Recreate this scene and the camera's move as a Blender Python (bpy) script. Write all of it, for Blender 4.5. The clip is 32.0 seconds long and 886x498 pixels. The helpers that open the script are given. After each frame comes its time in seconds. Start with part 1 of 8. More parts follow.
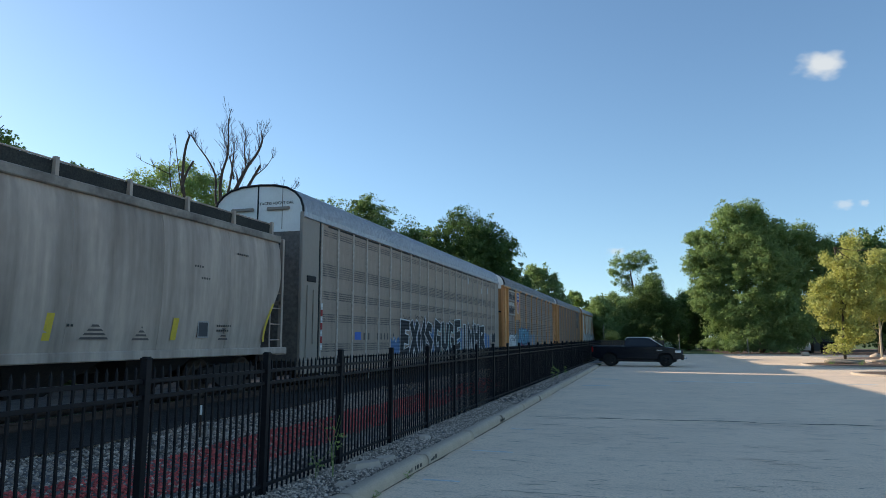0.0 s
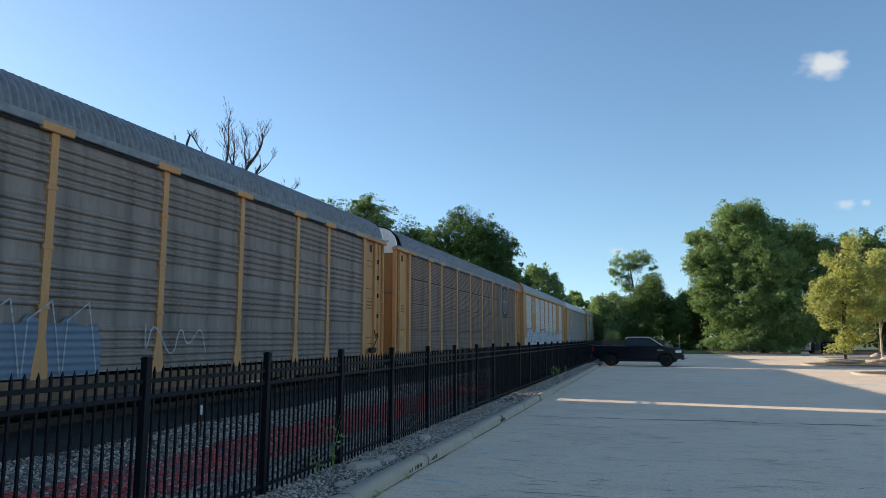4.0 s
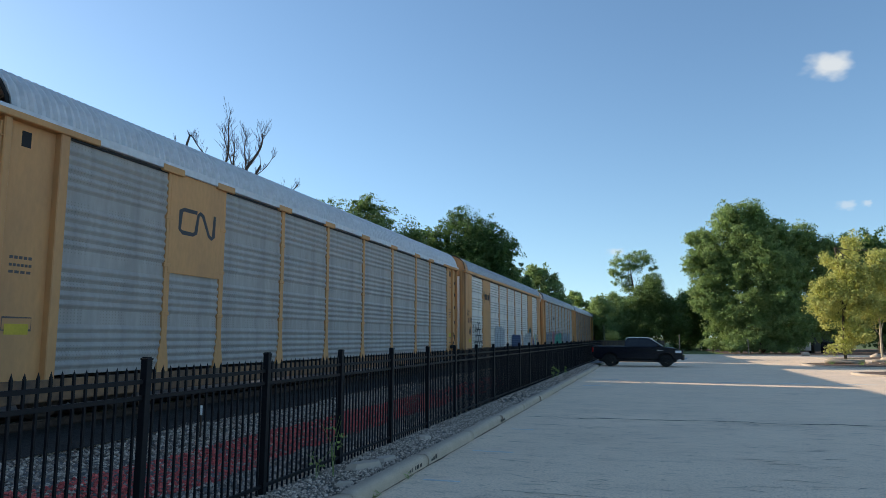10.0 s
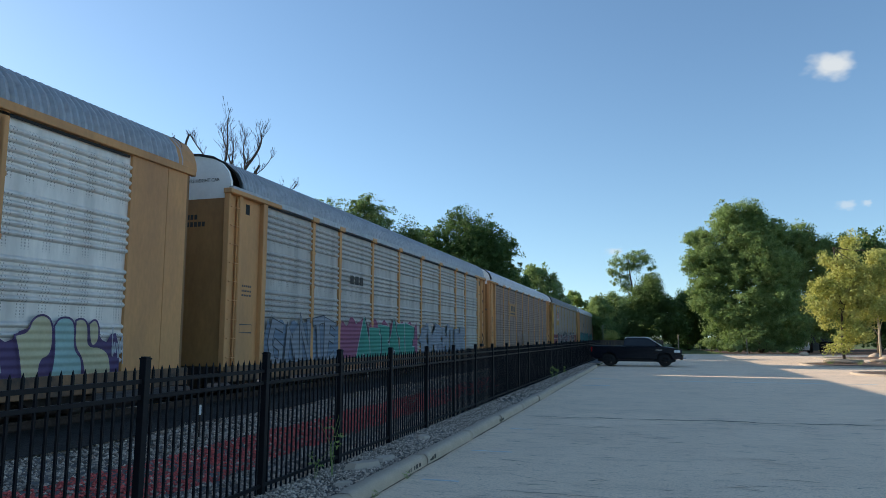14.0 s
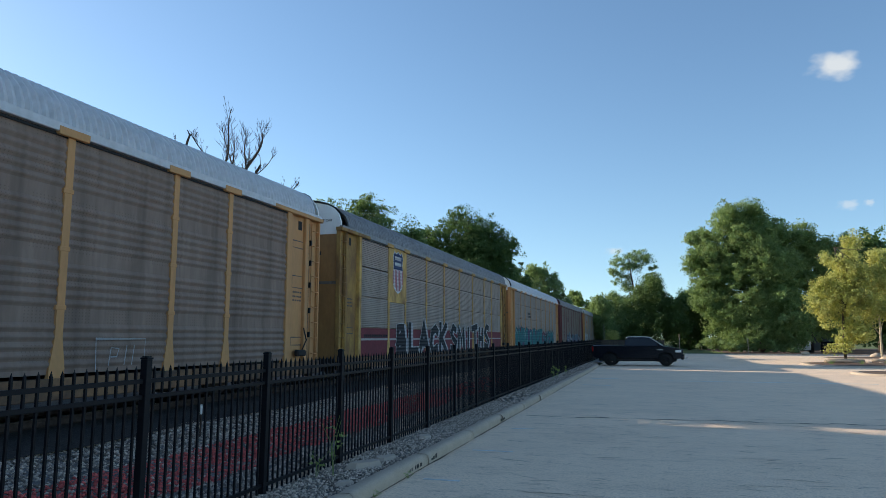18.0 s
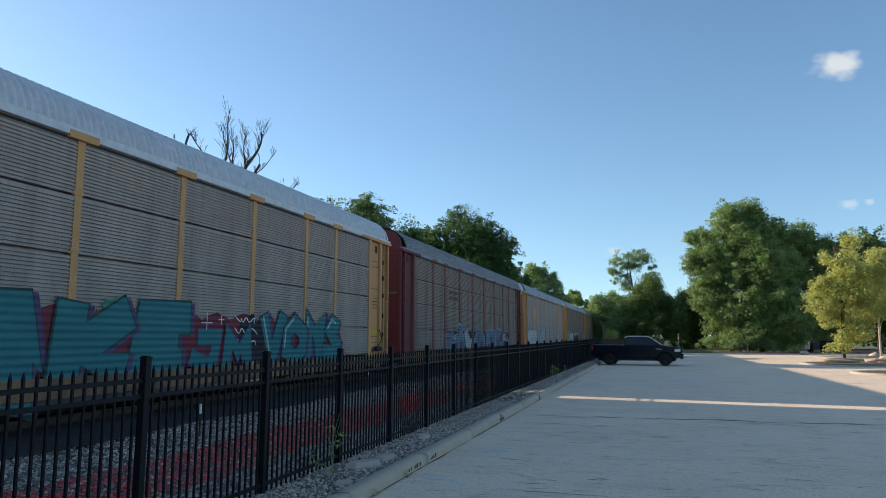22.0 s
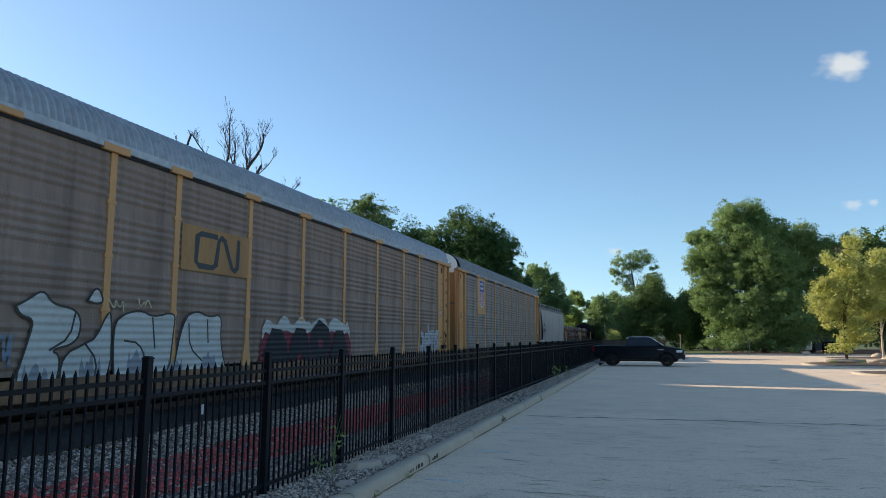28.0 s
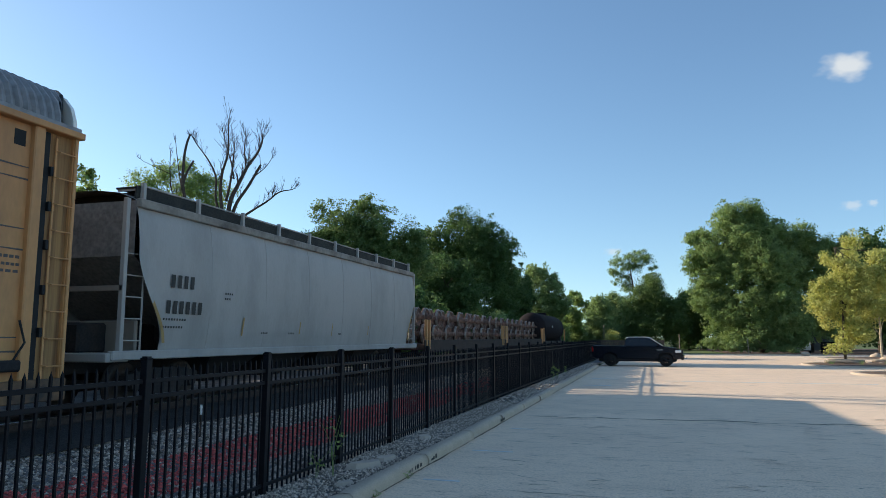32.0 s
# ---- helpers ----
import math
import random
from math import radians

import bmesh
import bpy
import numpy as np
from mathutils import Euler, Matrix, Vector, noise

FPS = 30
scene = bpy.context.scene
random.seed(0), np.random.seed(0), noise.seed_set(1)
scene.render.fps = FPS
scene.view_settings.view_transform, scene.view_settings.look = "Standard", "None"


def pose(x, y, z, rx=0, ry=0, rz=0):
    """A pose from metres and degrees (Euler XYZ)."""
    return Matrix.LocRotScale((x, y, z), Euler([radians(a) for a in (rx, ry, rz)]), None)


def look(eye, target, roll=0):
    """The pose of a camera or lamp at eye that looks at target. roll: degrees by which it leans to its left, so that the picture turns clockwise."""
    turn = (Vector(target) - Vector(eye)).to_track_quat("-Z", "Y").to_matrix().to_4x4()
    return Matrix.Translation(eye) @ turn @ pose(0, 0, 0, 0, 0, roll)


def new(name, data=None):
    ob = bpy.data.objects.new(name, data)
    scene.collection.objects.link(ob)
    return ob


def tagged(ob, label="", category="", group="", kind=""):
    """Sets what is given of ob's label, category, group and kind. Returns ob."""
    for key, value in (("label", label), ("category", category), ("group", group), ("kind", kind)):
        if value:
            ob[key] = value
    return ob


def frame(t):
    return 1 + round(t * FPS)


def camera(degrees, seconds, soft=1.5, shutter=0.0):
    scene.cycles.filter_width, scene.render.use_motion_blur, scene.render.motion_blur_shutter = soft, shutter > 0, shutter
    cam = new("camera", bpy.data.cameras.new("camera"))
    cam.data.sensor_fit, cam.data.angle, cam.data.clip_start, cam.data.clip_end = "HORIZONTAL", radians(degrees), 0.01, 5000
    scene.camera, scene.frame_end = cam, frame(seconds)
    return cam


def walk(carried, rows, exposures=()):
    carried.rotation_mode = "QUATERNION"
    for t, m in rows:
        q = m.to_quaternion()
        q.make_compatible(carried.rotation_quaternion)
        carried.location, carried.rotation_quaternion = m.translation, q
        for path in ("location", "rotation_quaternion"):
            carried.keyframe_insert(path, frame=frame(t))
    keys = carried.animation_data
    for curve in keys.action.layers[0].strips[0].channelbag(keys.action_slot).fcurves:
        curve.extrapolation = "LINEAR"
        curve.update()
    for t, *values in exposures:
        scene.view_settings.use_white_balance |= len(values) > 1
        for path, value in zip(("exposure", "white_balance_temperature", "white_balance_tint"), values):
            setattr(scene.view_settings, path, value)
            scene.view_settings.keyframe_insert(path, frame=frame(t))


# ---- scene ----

# ---------------------------------------------------------------- camera
EYE = Vector((0.0, 0.0, 2.05))
AHEAD = Vector((-0.2815, 0.9512, 0.1266))
cam = camera(65.03, 32.0, soft=0.55)
SIDEWAYS = AHEAD.cross(Vector((0, 0, 1))).normalized()
UPWARDS = SIDEWAYS.cross(AHEAD).normalized()


def aim(a, b):
    """Where the camera looks, a to the right and b upwards, in thousandths."""
    return look(EYE, EYE + (AHEAD + SIDEWAYS * a * 0.001 + UPWARDS * b * 0.001) * 10)


# it rests almost still, with the faint sway of a hand
walk(cam, [(0.0, aim(0, 0)), (3.5, aim(-0.4, -0.2)), (8.0, aim(-0.5, 0.3)), (11.5, aim(0.4, 0)), (13.0, aim(1.8, -0.2)), (14.5, aim(0.6, -0.2)), (17.5, aim(-0.6, -0.3)), (19.0, aim(0.7, -1.6)),
           (22.0, aim(0.7, -1.5)), (24.0, aim(-1.0, -0.4)), (28.0, aim(-1.6, -0.6)), (29.5, aim(-1.5, -1.6)), (31.0, aim(-1.3, -0.4)), (32.0, aim(-0.2, -0.3))], exposures=[(0.0, 0.77, 8100, 8), (32.0, 0.77, 8100, 8)])

# ---------------------------------------------------------------- sky and sun
SUN_EL = radians(19.2)
SUN_AWAY = Vector((-1.0, 0.155, 0)).normalized()          # horizontal direction towards the sun
world = bpy.data.worlds.new("sky")
scene.world = world
world.use_nodes = True
wn = world.node_tree.nodes
wn.clear()
sky = wn.new("ShaderNodeTexSky")
sky.sky_type = "NISHITA"
sky.sun_disc = False
sky.sun_elevation = SUN_EL
sky.sun_rotation = math.atan2(SUN_AWAY.x, SUN_AWAY.y)
sky.air_density, sky.dust_density, sky.ozone_density = 1.0, 0.35, 4.6
sky_bg = wn.new("ShaderNodeBackground")
sky_bg.inputs["Strength"].default_value = 0.15
wo = wn.new("ShaderNodeOutputWorld")
sky_co, sky_map = wn.new("ShaderNodeTexCoord"), wn.new("ShaderNodeMapping")
sky_map.inputs["Location"].default_value = (0, 0, 0.06)    # clear air: little haze along the horizon
world.node_tree.links.new(sky_co.outputs["Generated"], sky_map.inputs[0])
world.node_tree.links.new(sky_map.outputs[0], sky.inputs[0])
sky_hue = wn.new("ShaderNodeHueSaturation")
sky_hue.inputs["Saturation"].default_value = 1.05
world.node_tree.links.new(sky.outputs[0], sky_hue.inputs["Color"])
world.node_tree.links.new(sky_hue.outputs[0], sky_bg.inputs[0])
world.node_tree.links.new(sky_bg.outputs[0], wo.inputs[0])
sun = new("sun", bpy.data.lights.new("sun", "SUN"))
sun.data.energy, sun.data.angle, sun.data.color = 3.4, radians(0.55), (1.0, 0.982, 0.95)
to_sun = SUN_AWAY * math.cos(SUN_EL) + Vector((0, 0, math.sin(SUN_EL)))
sun.matrix_world = look(to_sun * 60, (0, 0, 0))

# ---------------------------------------------------------------- mesh tools


class Geo:
    """A growing list of vertices and faces."""

    def __init__(self):
        self.v, self.f = [], []

    def add(self, verts, faces):
        n = len(self.v)
        self.v += [tuple(p) for p in verts]
        self.f += [tuple(i + n for i in q) for q in faces]
        return self

    def box(self, x0, x1, y0, y1, z0, z1, c=0.0):
        """A box; c cuts its edges off."""
        if c <= 0:
            p = [(x, y, z) for x in (x0, x1) for y in (y0, y1) for z in (z0, z1)]
            return self.add(p, [(0, 1, 3, 2), (4, 6, 7, 5), (0, 4, 5, 1), (2, 3, 7, 6), (0, 2, 6, 4), (1, 5, 7, 3)])
        lo, hi = (x0, y0, z0), (x1, y1, z1)
        p, ix = [], {}
        for i in (0, 1):
            for j in (0, 1):
                for k in (0, 1):
                    for a in range(3):
                        q = []
                        for ax, s in enumerate((i, j, k)):
                            e = hi[ax] if s else lo[ax]
                            q.append(e if ax == a else e + (-c if s else c))
                        ix[i, j, k, a] = len(p)
                        p.append(q)
        f = []
        for a in range(3):
            b, d = (a + 1) % 3, (a + 2) % 3
            for s in (0, 1):
                q = []
                for u, w in ((0, 0), (1, 0), (1, 1), (0, 1)):
                    key = [0, 0, 0]
                    key[a], key[b], key[d] = s, u, w
                    q.append(ix[(*key, a)])
                f.append(q if s else q[::-1])
            for u in (0, 1):
                for w in (0, 1):
                    k0, k1 = [0, 0, 0], [0, 0, 0]
                    k0[b] = k1[b] = u
                    k0[d] = k1[d] = w
                    k0[a], k1[a] = 0, 1
                    f.append((ix[(*k0, b)], ix[(*k1, b)], ix[(*k1, d)], ix[(*k0, d)]))
        for i in (0, 1):
            for j in (0, 1):
                for k in (0, 1):
                    f.append((ix[i, j, k, 0], ix[i, j, k, 1], ix[i, j, k, 2]))
        return self.add(p, f)

    def prism(self, pts, axis, a, b):
        """A flat outline drawn out along an axis from a to b. Outline pairs: (y, z), (x, z) or (x, y)."""
        def put(p, t):
            return {"x": (t, p[0], p[1]), "y": (p[0], t, p[1]), "z": (p[0], p[1], t)}[axis]
        n = len(pts)
        self.add([put(p, a) for p in pts] + [put(p, b) for p in pts],
                 [(i, (i + 1) % n, (i + 1) % n + n, i + n) for i in range(n)] + [tuple(range(n))[::-1], tuple(range(n, 2 * n))])
        return self

    def tube(self, pts, radii, n=6, caps=True):
        """A round bar along points."""
        pts = [Vector(p) for p in pts]
        if not hasattr(radii, "__len__"):
            radii = [radii] * len(pts)
        base, side = len(self.v), None
        for i, p in enumerate(pts):
            d = (pts[min(i + 1, len(pts) - 1)] - pts[max(i - 1, 0)]).normalized()
            if side is None:
                side = d.orthogonal().normalized()
            side = (side - d * side.dot(d))
            side = side.normalized() if side.length > 1e-6 else d.orthogonal().normalized()
            up = d.cross(side)
            for k in range(n):
                a = 2 * math.pi * k / n
                self.v.append(tuple(p + (side * math.cos(a) + up * math.sin(a)) * radii[i]))
        for i in range(len(pts) - 1):
            for k in range(n):
                a, b = base + i * n + k, base + i * n + (k + 1) % n
                self.f.append((a, b, b + n, a + n))
        if caps:
            self.f.append(tuple(range(base, base + n))[::-1])
            self.f.append(tuple(range(base + (len(pts) - 1) * n, base + len(pts) * n)))
        return self

    def lathe(self, prof, axis="x", n=20, at=(0, 0, 0)):
        """A profile of (along, radius) turned round an axis."""
        base = len(self.v)
        for a, r in prof:
            for k in range(n):
                t = 2 * math.pi * k / n
                c, s = r * math.cos(t), r * math.sin(t)
                p = {"x": (a, c, s), "y": (c, a, s), "z": (c, s, a)}[axis]
                self.v.append((p[0] + at[0], p[1] + at[1], p[2] + at[2]))
        for i in range(len(prof) - 1):
            for k in range(n):
                a, b = base + i * n + k, base + i * n + (k + 1) % n
                self.f.append((a, b, b + n, a + n))
        return self

    def sheet(self, grid):
        """Rows of points joined into a sheet."""
        base, w = len(self.v), len(grid[0])
        for row in grid:
            self.v += [tuple(p) for p in row]
        for i in range(len(grid) - 1):
            for k in range(w - 1):
                a = base + i * w + k
                self.f.append((a, a + 1, a + w + 1, a + w))
        return self

    def mesh(self, name, mat, smooth=False):
        me = bpy.data.meshes.new(name)
        me.from_pydata(self.v, [], self.f)
        if mat:
            me.materials.append(mat)
        if smooth:
            me.polygons.foreach_set("use_smooth", [True] * len(me.polygons))
        me.update()
        return me


def part(name, geo, mat, parent=None, label="", at=None, smooth=False):
    """One mesh object, from a Geo or a mesh, under a thing or a part."""
    me = geo.mesh(name, mat, smooth) if isinstance(geo, Geo) else geo
    ob = new(name, me)
    if parent:
        ob.parent = parent
    if at is not None:
        ob.matrix_basis = at if isinstance(at, Matrix) else Matrix.Translation(at)
    return tagged(ob, label)


def thing(name, label, category, group="", kind="", at=(0, 0, 0)):
    ob = new(name)
    ob.empty_display_size = 0.3
    ob.location = at
    return tagged(ob, label, category, group, kind)


def lettering(name, text, size, mat, parent, at, label="", thick=0.004, grow=0.0, width=None):
    """Built-in letters as a thin mesh; width squeezes the line to that length."""
    cu = bpy.data.curves.new(name, "FONT")
    cu.body, cu.size, cu.extrude, cu.offset, cu.resolution_u = text, size, thick / 2, grow, 3
    tmp = bpy.data.objects.new(name, cu)
    scene.collection.objects.link(tmp)
    dg = bpy.context.evaluated_depsgraph_get()
    me = bpy.data.meshes.new_from_object(tmp.evaluated_get(dg))
    bpy.data.objects.remove(tmp)
    me.materials.clear()
    me.materials.append(mat)
    if width:
        xs = [v.co.x for v in me.vertices]
        k, lo = width / max(0.01, max(xs) - min(xs)), min(xs)
        for v in me.vertices:
            v.co.x = (v.co.x - lo) * k
    return part(name, me, None, parent, label, at)


SIDE = Matrix(((0, 0, 1, 0), (1, 0, 0, 0), (0, 1, 0, 0), (0, 0, 0, 1)))      # letters on the side of a wagon
FRONT = Matrix(((1, 0, 0, 0), (0, 0, -1, 0), (0, 1, 0, 0), (0, 0, 0, 1)))    # letters on the end of a wagon


def on_side(x, y, z):
    return Matrix.Translation((x, y, z)) @ SIDE


def on_front(x, y, z):
    return Matrix.Translation((x, y, z)) @ FRONT


# ---------------------------------------------------------------- materials


def material(name, colour, rough=0.7, metal=0.0, vary=0.25, grain=40.0, stain=1.2, bump=0.15, bump_scale=None, other=None, spots=0.0, spec=0.4,
             stretch=(1, 1, 1), rand=0.0, fine_vary=None):
    """A surface: two colours mixed by fine grain and broad stains, with a fine relief. other: the stain's colour; rand: change from piece to piece."""
    m = bpy.data.materials.new(name)
    m.use_nodes = True
    nt = m.node_tree
    N, L = nt.nodes, nt.links
    b = N["Principled BSDF"]
    b.inputs["Roughness"].default_value, b.inputs["Metallic"].default_value = rough, metal
    b.inputs["Specular IOR Level"].default_value = spec
    co = N.new("ShaderNodeTexCoord")
    mp = N.new("ShaderNodeMapping")
    mp.inputs["Scale"].default_value = stretch
    L.new(co.outputs["Object"], mp.inputs[0])
    fine, broad = N.new("ShaderNodeTexNoise"), N.new("ShaderNodeTexNoise")
    fine.inputs["Scale"].default_value, fine.inputs["Detail"].default_value = grain, 4
    broad.inputs["Scale"].default_value, broad.inputs["Detail"].default_value, broad.inputs["Roughness"].default_value = stain, 6, 0.65
    for t in (fine, broad):
        L.new(mp.outputs[0], t.inputs["Vector"])
    dark = other or tuple(c * 0.55 for c in colour)
    r1 = N.new("ShaderNodeMapRange")
    r1.inputs["From Min"].default_value, r1.inputs["From Max"].default_value = 0.42, 0.68
    r1.inputs["To Max"].default_value = min(1.0, vary * 2.4)
    L.new(broad.outputs[0], r1.inputs[0])
    mix = N.new("ShaderNodeMix")
    mix.data_type = "RGBA"
    mix.inputs["A"].default_value, mix.inputs["B"].default_value = (*colour, 1), (*dark, 1)
    L.new(r1.outputs[0], mix.inputs["Factor"])
    r2 = N.new("ShaderNodeMapRange")
    r2.inputs["From Min"].default_value, r2.inputs["From Max"].default_value = 0.3, 0.7
    fv = vary if fine_vary is None else fine_vary
    r2.inputs["To Min"].default_value, r2.inputs["To Max"].default_value = 1 - fv, 1 + fv
    L.new(fine.outputs[0], r2.inputs[0])
    sc = N.new("ShaderNodeVectorMath")
    sc.operation = "SCALE"
    L.new(mix.outputs["Result"], sc.inputs[0])
    L.new(r2.outputs[0], sc.inputs["Scale"])
    last = sc
    if rand:
        info = N.new("ShaderNodeObjectInfo")
        r3 = N.new("ShaderNodeMapRange")
        r3.inputs["To Min"].default_value, r3.inputs["To Max"].default_value = 1 - rand, 1 + rand
        L.new(info.outputs["Random"], r3.inputs[0])
        last = N.new("ShaderNodeVectorMath")
        last.operation = "SCALE"
        L.new(sc.outputs[0], last.inputs[0])
        L.new(r3.outputs[0], last.inputs["Scale"])
    L.new(last.outputs[0], b.inputs["Base Color"])
    if bump:
        bt = N.new("ShaderNodeTexNoise")
        bt.inputs["Scale"].default_value, bt.inputs["Detail"].default_value = bump_scale or grain * 1.7, 5
        L.new(mp.outputs[0], bt.inputs["Vector"])
        bp = N.new("ShaderNodeBump")
        bp.inputs["Strength"].default_value, bp.inputs["Distance"].default_value = bump, 0.02
        L.new(bt.outputs[0], bp.inputs["Height"])
        L.new(bp.outputs[0], b.inputs["Normal"])
    return m


def leaf_material(name, colour, other):
    """Leaves: light from behind shines through them."""
    m = bpy.data.materials.new(name)
    m.use_nodes = True
    nt = m.node_tree
    N, L = nt.nodes, nt.links
    b = N["Principled BSDF"]
    b.inputs["Roughness"].default_value, b.inputs["Specular IOR Level"].default_value = 0.55, 0.25
    geo, co, no = N.new("ShaderNodeNewGeometry"), N.new("ShaderNodeTexCoord"), N.new("ShaderNodeTexNoise")
    no.inputs["Scale"].default_value = 0.45
    L.new(co.outputs["Object"], no.inputs["Vector"])
    add = N.new("ShaderNodeMath")
    add.operation = "MULTIPLY_ADD"
    add.inputs[1].default_value = 0.45
    L.new(geo.outputs["Random Per Island"], add.inputs[0])
    L.new(no.outputs[0], add.inputs[2])
    r = N.new("ShaderNodeMapRange")
    r.inputs["From Min"].default_value, r.inputs["From Max"].default_value = 0.4, 1.0
    L.new(add.outputs[0], r.inputs[0])
    mix = N.new("ShaderNodeMix")
    mix.data_type = "RGBA"
    mix.inputs["A"].default_value, mix.inputs["B"].default_value = (*colour, 1), (*other, 1)
    L.new(r.outputs[0], mix.inputs["Factor"])
    L.new(mix.outputs["Result"], b.inputs["Base Color"])
    tr = N.new("ShaderNodeBsdfTranslucent")
    hs = N.new("ShaderNodeHueSaturation")
    hs.inputs["Value"].default_value, hs.inputs["Hue"].default_value = 1.35, 0.492
    L.new(mix.outputs["Result"], hs.inputs["Color"])
    L.new(hs.outputs[0], tr.inputs["Color"])
    ms = N.new("ShaderNodeMixShader")
    ms.inputs[0].default_value = 0.4
    L.new(b.outputs[0], ms.inputs[1])
    L.new(tr.outputs[0], ms.inputs[2])
    L.new(ms.outputs[0], N["Material Output"].inputs[0])
    return m


def galvanised(name, colour, other, holes=True, metal=0.25, streak=0.3, rough=0.5):
    """Weathered sheet steel with rows of punched holes, rain streaks and dirt."""
    m = material(name, colour, rough, metal, 0.2, 9.0, 0.6, 0.03, 30, other, stretch=(1, 1, 0.35), spec=0.22, fine_vary=0.07)
    nt = m.node_tree
    N, L = nt.nodes, nt.links
    b = N["Principled BSDF"]
    src = b.inputs["Base Color"].links[0].from_socket
    co = N.new("ShaderNodeTexCoord")
    se = N.new("ShaderNodeSeparateXYZ")
    L.new(co.outputs["Object"], se.inputs[0])
    # broad streaks along the sheet
    st = N.new("ShaderNodeTexNoise")
    st.inputs["Scale"].default_value, st.inputs["Detail"].default_value = 1.0, 5
    mp = N.new("ShaderNodeMapping")
    mp.inputs["Scale"].default_value = (1, 3.2, 0.22)
    L.new(co.outputs["Object"], mp.inputs[0])
    L.new(mp.outputs[0], st.inputs["Vector"])
    rr = N.new("ShaderNodeMapRange")
    rr.inputs["From Min"].default_value, rr.inputs["From Max"].default_value = 0.35, 0.7
    rr.inputs["To Min"].default_value, rr.inputs["To Max"].default_value = 1 + streak * 0.5, 1 - streak
    L.new(st.outputs[0], rr.inputs[0])
    fac = rr.outputs[0]
    if holes:
        def wave(sock, per, width):
            a = N.new("ShaderNodeMath")
            a.operation = "PINGPONG"
            a.inputs[1].default_value = per / 2
            L.new(sock, a.inputs[0])
            c = N.new("ShaderNodeMath")
            c.operation = "LESS_THAN"
            c.inputs[1].default_value = width
            L.new(a.outputs[0], c.inputs[0])
            return c.outputs[0]
        hy, hz, band = wave(se.outputs[1], 0.075, 0.011), wave(se.outputs[2], 0.055, 0.012), wave(se.outputs[1], 1.0, 0.3)
        band2 = wave(se.outputs[2], 0.62, 0.14)
        if holes == "columns":
            hy, hz, band, band2 = wave(se.outputs[1], 0.07, 0.012), wave(se.outputs[2], 0.052, 0.013), wave(se.outputs[1], 0.42, 0.075), wave(se.outputs[2], 1.095, 0.42)
        m1, m2, m4 = (N.new("ShaderNodeMath") for _ in range(3))
        for q in (m1, m2, m4):
            q.operation = "MULTIPLY"
        L.new(hy, m1.inputs[0]); L.new(hz, m1.inputs[1])
        L.new(band, m2.inputs[0]); L.new(band2, m2.inputs[1])
        L.new(m1.outputs[0], m4.inputs[0]); L.new(m2.outputs[0], m4.inputs[1])
        m3 = N.new("ShaderNodeMath")
        m3.operation = "MULTIPLY_ADD"
        m3.inputs[1].default_value = -0.5 if holes == "columns" else -0.2
        L.new(m4.outputs[0], m3.inputs[0])
        L.new(rr.outputs[0], m3.inputs[2])
        fac = m3.outputs[0]
    sc = N.new("ShaderNodeVectorMath")
    sc.operation = "SCALE"
    L.new(src, sc.inputs[0])
    L.new(fac, sc.inputs["Scale"])
    L.new(sc.outputs[0], b.inputs["Base Color"])
    return m


def stone_material(name, low, high):
    """Broken stone, each piece of its own shade."""
    m = material(name, high, 0.92, 0, 0.2, 30, 6, 0.2)
    N, L = m.node_tree.nodes, m.node_tree.links
    geo, mix = N.new("ShaderNodeNewGeometry"), N.new("ShaderNodeMix")
    mix.data_type = "RGBA"
    mix.inputs["A"].default_value, mix.inputs["B"].default_value = (*low, 1), (*high, 1)
    L.new(geo.outputs["Random Per Island"], mix.inputs["Factor"])
    L.new(mix.outputs["Result"], N["Principled BSDF"].inputs["Base Color"])
    return m


def lot_material():
    """Old pale paving: broad patches, fine grit, short dark scars lying across the lot."""
    m = material("lot_surface", (0.96, 0.695, 0.495), 0.9, 0, 0.18, 42, 0.3, 0.3, 90, other=(0.79, 0.585, 0.425))
    N, L = m.node_tree.nodes, m.node_tree.links
    b = N["Principled BSDF"]
    src = b.inputs["Base Color"].links[0].from_socket
    co = N.new("ShaderNodeTexCoord")
    for scale, stretch, lo, hi, dark in ((0.35, (1.0, 1.3, 1), 0.45, 0.68, 0.90), (1.3, (0.8, 2.6, 1), 0.54, 0.68, 0.84), (2.6, (0.6, 4.0, 1), 0.58, 0.66, 0.80), (4.0, (1.0, 3.2, 1), 0.60, 0.67, 0.54), (9.0, (0.7, 2.4, 1), 0.60, 0.66, 0.66), (22.0, (1, 1.2, 1), 0.50, 0.68, 0.66)):
        mp, no, mr, sc = N.new("ShaderNodeMapping"), N.new("ShaderNodeTexNoise"), N.new("ShaderNodeMapRange"), N.new("ShaderNodeVectorMath")
        mp.inputs["Scale"].default_value = stretch
        no.inputs["Scale"].default_value, no.inputs["Detail"].default_value, no.inputs["Roughness"].default_value = scale, 7, 0.66
        mr.inputs["From Min"].default_value, mr.inputs["From Max"].default_value = lo, hi
        mr.inputs["To Min"].default_value, mr.inputs["To Max"].default_value = 1.0, dark
        L.new(co.outputs["Object"], mp.inputs[0])
        L.new(mp.outputs[0], no.inputs["Vector"])
        L.new(no.outputs[0], mr.inputs[0])
        sc.operation = "SCALE"
        L.new(src, sc.inputs[0])
        L.new(mr.outputs[0], sc.inputs["Scale"])
        src = sc.outputs[0]
    L.new(src, b.inputs["Base Color"])
    return m


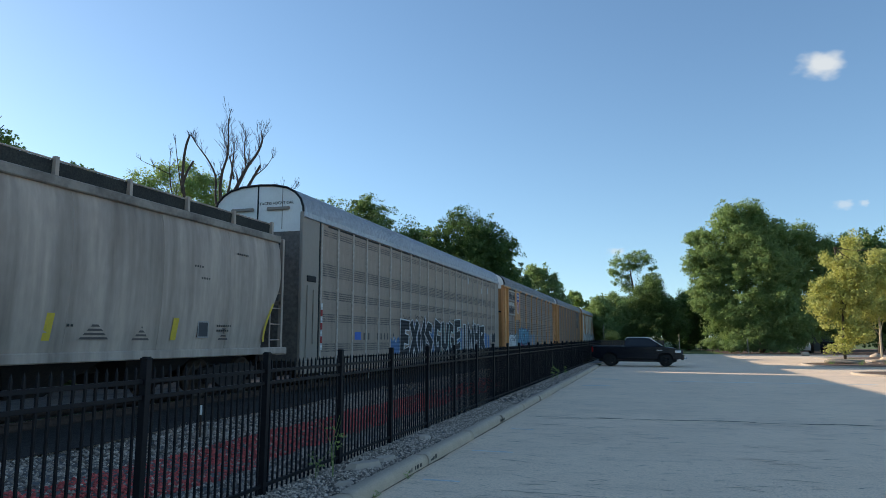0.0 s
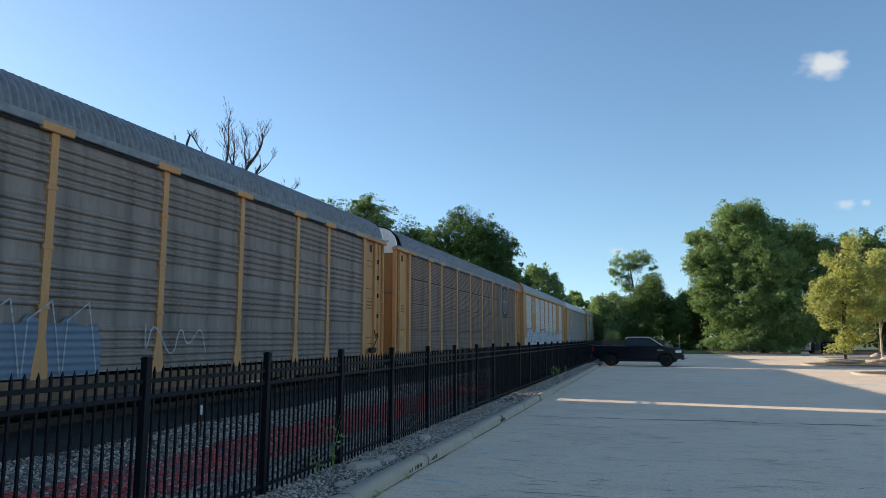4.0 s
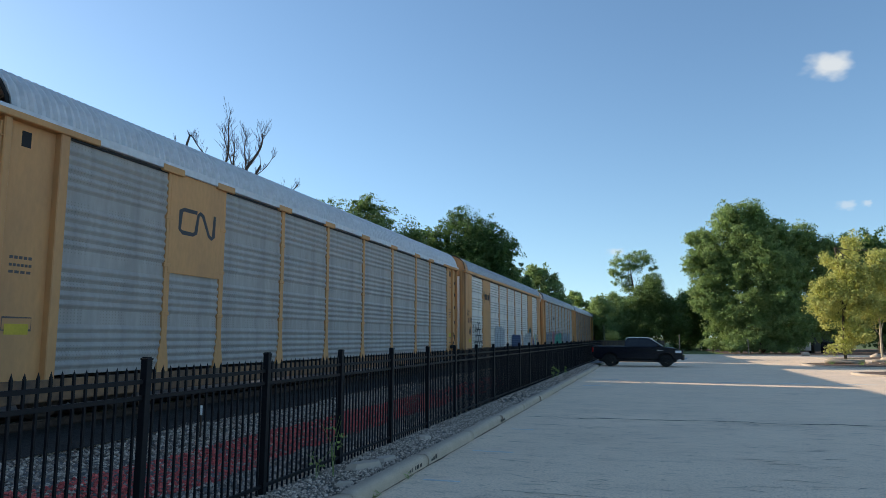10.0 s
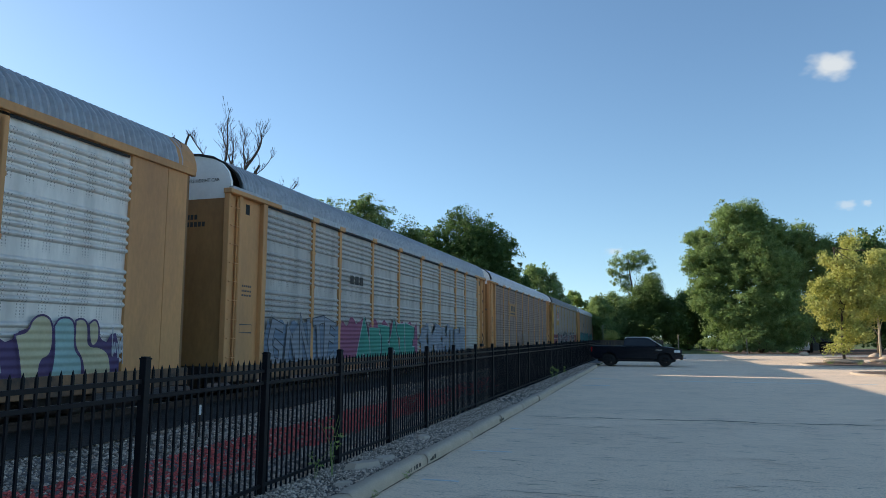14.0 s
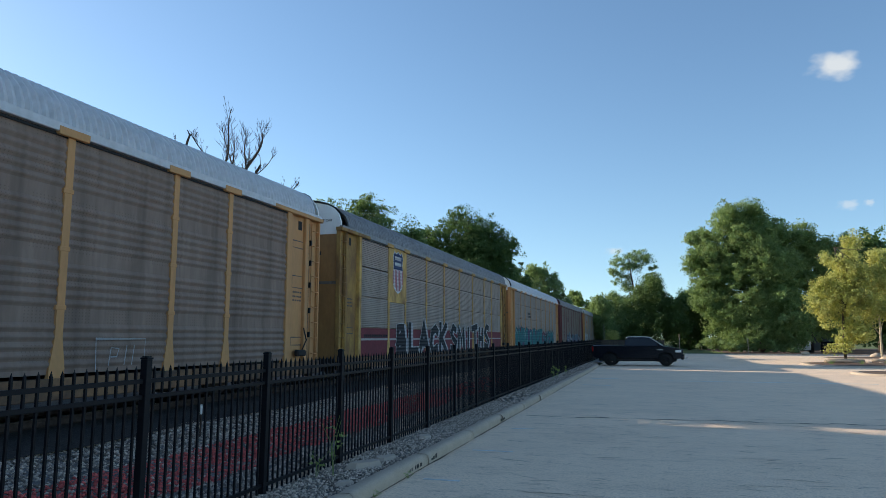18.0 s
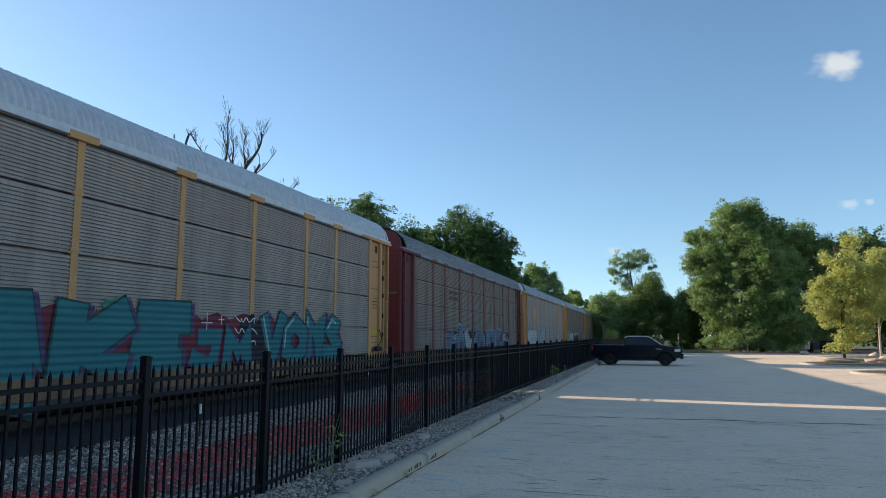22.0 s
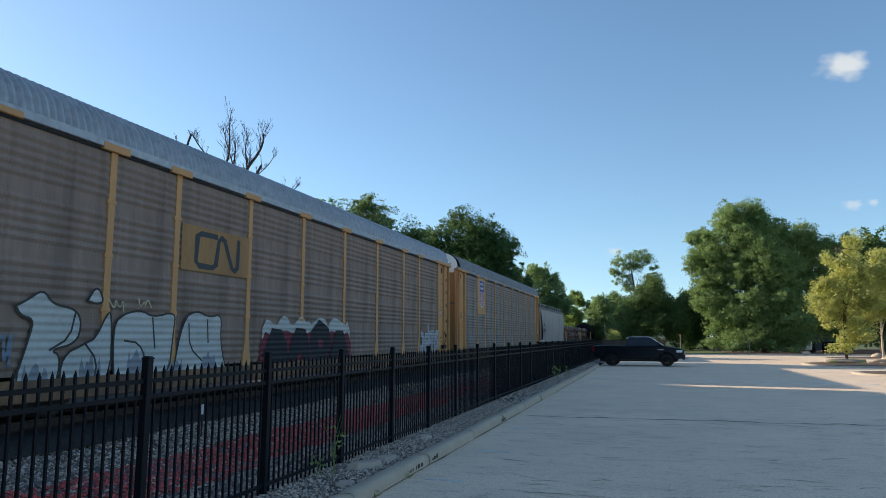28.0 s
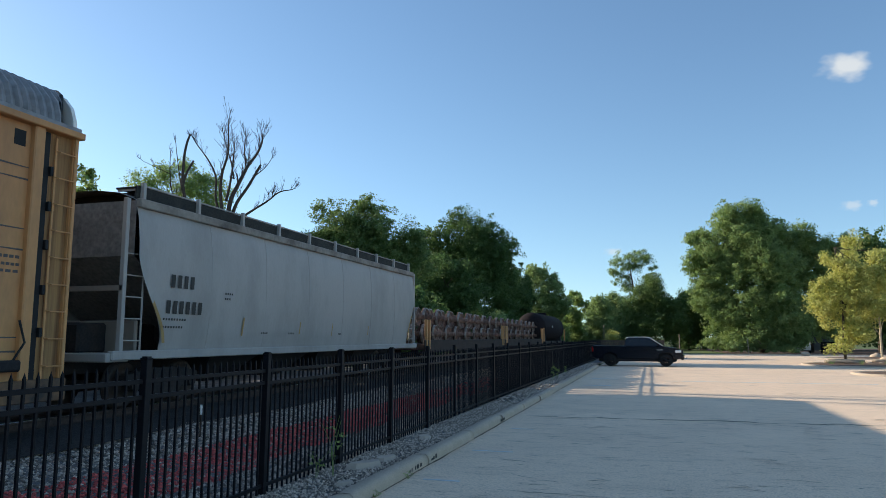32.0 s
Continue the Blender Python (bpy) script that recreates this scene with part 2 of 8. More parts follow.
YELLOW = material("wagon_yellow", (0.645, 0.30, 0.118), 0.6, 0, 0.26, 14, 0.7, 0.03, fine_vary=0.06, other=(0.36, 0.165, 0.08), stretch=(1, 1, 0.4))
YELLOW_PALE = material("wagon_yellow_faded", (0.63, 0.302, 0.122), 0.65, 0, 0.26, 14, 0.8, 0.03, fine_vary=0.05, other=(0.42, 0.215, 0.105), stretch=(1, 1, 0.4))
YELLOW_RUST = material("wagon_yellow_rusty", (0.66, 0.39, 0.12), 0.7, 0, 0.36, 12, 1.9, 0.06, fine_vary=0.1, other=(0.20, 0.085, 0.045), stretch=(1, 1, 0.5))
REDPAINT = material("wagon_oxide_red", (0.165, 0.034, 0.038), 0.65, 0, 0.22, 14, 0.8, 0.03, fine_vary=0.06, other=(0.095, 0.026, 0.03), stretch=(1, 1, 0.4))
WHITEPAINT = material("wagon_white", (0.84, 0.82, 0.78), 0.6, 0, 0.16, 16, 0.8, 0.03, other=(0.60, 0.57, 0.53), fine_vary=0.03)
GREYPAINT = material("wagon_grey", (0.29, 0.237, 0.197), 0.55, 0.1, 0.12, 12, 0.7, 0.03, fine_vary=0.04, other=(0.23, 0.21, 0.19), stretch=(1, 1, 0.4))
DARKSTEEL = material("dark_steel", (0.022, 0.021, 0.022), 0.75, 0.2, 0.3, 20, 2.0, 0.1, other=(0.05, 0.035, 0.028))
BLACK_SEAL_SHADE = material("black_rubber_and_shade", (0.012, 0.012, 0.013), 0.7, 0, 0.2, 30, 3, 0.05)
REDDULL = material("wagon_dull_red", (0.235, 0.07, 0.062), 0.7, 0, 0.22, 14, 0.8, 0.03, fine_vary=0.06, other=(0.10, 0.05, 0.05), stretch=(1, 1, 0.4))
MAROON = material("maroon_stripe", (0.21, 0.035, 0.045), 0.7, 0, 0.2, 14, 1.0, 0.05)
ROOFGREY = material("roof_galvanised", (0.40, 0.41, 0.43), 0.5, 0.35, 0.15, 6, 0.5, 0.05, other=(0.28, 0.28, 0.29))
ROOFDARK = material("roof_weathered", (0.27, 0.27, 0.28), 0.6, 0.25, 0.2, 6, 0.5, 0.05, other=(0.19, 0.17, 0.16))
ROOFWHITE = material("roof_white", (0.62, 0.62, 0.64), 0.55, 0.1, 0.1, 6, 0.5, 0.05, other=(0.48, 0.47, 0.46))
GALV_BRIGHT = galvanised("sheet_bright", (0.78, 0.71, 0.65), (0.60, 0.54, 0.49), holes="columns", streak=0.16, rough=0.48, metal=0.18)
GALV_STEEL = galvanised("sheet_steel", (0.48, 0.445, 0.41), (0.35, 0.32, 0.295), holes="columns", streak=0.2, rough=0.5, metal=0.12)
GALV_GREY = galvanised("sheet_grey", (0.41, 0.37, 0.34), (0.30, 0.265, 0.242), streak=0.15, rough=0.62, metal=0.1)
GALV_BROWN = galvanised("sheet_sooty", (0.31, 0.214, 0.17), (0.165, 0.11, 0.088), streak=0.28, rough=0.75, metal=0.0)
GALV_SLATE = galvanised("sheet_slate", (0.41, 0.342, 0.302), (0.28, 0.23, 0.20), streak=0.15, rough=0.7, metal=0.05)
GALV_SMOOTH = galvanised("sheet_taupe", (0.355, 0.275, 0.222), (0.265, 0.20, 0.158), streak=0.14, rough=0.7, metal=0.0)
HOPPERGREY = galvanised("hopper_grey", (0.43, 0.345, 0.288), (0.27, 0.208, 0.17), holes=False, metal=0.0, streak=0.34, rough=0.6)
HOPPERWHITE = material("hopper_white", (0.405, 0.365, 0.335), 0.5, 0, 0.3, 25, 0.9, 0.01, other=(0.29, 0.26, 0.235), stretch=(1, 1, 0.4), fine_vary=0.03)
WHEELSTEEL = material("wheel_steel", (0.045, 0.038, 0.034), 0.6, 0.4, 0.3, 18, 3.0, 0.1, other=(0.08, 0.045, 0.03))
RUSTWHEEL = material("rusty_wheel", (0.185, 0.09, 0.062), 0.75, 0.1, 0.4, 9, 2.5, 0.15, other=(0.085, 0.043, 0.034), rand=0.45)
SHINYRAIL = material("rail_head", (0.62, 0.60, 0.58), 0.18, 0.9, 0.1, 30, 2, 0.03)
RUSTRAIL = material("rail_web", (0.07, 0.045, 0.035), 0.8, 0.2, 0.25, 20, 2, 0.1)
BLACKFENCE = material("black_powder_coat", (0.0065, 0.0075, 0.011), 0.47, 0, 0.2, 30, 3, 0.04, spec=0.16)
CONCRETE = material("kerb_concrete", (0.53, 0.405, 0.305), 0.85, 0, 0.16, 60, 1.6, 0.25, 90, other=(0.29, 0.235, 0.175))
WHITELINE = material("lot_marking", (0.66, 0.66, 0.64), 0.8, 0, 0.3, 25, 3, 0.1, other=(0.42, 0.42, 0.41))
SCAR = material("lot_scar", (0.38, 0.295, 0.23), 0.9, 0, 0.14, 25, 3, 0.1)
TARCRACK = material("crack_tar", (0.05, 0.045, 0.04), 0.8, 0, 0.3, 25, 3, 0.1)
LOT = lot_material()
STONE = stone_material("ballast_stone", (0.12, 0.088, 0.072), (0.80, 0.63, 0.50))
# same stone, coloured darker: the dimness behind the fence is put in
TRACKSTONE = stone_material("track_stone", (0.10, 0.076, 0.064), (0.64, 0.51, 0.415))
REDSTONE = stone_material("red_stained_stone", (0.34, 0.06, 0.055), (0.80, 0.14, 0.12))
BALLAST = material("ballast_bed", (0.16, 0.15, 0.145), 0.95, 0, 0.4, 26, 0.8, 0.8, 22)
TIE = material("tie_wood", (0.075, 0.06, 0.05), 0.9, 0, 0.3, 20, 2, 0.2, stretch=(0.2, 1, 1))
GRASS = material("grass", (0.10, 0.15, 0.035), 0.9, 0, 0.35, 6, 0.15, 0.6, 12, other=(0.14, 0.12, 0.05))
MULCH = material("mulch", (0.16, 0.10, 0.07), 0.95, 0, 0.4, 22, 1.5, 0.8, 30)
BARK = material("bark", (0.10, 0.075, 0.055), 0.95, 0, 0.3, 10, 1.5, 0.5, 14, stretch=(1, 1, 0.3))
DEADWOOD = material("dead_wood", (0.085, 0.062, 0.05), 0.9, 0, 0.3, 10, 1.5, 0.3, 14)
LEAF_DARK = leaf_material("leaves_deep_green", (0.055, 0.115, 0.036), (0.105, 0.185, 0.062))
LEAF_MID = leaf_material("leaves_green", (0.165, 0.255, 0.09), (0.27, 0.37, 0.155))
LEAF_BROAD = leaf_material("leaves_full_green", (0.15, 0.236, 0.076), (0.265, 0.36, 0.138))
LEAF_WOOD = leaf_material("leaves_wood_green", (0.085, 0.155, 0.05), (0.165, 0.245, 0.088))
LEAF_OLIVE = leaf_material("leaves_olive", (0.17, 0.265, 0.08), (0.31, 0.41, 0.15))
YELLOW_BROWN = material("wagon_yellow_brown", (0.41, 0.205, 0.075), 0.65, 0, 0.3, 14, 0.7, 0.04, fine_vary=0.07, other=(0.24, 0.11, 0.05), stretch=(1, 1, 0.4))
YELLOW_SMEAR = material("wagon_yellow_smeared", (0.25, 0.125, 0.05), 0.75, 0, 0.42, 12, 1.3, 0.06, fine_vary=0.1, other=(0.50, 0.28, 0.075), stretch=(1, 1, 0.6))
YELLOW_STREAK = material("wagon_yellow_rust_streaks", (0.42, 0.215, 0.085), 0.75, 0, 0.42, 12, 1.6, 0.06, fine_vary=0.08, other=(0.12, 0.042, 0.022), stretch=(3.2, 3.2, 0.12))
GALV_DUSK = galvanised("sheet_dusky", (0.315, 0.245, 0.208), (0.175, 0.132, 0.112), streak=0.34, rough=0.72, metal=0.0)
TREADSTEEL = material("worn_tread", (0.36, 0.28, 0.23), 0.45, 0.5, 0.3, 12, 2.0, 0.05, other=(0.10, 0.055, 0.04))
TANKBROWN = material("tank_dark_brown", (0.020, 0.014, 0.015), 0.85, 0.0, 0.25, 8, 0.8, 0.04, other=(0.012, 0.010, 0.010), spec=0.15)
LEAF_LIGHT = leaf_material("leaves_yellow_green", (0.29, 0.335, 0.092), (0.56, 0.535, 0.185))
TRUCKPAINT = material("truck_black_paint", (0.006, 0.008, 0.014), 0.14, 0, 0.1, 30, 1, 0.0, spec=0.5)
TYRE = material("tyre_rubber", (0.012, 0.012, 0.012), 0.8, 0, 0.2, 30, 3, 0.1)
CHROME = material("bright_trim", (0.6, 0.6, 0.6), 0.2, 0.9, 0.05, 30, 3, 0.0)
REDLENS = material("red_lens", (0.4, 0.01, 0.01), 0.2, 0, 0.1, 30, 3, 0.0)
CLEARLENS = material("clear_lens", (0.85, 0.85, 0.83), 0.15, 0.0, 0.1, 30, 3, 0.0)
TINTED = material("tinted_glass", (0.01, 0.012, 0.014), 0.06, 0, 0.05, 30, 1, 0.0, spec=0.6)


def paint(name, colour, rough=0.7):
    m = material(name, colour, rough, 0, 0.14, 20, 1.6, 0.03, fine_vary=0.06)
    if name.startswith("spray"):                          # sprayed coats follow the ribs of the sheet below
        N, L = m.node_tree.nodes, m.node_tree.links
        co, se, sn, bp = N.new("ShaderNodeTexCoord"), N.new("ShaderNodeSeparateXYZ"), N.new("ShaderNodeMath"), N.new("ShaderNodeBump")
        mul = N.new("ShaderNodeMath")
        mul.operation, sn.operation = "MULTIPLY", "SINE"
        mul.inputs[1].default_value = 2 * math.pi / 0.136
        L.new(co.outputs["Object"], se.inputs[0])
        L.new(se.outputs[2], mul.inputs[0])
        L.new(mul.outputs[0], sn.inputs[0])
        L.new(sn.outputs[0], bp.inputs["Height"])
        bp.inputs["Strength"].default_value, bp.inputs["Distance"].default_value = 0.8, 0.012
        L.new(bp.outputs[0], N["Principled BSDF"].inputs["Normal"])
    return m


POSTGREY = material("post_pale_grey", (0.42, 0.35, 0.30), 0.6, 0, 0.2, 12, 0.9, 0.03, other=(0.30, 0.25, 0.21))
DOORGREY = material("door_dark_taupe", (0.17, 0.145, 0.125), 0.7, 0, 0.25, 12, 0.9, 0.04, other=(0.10, 0.085, 0.075))
SKIRTYELLOW = material("dirty_deck_yellow", (0.27, 0.14, 0.07), 0.75, 0, 0.42, 12, 1.1, 0.08, fine_vary=0.12, other=(0.05, 0.04, 0.035))
P_BLACK, P_WHITE = paint("spray_black", (0.02, 0.02, 0.024)), paint("spray_white", (0.62, 0.63, 0.63))
P_SKY, P_TEAL = paint("spray_light_blue", (0.10, 0.29, 0.42)), paint("spray_teal", (0.012, 0.175, 0.185))
P_PINK, P_PURPLE, P_NAVY = paint("spray_pink", (0.30, 0.09, 0.15)), paint("spray_purple", (0.10, 0.06, 0.14)), paint("spray_navy", (0.03, 0.05, 0.13))
P_CREAM, P_GREEN = paint("spray_cream", (0.55, 0.48, 0.30)), paint("spray_green", (0.03, 0.26, 0.19))
P_SHIELDBLUE, P_SHIELDRED, P_GREYBLUE = paint("emblem_blue", (0.04, 0.08, 0.30)), paint("emblem_red", (0.42, 0.07, 0.09)), paint("spray_grey_blue", (0.16, 0.21, 0.27))
P_PALE = paint("spray_pale", (0.42, 0.42, 0.43))
P_SLATE, P_SIGNYELLOW, P_INK = paint("dark_disc", (0.06, 0.06, 0.065)), paint("notice_yellow", (0.60, 0.42, 0.05)), paint("stencil_dark", (0.05, 0.045, 0.04))
P_RUSTRED, P_FADED = paint("reflector_red", (0.40, 0.03, 0.03)), paint("faded_stencil", (0.11, 0.09, 0.085))

# ---------------------------------------------------------------- ground, lot, kerb, gravel
KERB_X, FENCE_X, TRACK_X, RAIL_Z = -3.53, -4.65, -11.05, 0.64
K = 1.192                                               # scale of the lot's plan
rng = random.Random(7)

g = Geo()
g.sheet([[(x, y, -0.03) for x in (-3000, -60, 60, 3000)] for y in (-3000, -60, 200, 3000)])
tagged(part("ground", g, GRASS), "rough grass and scrub reaching to the horizon", "ground", kind="structure")

g = Geo()
g.sheet([[(x, y, 0.0) for x in (KERB_X - 0.15, 4, 12, 40)] for y in (-40, 0, 20, 45, 94)])
tagged(part("lot", g, LOT), "worn pale grey parking lot surface with cracks", "parking lot", kind="structure")

g = Geo()
g.sheet([[(x, y, 0.0) for x in (-9, -6, KERB_X - 0.24)] for y in (57, 70, 94)])
tagged(part("lot_apron", g, LOT), "worn pale grey lot surface behind the pickup truck", "parking lot", kind="structure")

bed = Geo()
prof = [(-40.0, 0.30), (-15.5, 0.34), (-14.2, 0.44), (-9.3, 0.44), (-8.3, 0.35), (-6.6, 0.22), (-5.2, 0.13), (KERB_X - 0.24, 0.12)]
rows = []
for k in range(0, 56):
    y = -40 + k * 2.2 if k < 40 else 48 + (k - 40) * 30
    rows.append([(x, y, z + 0.02 * noise.noise((x * 0.7, y * 0.5, 0))) for x, z in prof])
bed.sheet(rows)
tagged(part("track_bed", bed, BALLAST), "grey crushed stone bed of the railway", "ballast", kind="structure")
# a near-black sheet of ballast between and beside the rails
black_bed = Geo().sheet([[(x + 0.25 * noise.noise((0, y * 0.35, x)), y, z) for x, z in ((-13.4, 0.475), (-11.0, 0.485), (-9.2, 0.470), (-8.45, 0.40))] for y in [-30 + 1.5 * k for k in range(90)]])
tagged(part("track_soil", black_bed, material("black_ballast", (0.035, 0.032, 0.030), 0.95, 0, 0.45, 24, 0.9, 0.9, 24)), "black ballast between and beside the rails", "ballast", kind="structure")


def stones(spots, geo, size, z_of):
    for x, y in spots:
        r = size * rng.uniform(0.55, 1.35)
        z = z_of(x) + r * 0.25
        a = rng.uniform(0, 6.28)
        ca, sa = math.cos(a), math.sin(a)
        pts = []
        for px, py, pz in ((1, 0, 0.1), (0.2, 0.8, 0.0), (-0.9, 0.3, -0.1), (-0.3, -0.8, 0.1), (0.15, 0.1, 0.65), (0, 0, -0.6)):
            px, py, pz = px * rng.uniform(0.7, 1.2), py * rng.uniform(0.7, 1.2), pz * rng.uniform(0.7, 1.2)
            pts.append((x + r * (px * ca - py * sa), y + r * (px * sa + py * ca), z + r * pz))
        geo.add(pts, [(0, 1, 4), (1, 2, 4), (2, 3, 4), (3, 0, 4), (1, 0, 5), (2, 1, 5), (3, 2, 5), (0, 3, 5)])


def bed_z(x):
    for (x0, z0), (x1, z1) in zip(prof, prof[1:]):
        if x0 <= x <= x1:
            return z0 + (z1 - z0) * (x - x0) / (x1 - x0)
    return 0.05


def red_here(x, y):
    return abs(x + 6.4 + 0.2 * noise.noise((0, y * 0.4, 3))) < 0.72 + 0.16 * noise.noise((x * 2, y * 1.5, 9)) and 5.5 < y < 31 and rng.random() < 0.85


pale, grey, red = Geo(), Geo(), Geo()
for n, x0, x1, y0, y1, size in ((13000, FENCE_X - 0.3, KERB_X - 0.27, 5.2, 21, 0.026), (3400, FENCE_X - 0.3, KERB_X - 0.27, 21, 55, 0.045),
                                (26000, -8.7, FENCE_X - 0.1, 4, 21, 0.033), (6000, -8.7, FENCE_X - 0.1, 21, 54, 0.055)):
    for _ in range(n):
        x, y = rng.uniform(x0, x1), rng.uniform(y0, y1)
        stones([(x, y)], red if red_here(x, y) else pale if x > FENCE_X - 0.35 else grey, size, bed_z)
tagged(part("gravel", pale, STONE), "loose pale crushed stones between fence and kerb", "gravel", kind="stuff")
tagged(part("track_gravel", grey, TRACKSTONE), "loose grey crushed stones beside the track, their dimness put into the colour", "gravel", kind="stuff")
tagged(part("red_gravel", red, REDSTONE), "strip of red-stained stones behind the fence", "gravel", kind="stuff")

# flat rubble lying by the fence
for x, y, r, s in ((-4.17, 9.95, 0.18, 1.9), (-4.08, 10.6, 0.13, 2.4), (-4.23, 13.0, 0.14, 1.6), (-3.93, 8.7, 0.11, 1.7)):
    g = Geo()
    a = rng.uniform(-0.4, 0.4)
    pts = [(r * s * math.cos(t) * rng.uniform(0.8, 1.1), r * math.sin(t) * rng.uniform(0.8, 1.1)) for t in [k * 0.785 for k in range(8)]]
    ca, sa = math.cos(a + 1.2), math.sin(a + 1.2)
    low = [(p * ca - q * sa, p * sa + q * ca, 0.0) for p, q in pts]
    g.add(low + [(p * 0.8, q * 0.8, r * 0.5 + 0.02 * rng.random()) for p, q, _ in low], [(i, (i + 1) % 8, (i + 1) % 8 + 8, i + 8) for i in range(8)] + [tuple(range(8, 16)), tuple(range(8))[::-1]])
    tagged(part("rubble_slab", g, STONE, at=(x, y, 0.11)), "flat broken grey stone slab lying on gravel", "stone", group="slabs by the fence")

# kerb: rounded concrete lengths with open joints
def kerb_piece(length):
    geo = Geo()
    w, h = 0.25, 0.18
    pts = [(0, -0.05), (0, h * 0.6), (-0.02, h * 0.85), (-0.06, h), (-w + 0.05, h), (-w + 0.01, h * 0.85), (-w, h * 0.55), (-w, -0.05)]
    rows = []
    for k in range(13):
        t = length * k / 12
        e = 0.012 if k in (0, 12) else 0.0
        rows.append([(px * (1 - e) + 0.006 * noise.noise((t * 2, i, 2)), t, pz - e * 1.2 + 0.006 * noise.noise((t * 3, i, 5))) for i, (px, pz) in enumerate(pts)])
    geo.sheet(rows)
    geo.f.append(tuple(range(8)))
    geo.f.append(tuple(range(12 * 8, 13 * 8))[::-1])
    return geo


kerb = thing("kerb", "weathered pale concrete kerb along the gravel strip", "kerb", kind="structure", at=(KERB_X, 0, 0))
km = kerb_piece(3.0).mesh("kerb_stone", CONCRETE, True)
y = -4.0
while y < 49:
    part("kerb_stone", km, None, kerb, at=Matrix.Translation((0.012 * math.sin(y * 1.7), y, 0)) @ pose(0, 0, 0, 0, 0, 0.25 * math.sin(y)))
    y += 3.02
for y0, n in ((10.1, 5), (11.2, 3), (16.8, 4)):
    g = Geo()
    for k in range(n):
        yy = y0 + k * 0.13 + rng.uniform(0, 0.05)
        g.box(-0.004, 0.006, yy, yy + rng.uniform(0.03, 0.09), 0.04, rng.uniform(0.07, 0.11))
    part("tar_smear", g, TARCRACK, kerb)

# dark strip at the kerb foot: dirt, with the shade line painted in
g, r = Geo(), random.Random(5)
rows = []
for k in range(520):
    y = 5.5 + k * 0.08
    w = 0.012 + 0.05 * max(0.0, noise.noise((y * 0.9, 3, 1))) + 0.03 * abs(noise.noise((y * 4.1, 7, 2)))
    rows.append([(KERB_X - 0.005, y, 0.005), (KERB_X + w, y, 0.0045)])
g.sheet(rows)
tagged(part("gutter_dirt_shade", g, material("gutter_dirt_shade", (0.16, 0.115, 0.085), 0.95, 0, 0.4, 30, 3, 0.4)), "dark dirt and painted shade along the foot of the kerb", "dirt", kind="stuff")

# short faded stall marks, a long painted sunlight strip, cracks across the lot
for x0, x1, y in ((-3.25, -2.7, 9.93), (-3.2, -2.45, 12.68), (-3.1, -2.6, 15.9), (-2.9, -1.6, 36.0), (-2.9, -1.7, 31.0), (0.6, 9.5, 35.0)):
    g = Geo().box(x0, x1, y, y + 0.07 if y < 20 else y + 0.22, 0.0, 0.004)
    tagged(part("stall_or_sun_mark", g, WHITELINE), "faded white mark on the lot, the longest painted for a sunlit strip", "marking", group="marks on the lot", kind="structure")


def crack(y0, x0, x1, wander, width, seed, lean=0.0):
    r = random.Random(seed)
    geo, rows, x, y = Geo(), [], x0, y0
    while x < x1:
        w = width * r.uniform(0.15, 1.2) * (0.35 + 0.65 * abs(math.sin(x * 1.7 + seed)))
        rows.append([(x, y - w, 0.004), (x, y + w, 0.004)])
        x += r.uniform(0.05, 0.2)
        y += r.uniform(-wander, wander) * 1.8 + lean * 0.12
        y += (y0 + lean * (x - x0) - y) * 0.25
    geo.sheet(rows)
    return part("crack", geo, TARCRACK if seed == 1 else SCAR)


cracks = [(15.58, -2.7, 14, 0.05, 0.034, 1, 0.034), (15.4, 1.7, 3.0, 0.07, 0.02, 2, -0.12), (8.05, -1.8, 1.4, 0.03, 0.012, 4, -0.07), (14.2, -2.3, -0.6, 0.05, 0.018, 5, -0.1), (13.6, 4.9, 6.2, 0.08, 0.022, 8, 0.15), (23.2, -1.5, 16, 0.08, 0.014, 11, 0.02)]
cracks = [(y * K, x0 * K, x1 * K, wander * K, width * (1.9 if seed == 1 else 1.2), seed, lean) for y, x0, x1, wander, width, seed, lean in cracks]
for c in cracks:
    tagged(crack(*c), "thin dark crack across the lot surface", "crack", group="cracks in the lot", kind="structure")
# many short scars, lying mostly across the lot
g, r = Geo(), random.Random(77)
for k in range(620):
    x, y = r.uniform(-3.0, 9.0), r.uniform(6.5, 34.0) if k % 3 else r.uniform(6.5, 20)
    n, w, a = r.randint(1, 5), r.uniform(0.004, 0.014) * (1 + y / 22), r.gauss(0, 0.3)
    rows = []
    for i in range(n + 1):
        t = w * math.sin(math.pi * (i + 0.3) / (n + 0.6)) * r.uniform(0.4, 1.2)
        rows.append([(x, y - t, 0.004), (x, y + t, 0.004)])
        x += r.uniform(0.04, 0.16)
        y += a * 0.1 + r.gauss(0, 0.03)
    g.sheet(rows)
for k in range(18):                                     # longer dark dashes
    x, y = r.uniform(-2.6, 6.5), r.uniform(8.5, 24.0)
    n, w, a = r.randint(3, 7), r.uniform(0.008, 0.02) * (0.6 + y / 22), r.gauss(0.0, 0.35)
    rows = []
    for i in range(n + 1):
        t = w * math.sin(math.pi * (i + 0.3) / (n + 0.6)) * r.uniform(0.5, 1.2)
        rows.append([(x, y - t, 0.0045), (x, y + t, 0.0045)])
        x += r.uniform(0.06, 0.16)
        y += a * 0.1 + r.gauss(0, 0.02)
    g.sheet(rows)
tagged(part("surface_scars", g, SCAR), "short dark scars scattered over the lot surface", "cracks", kind="stuff")

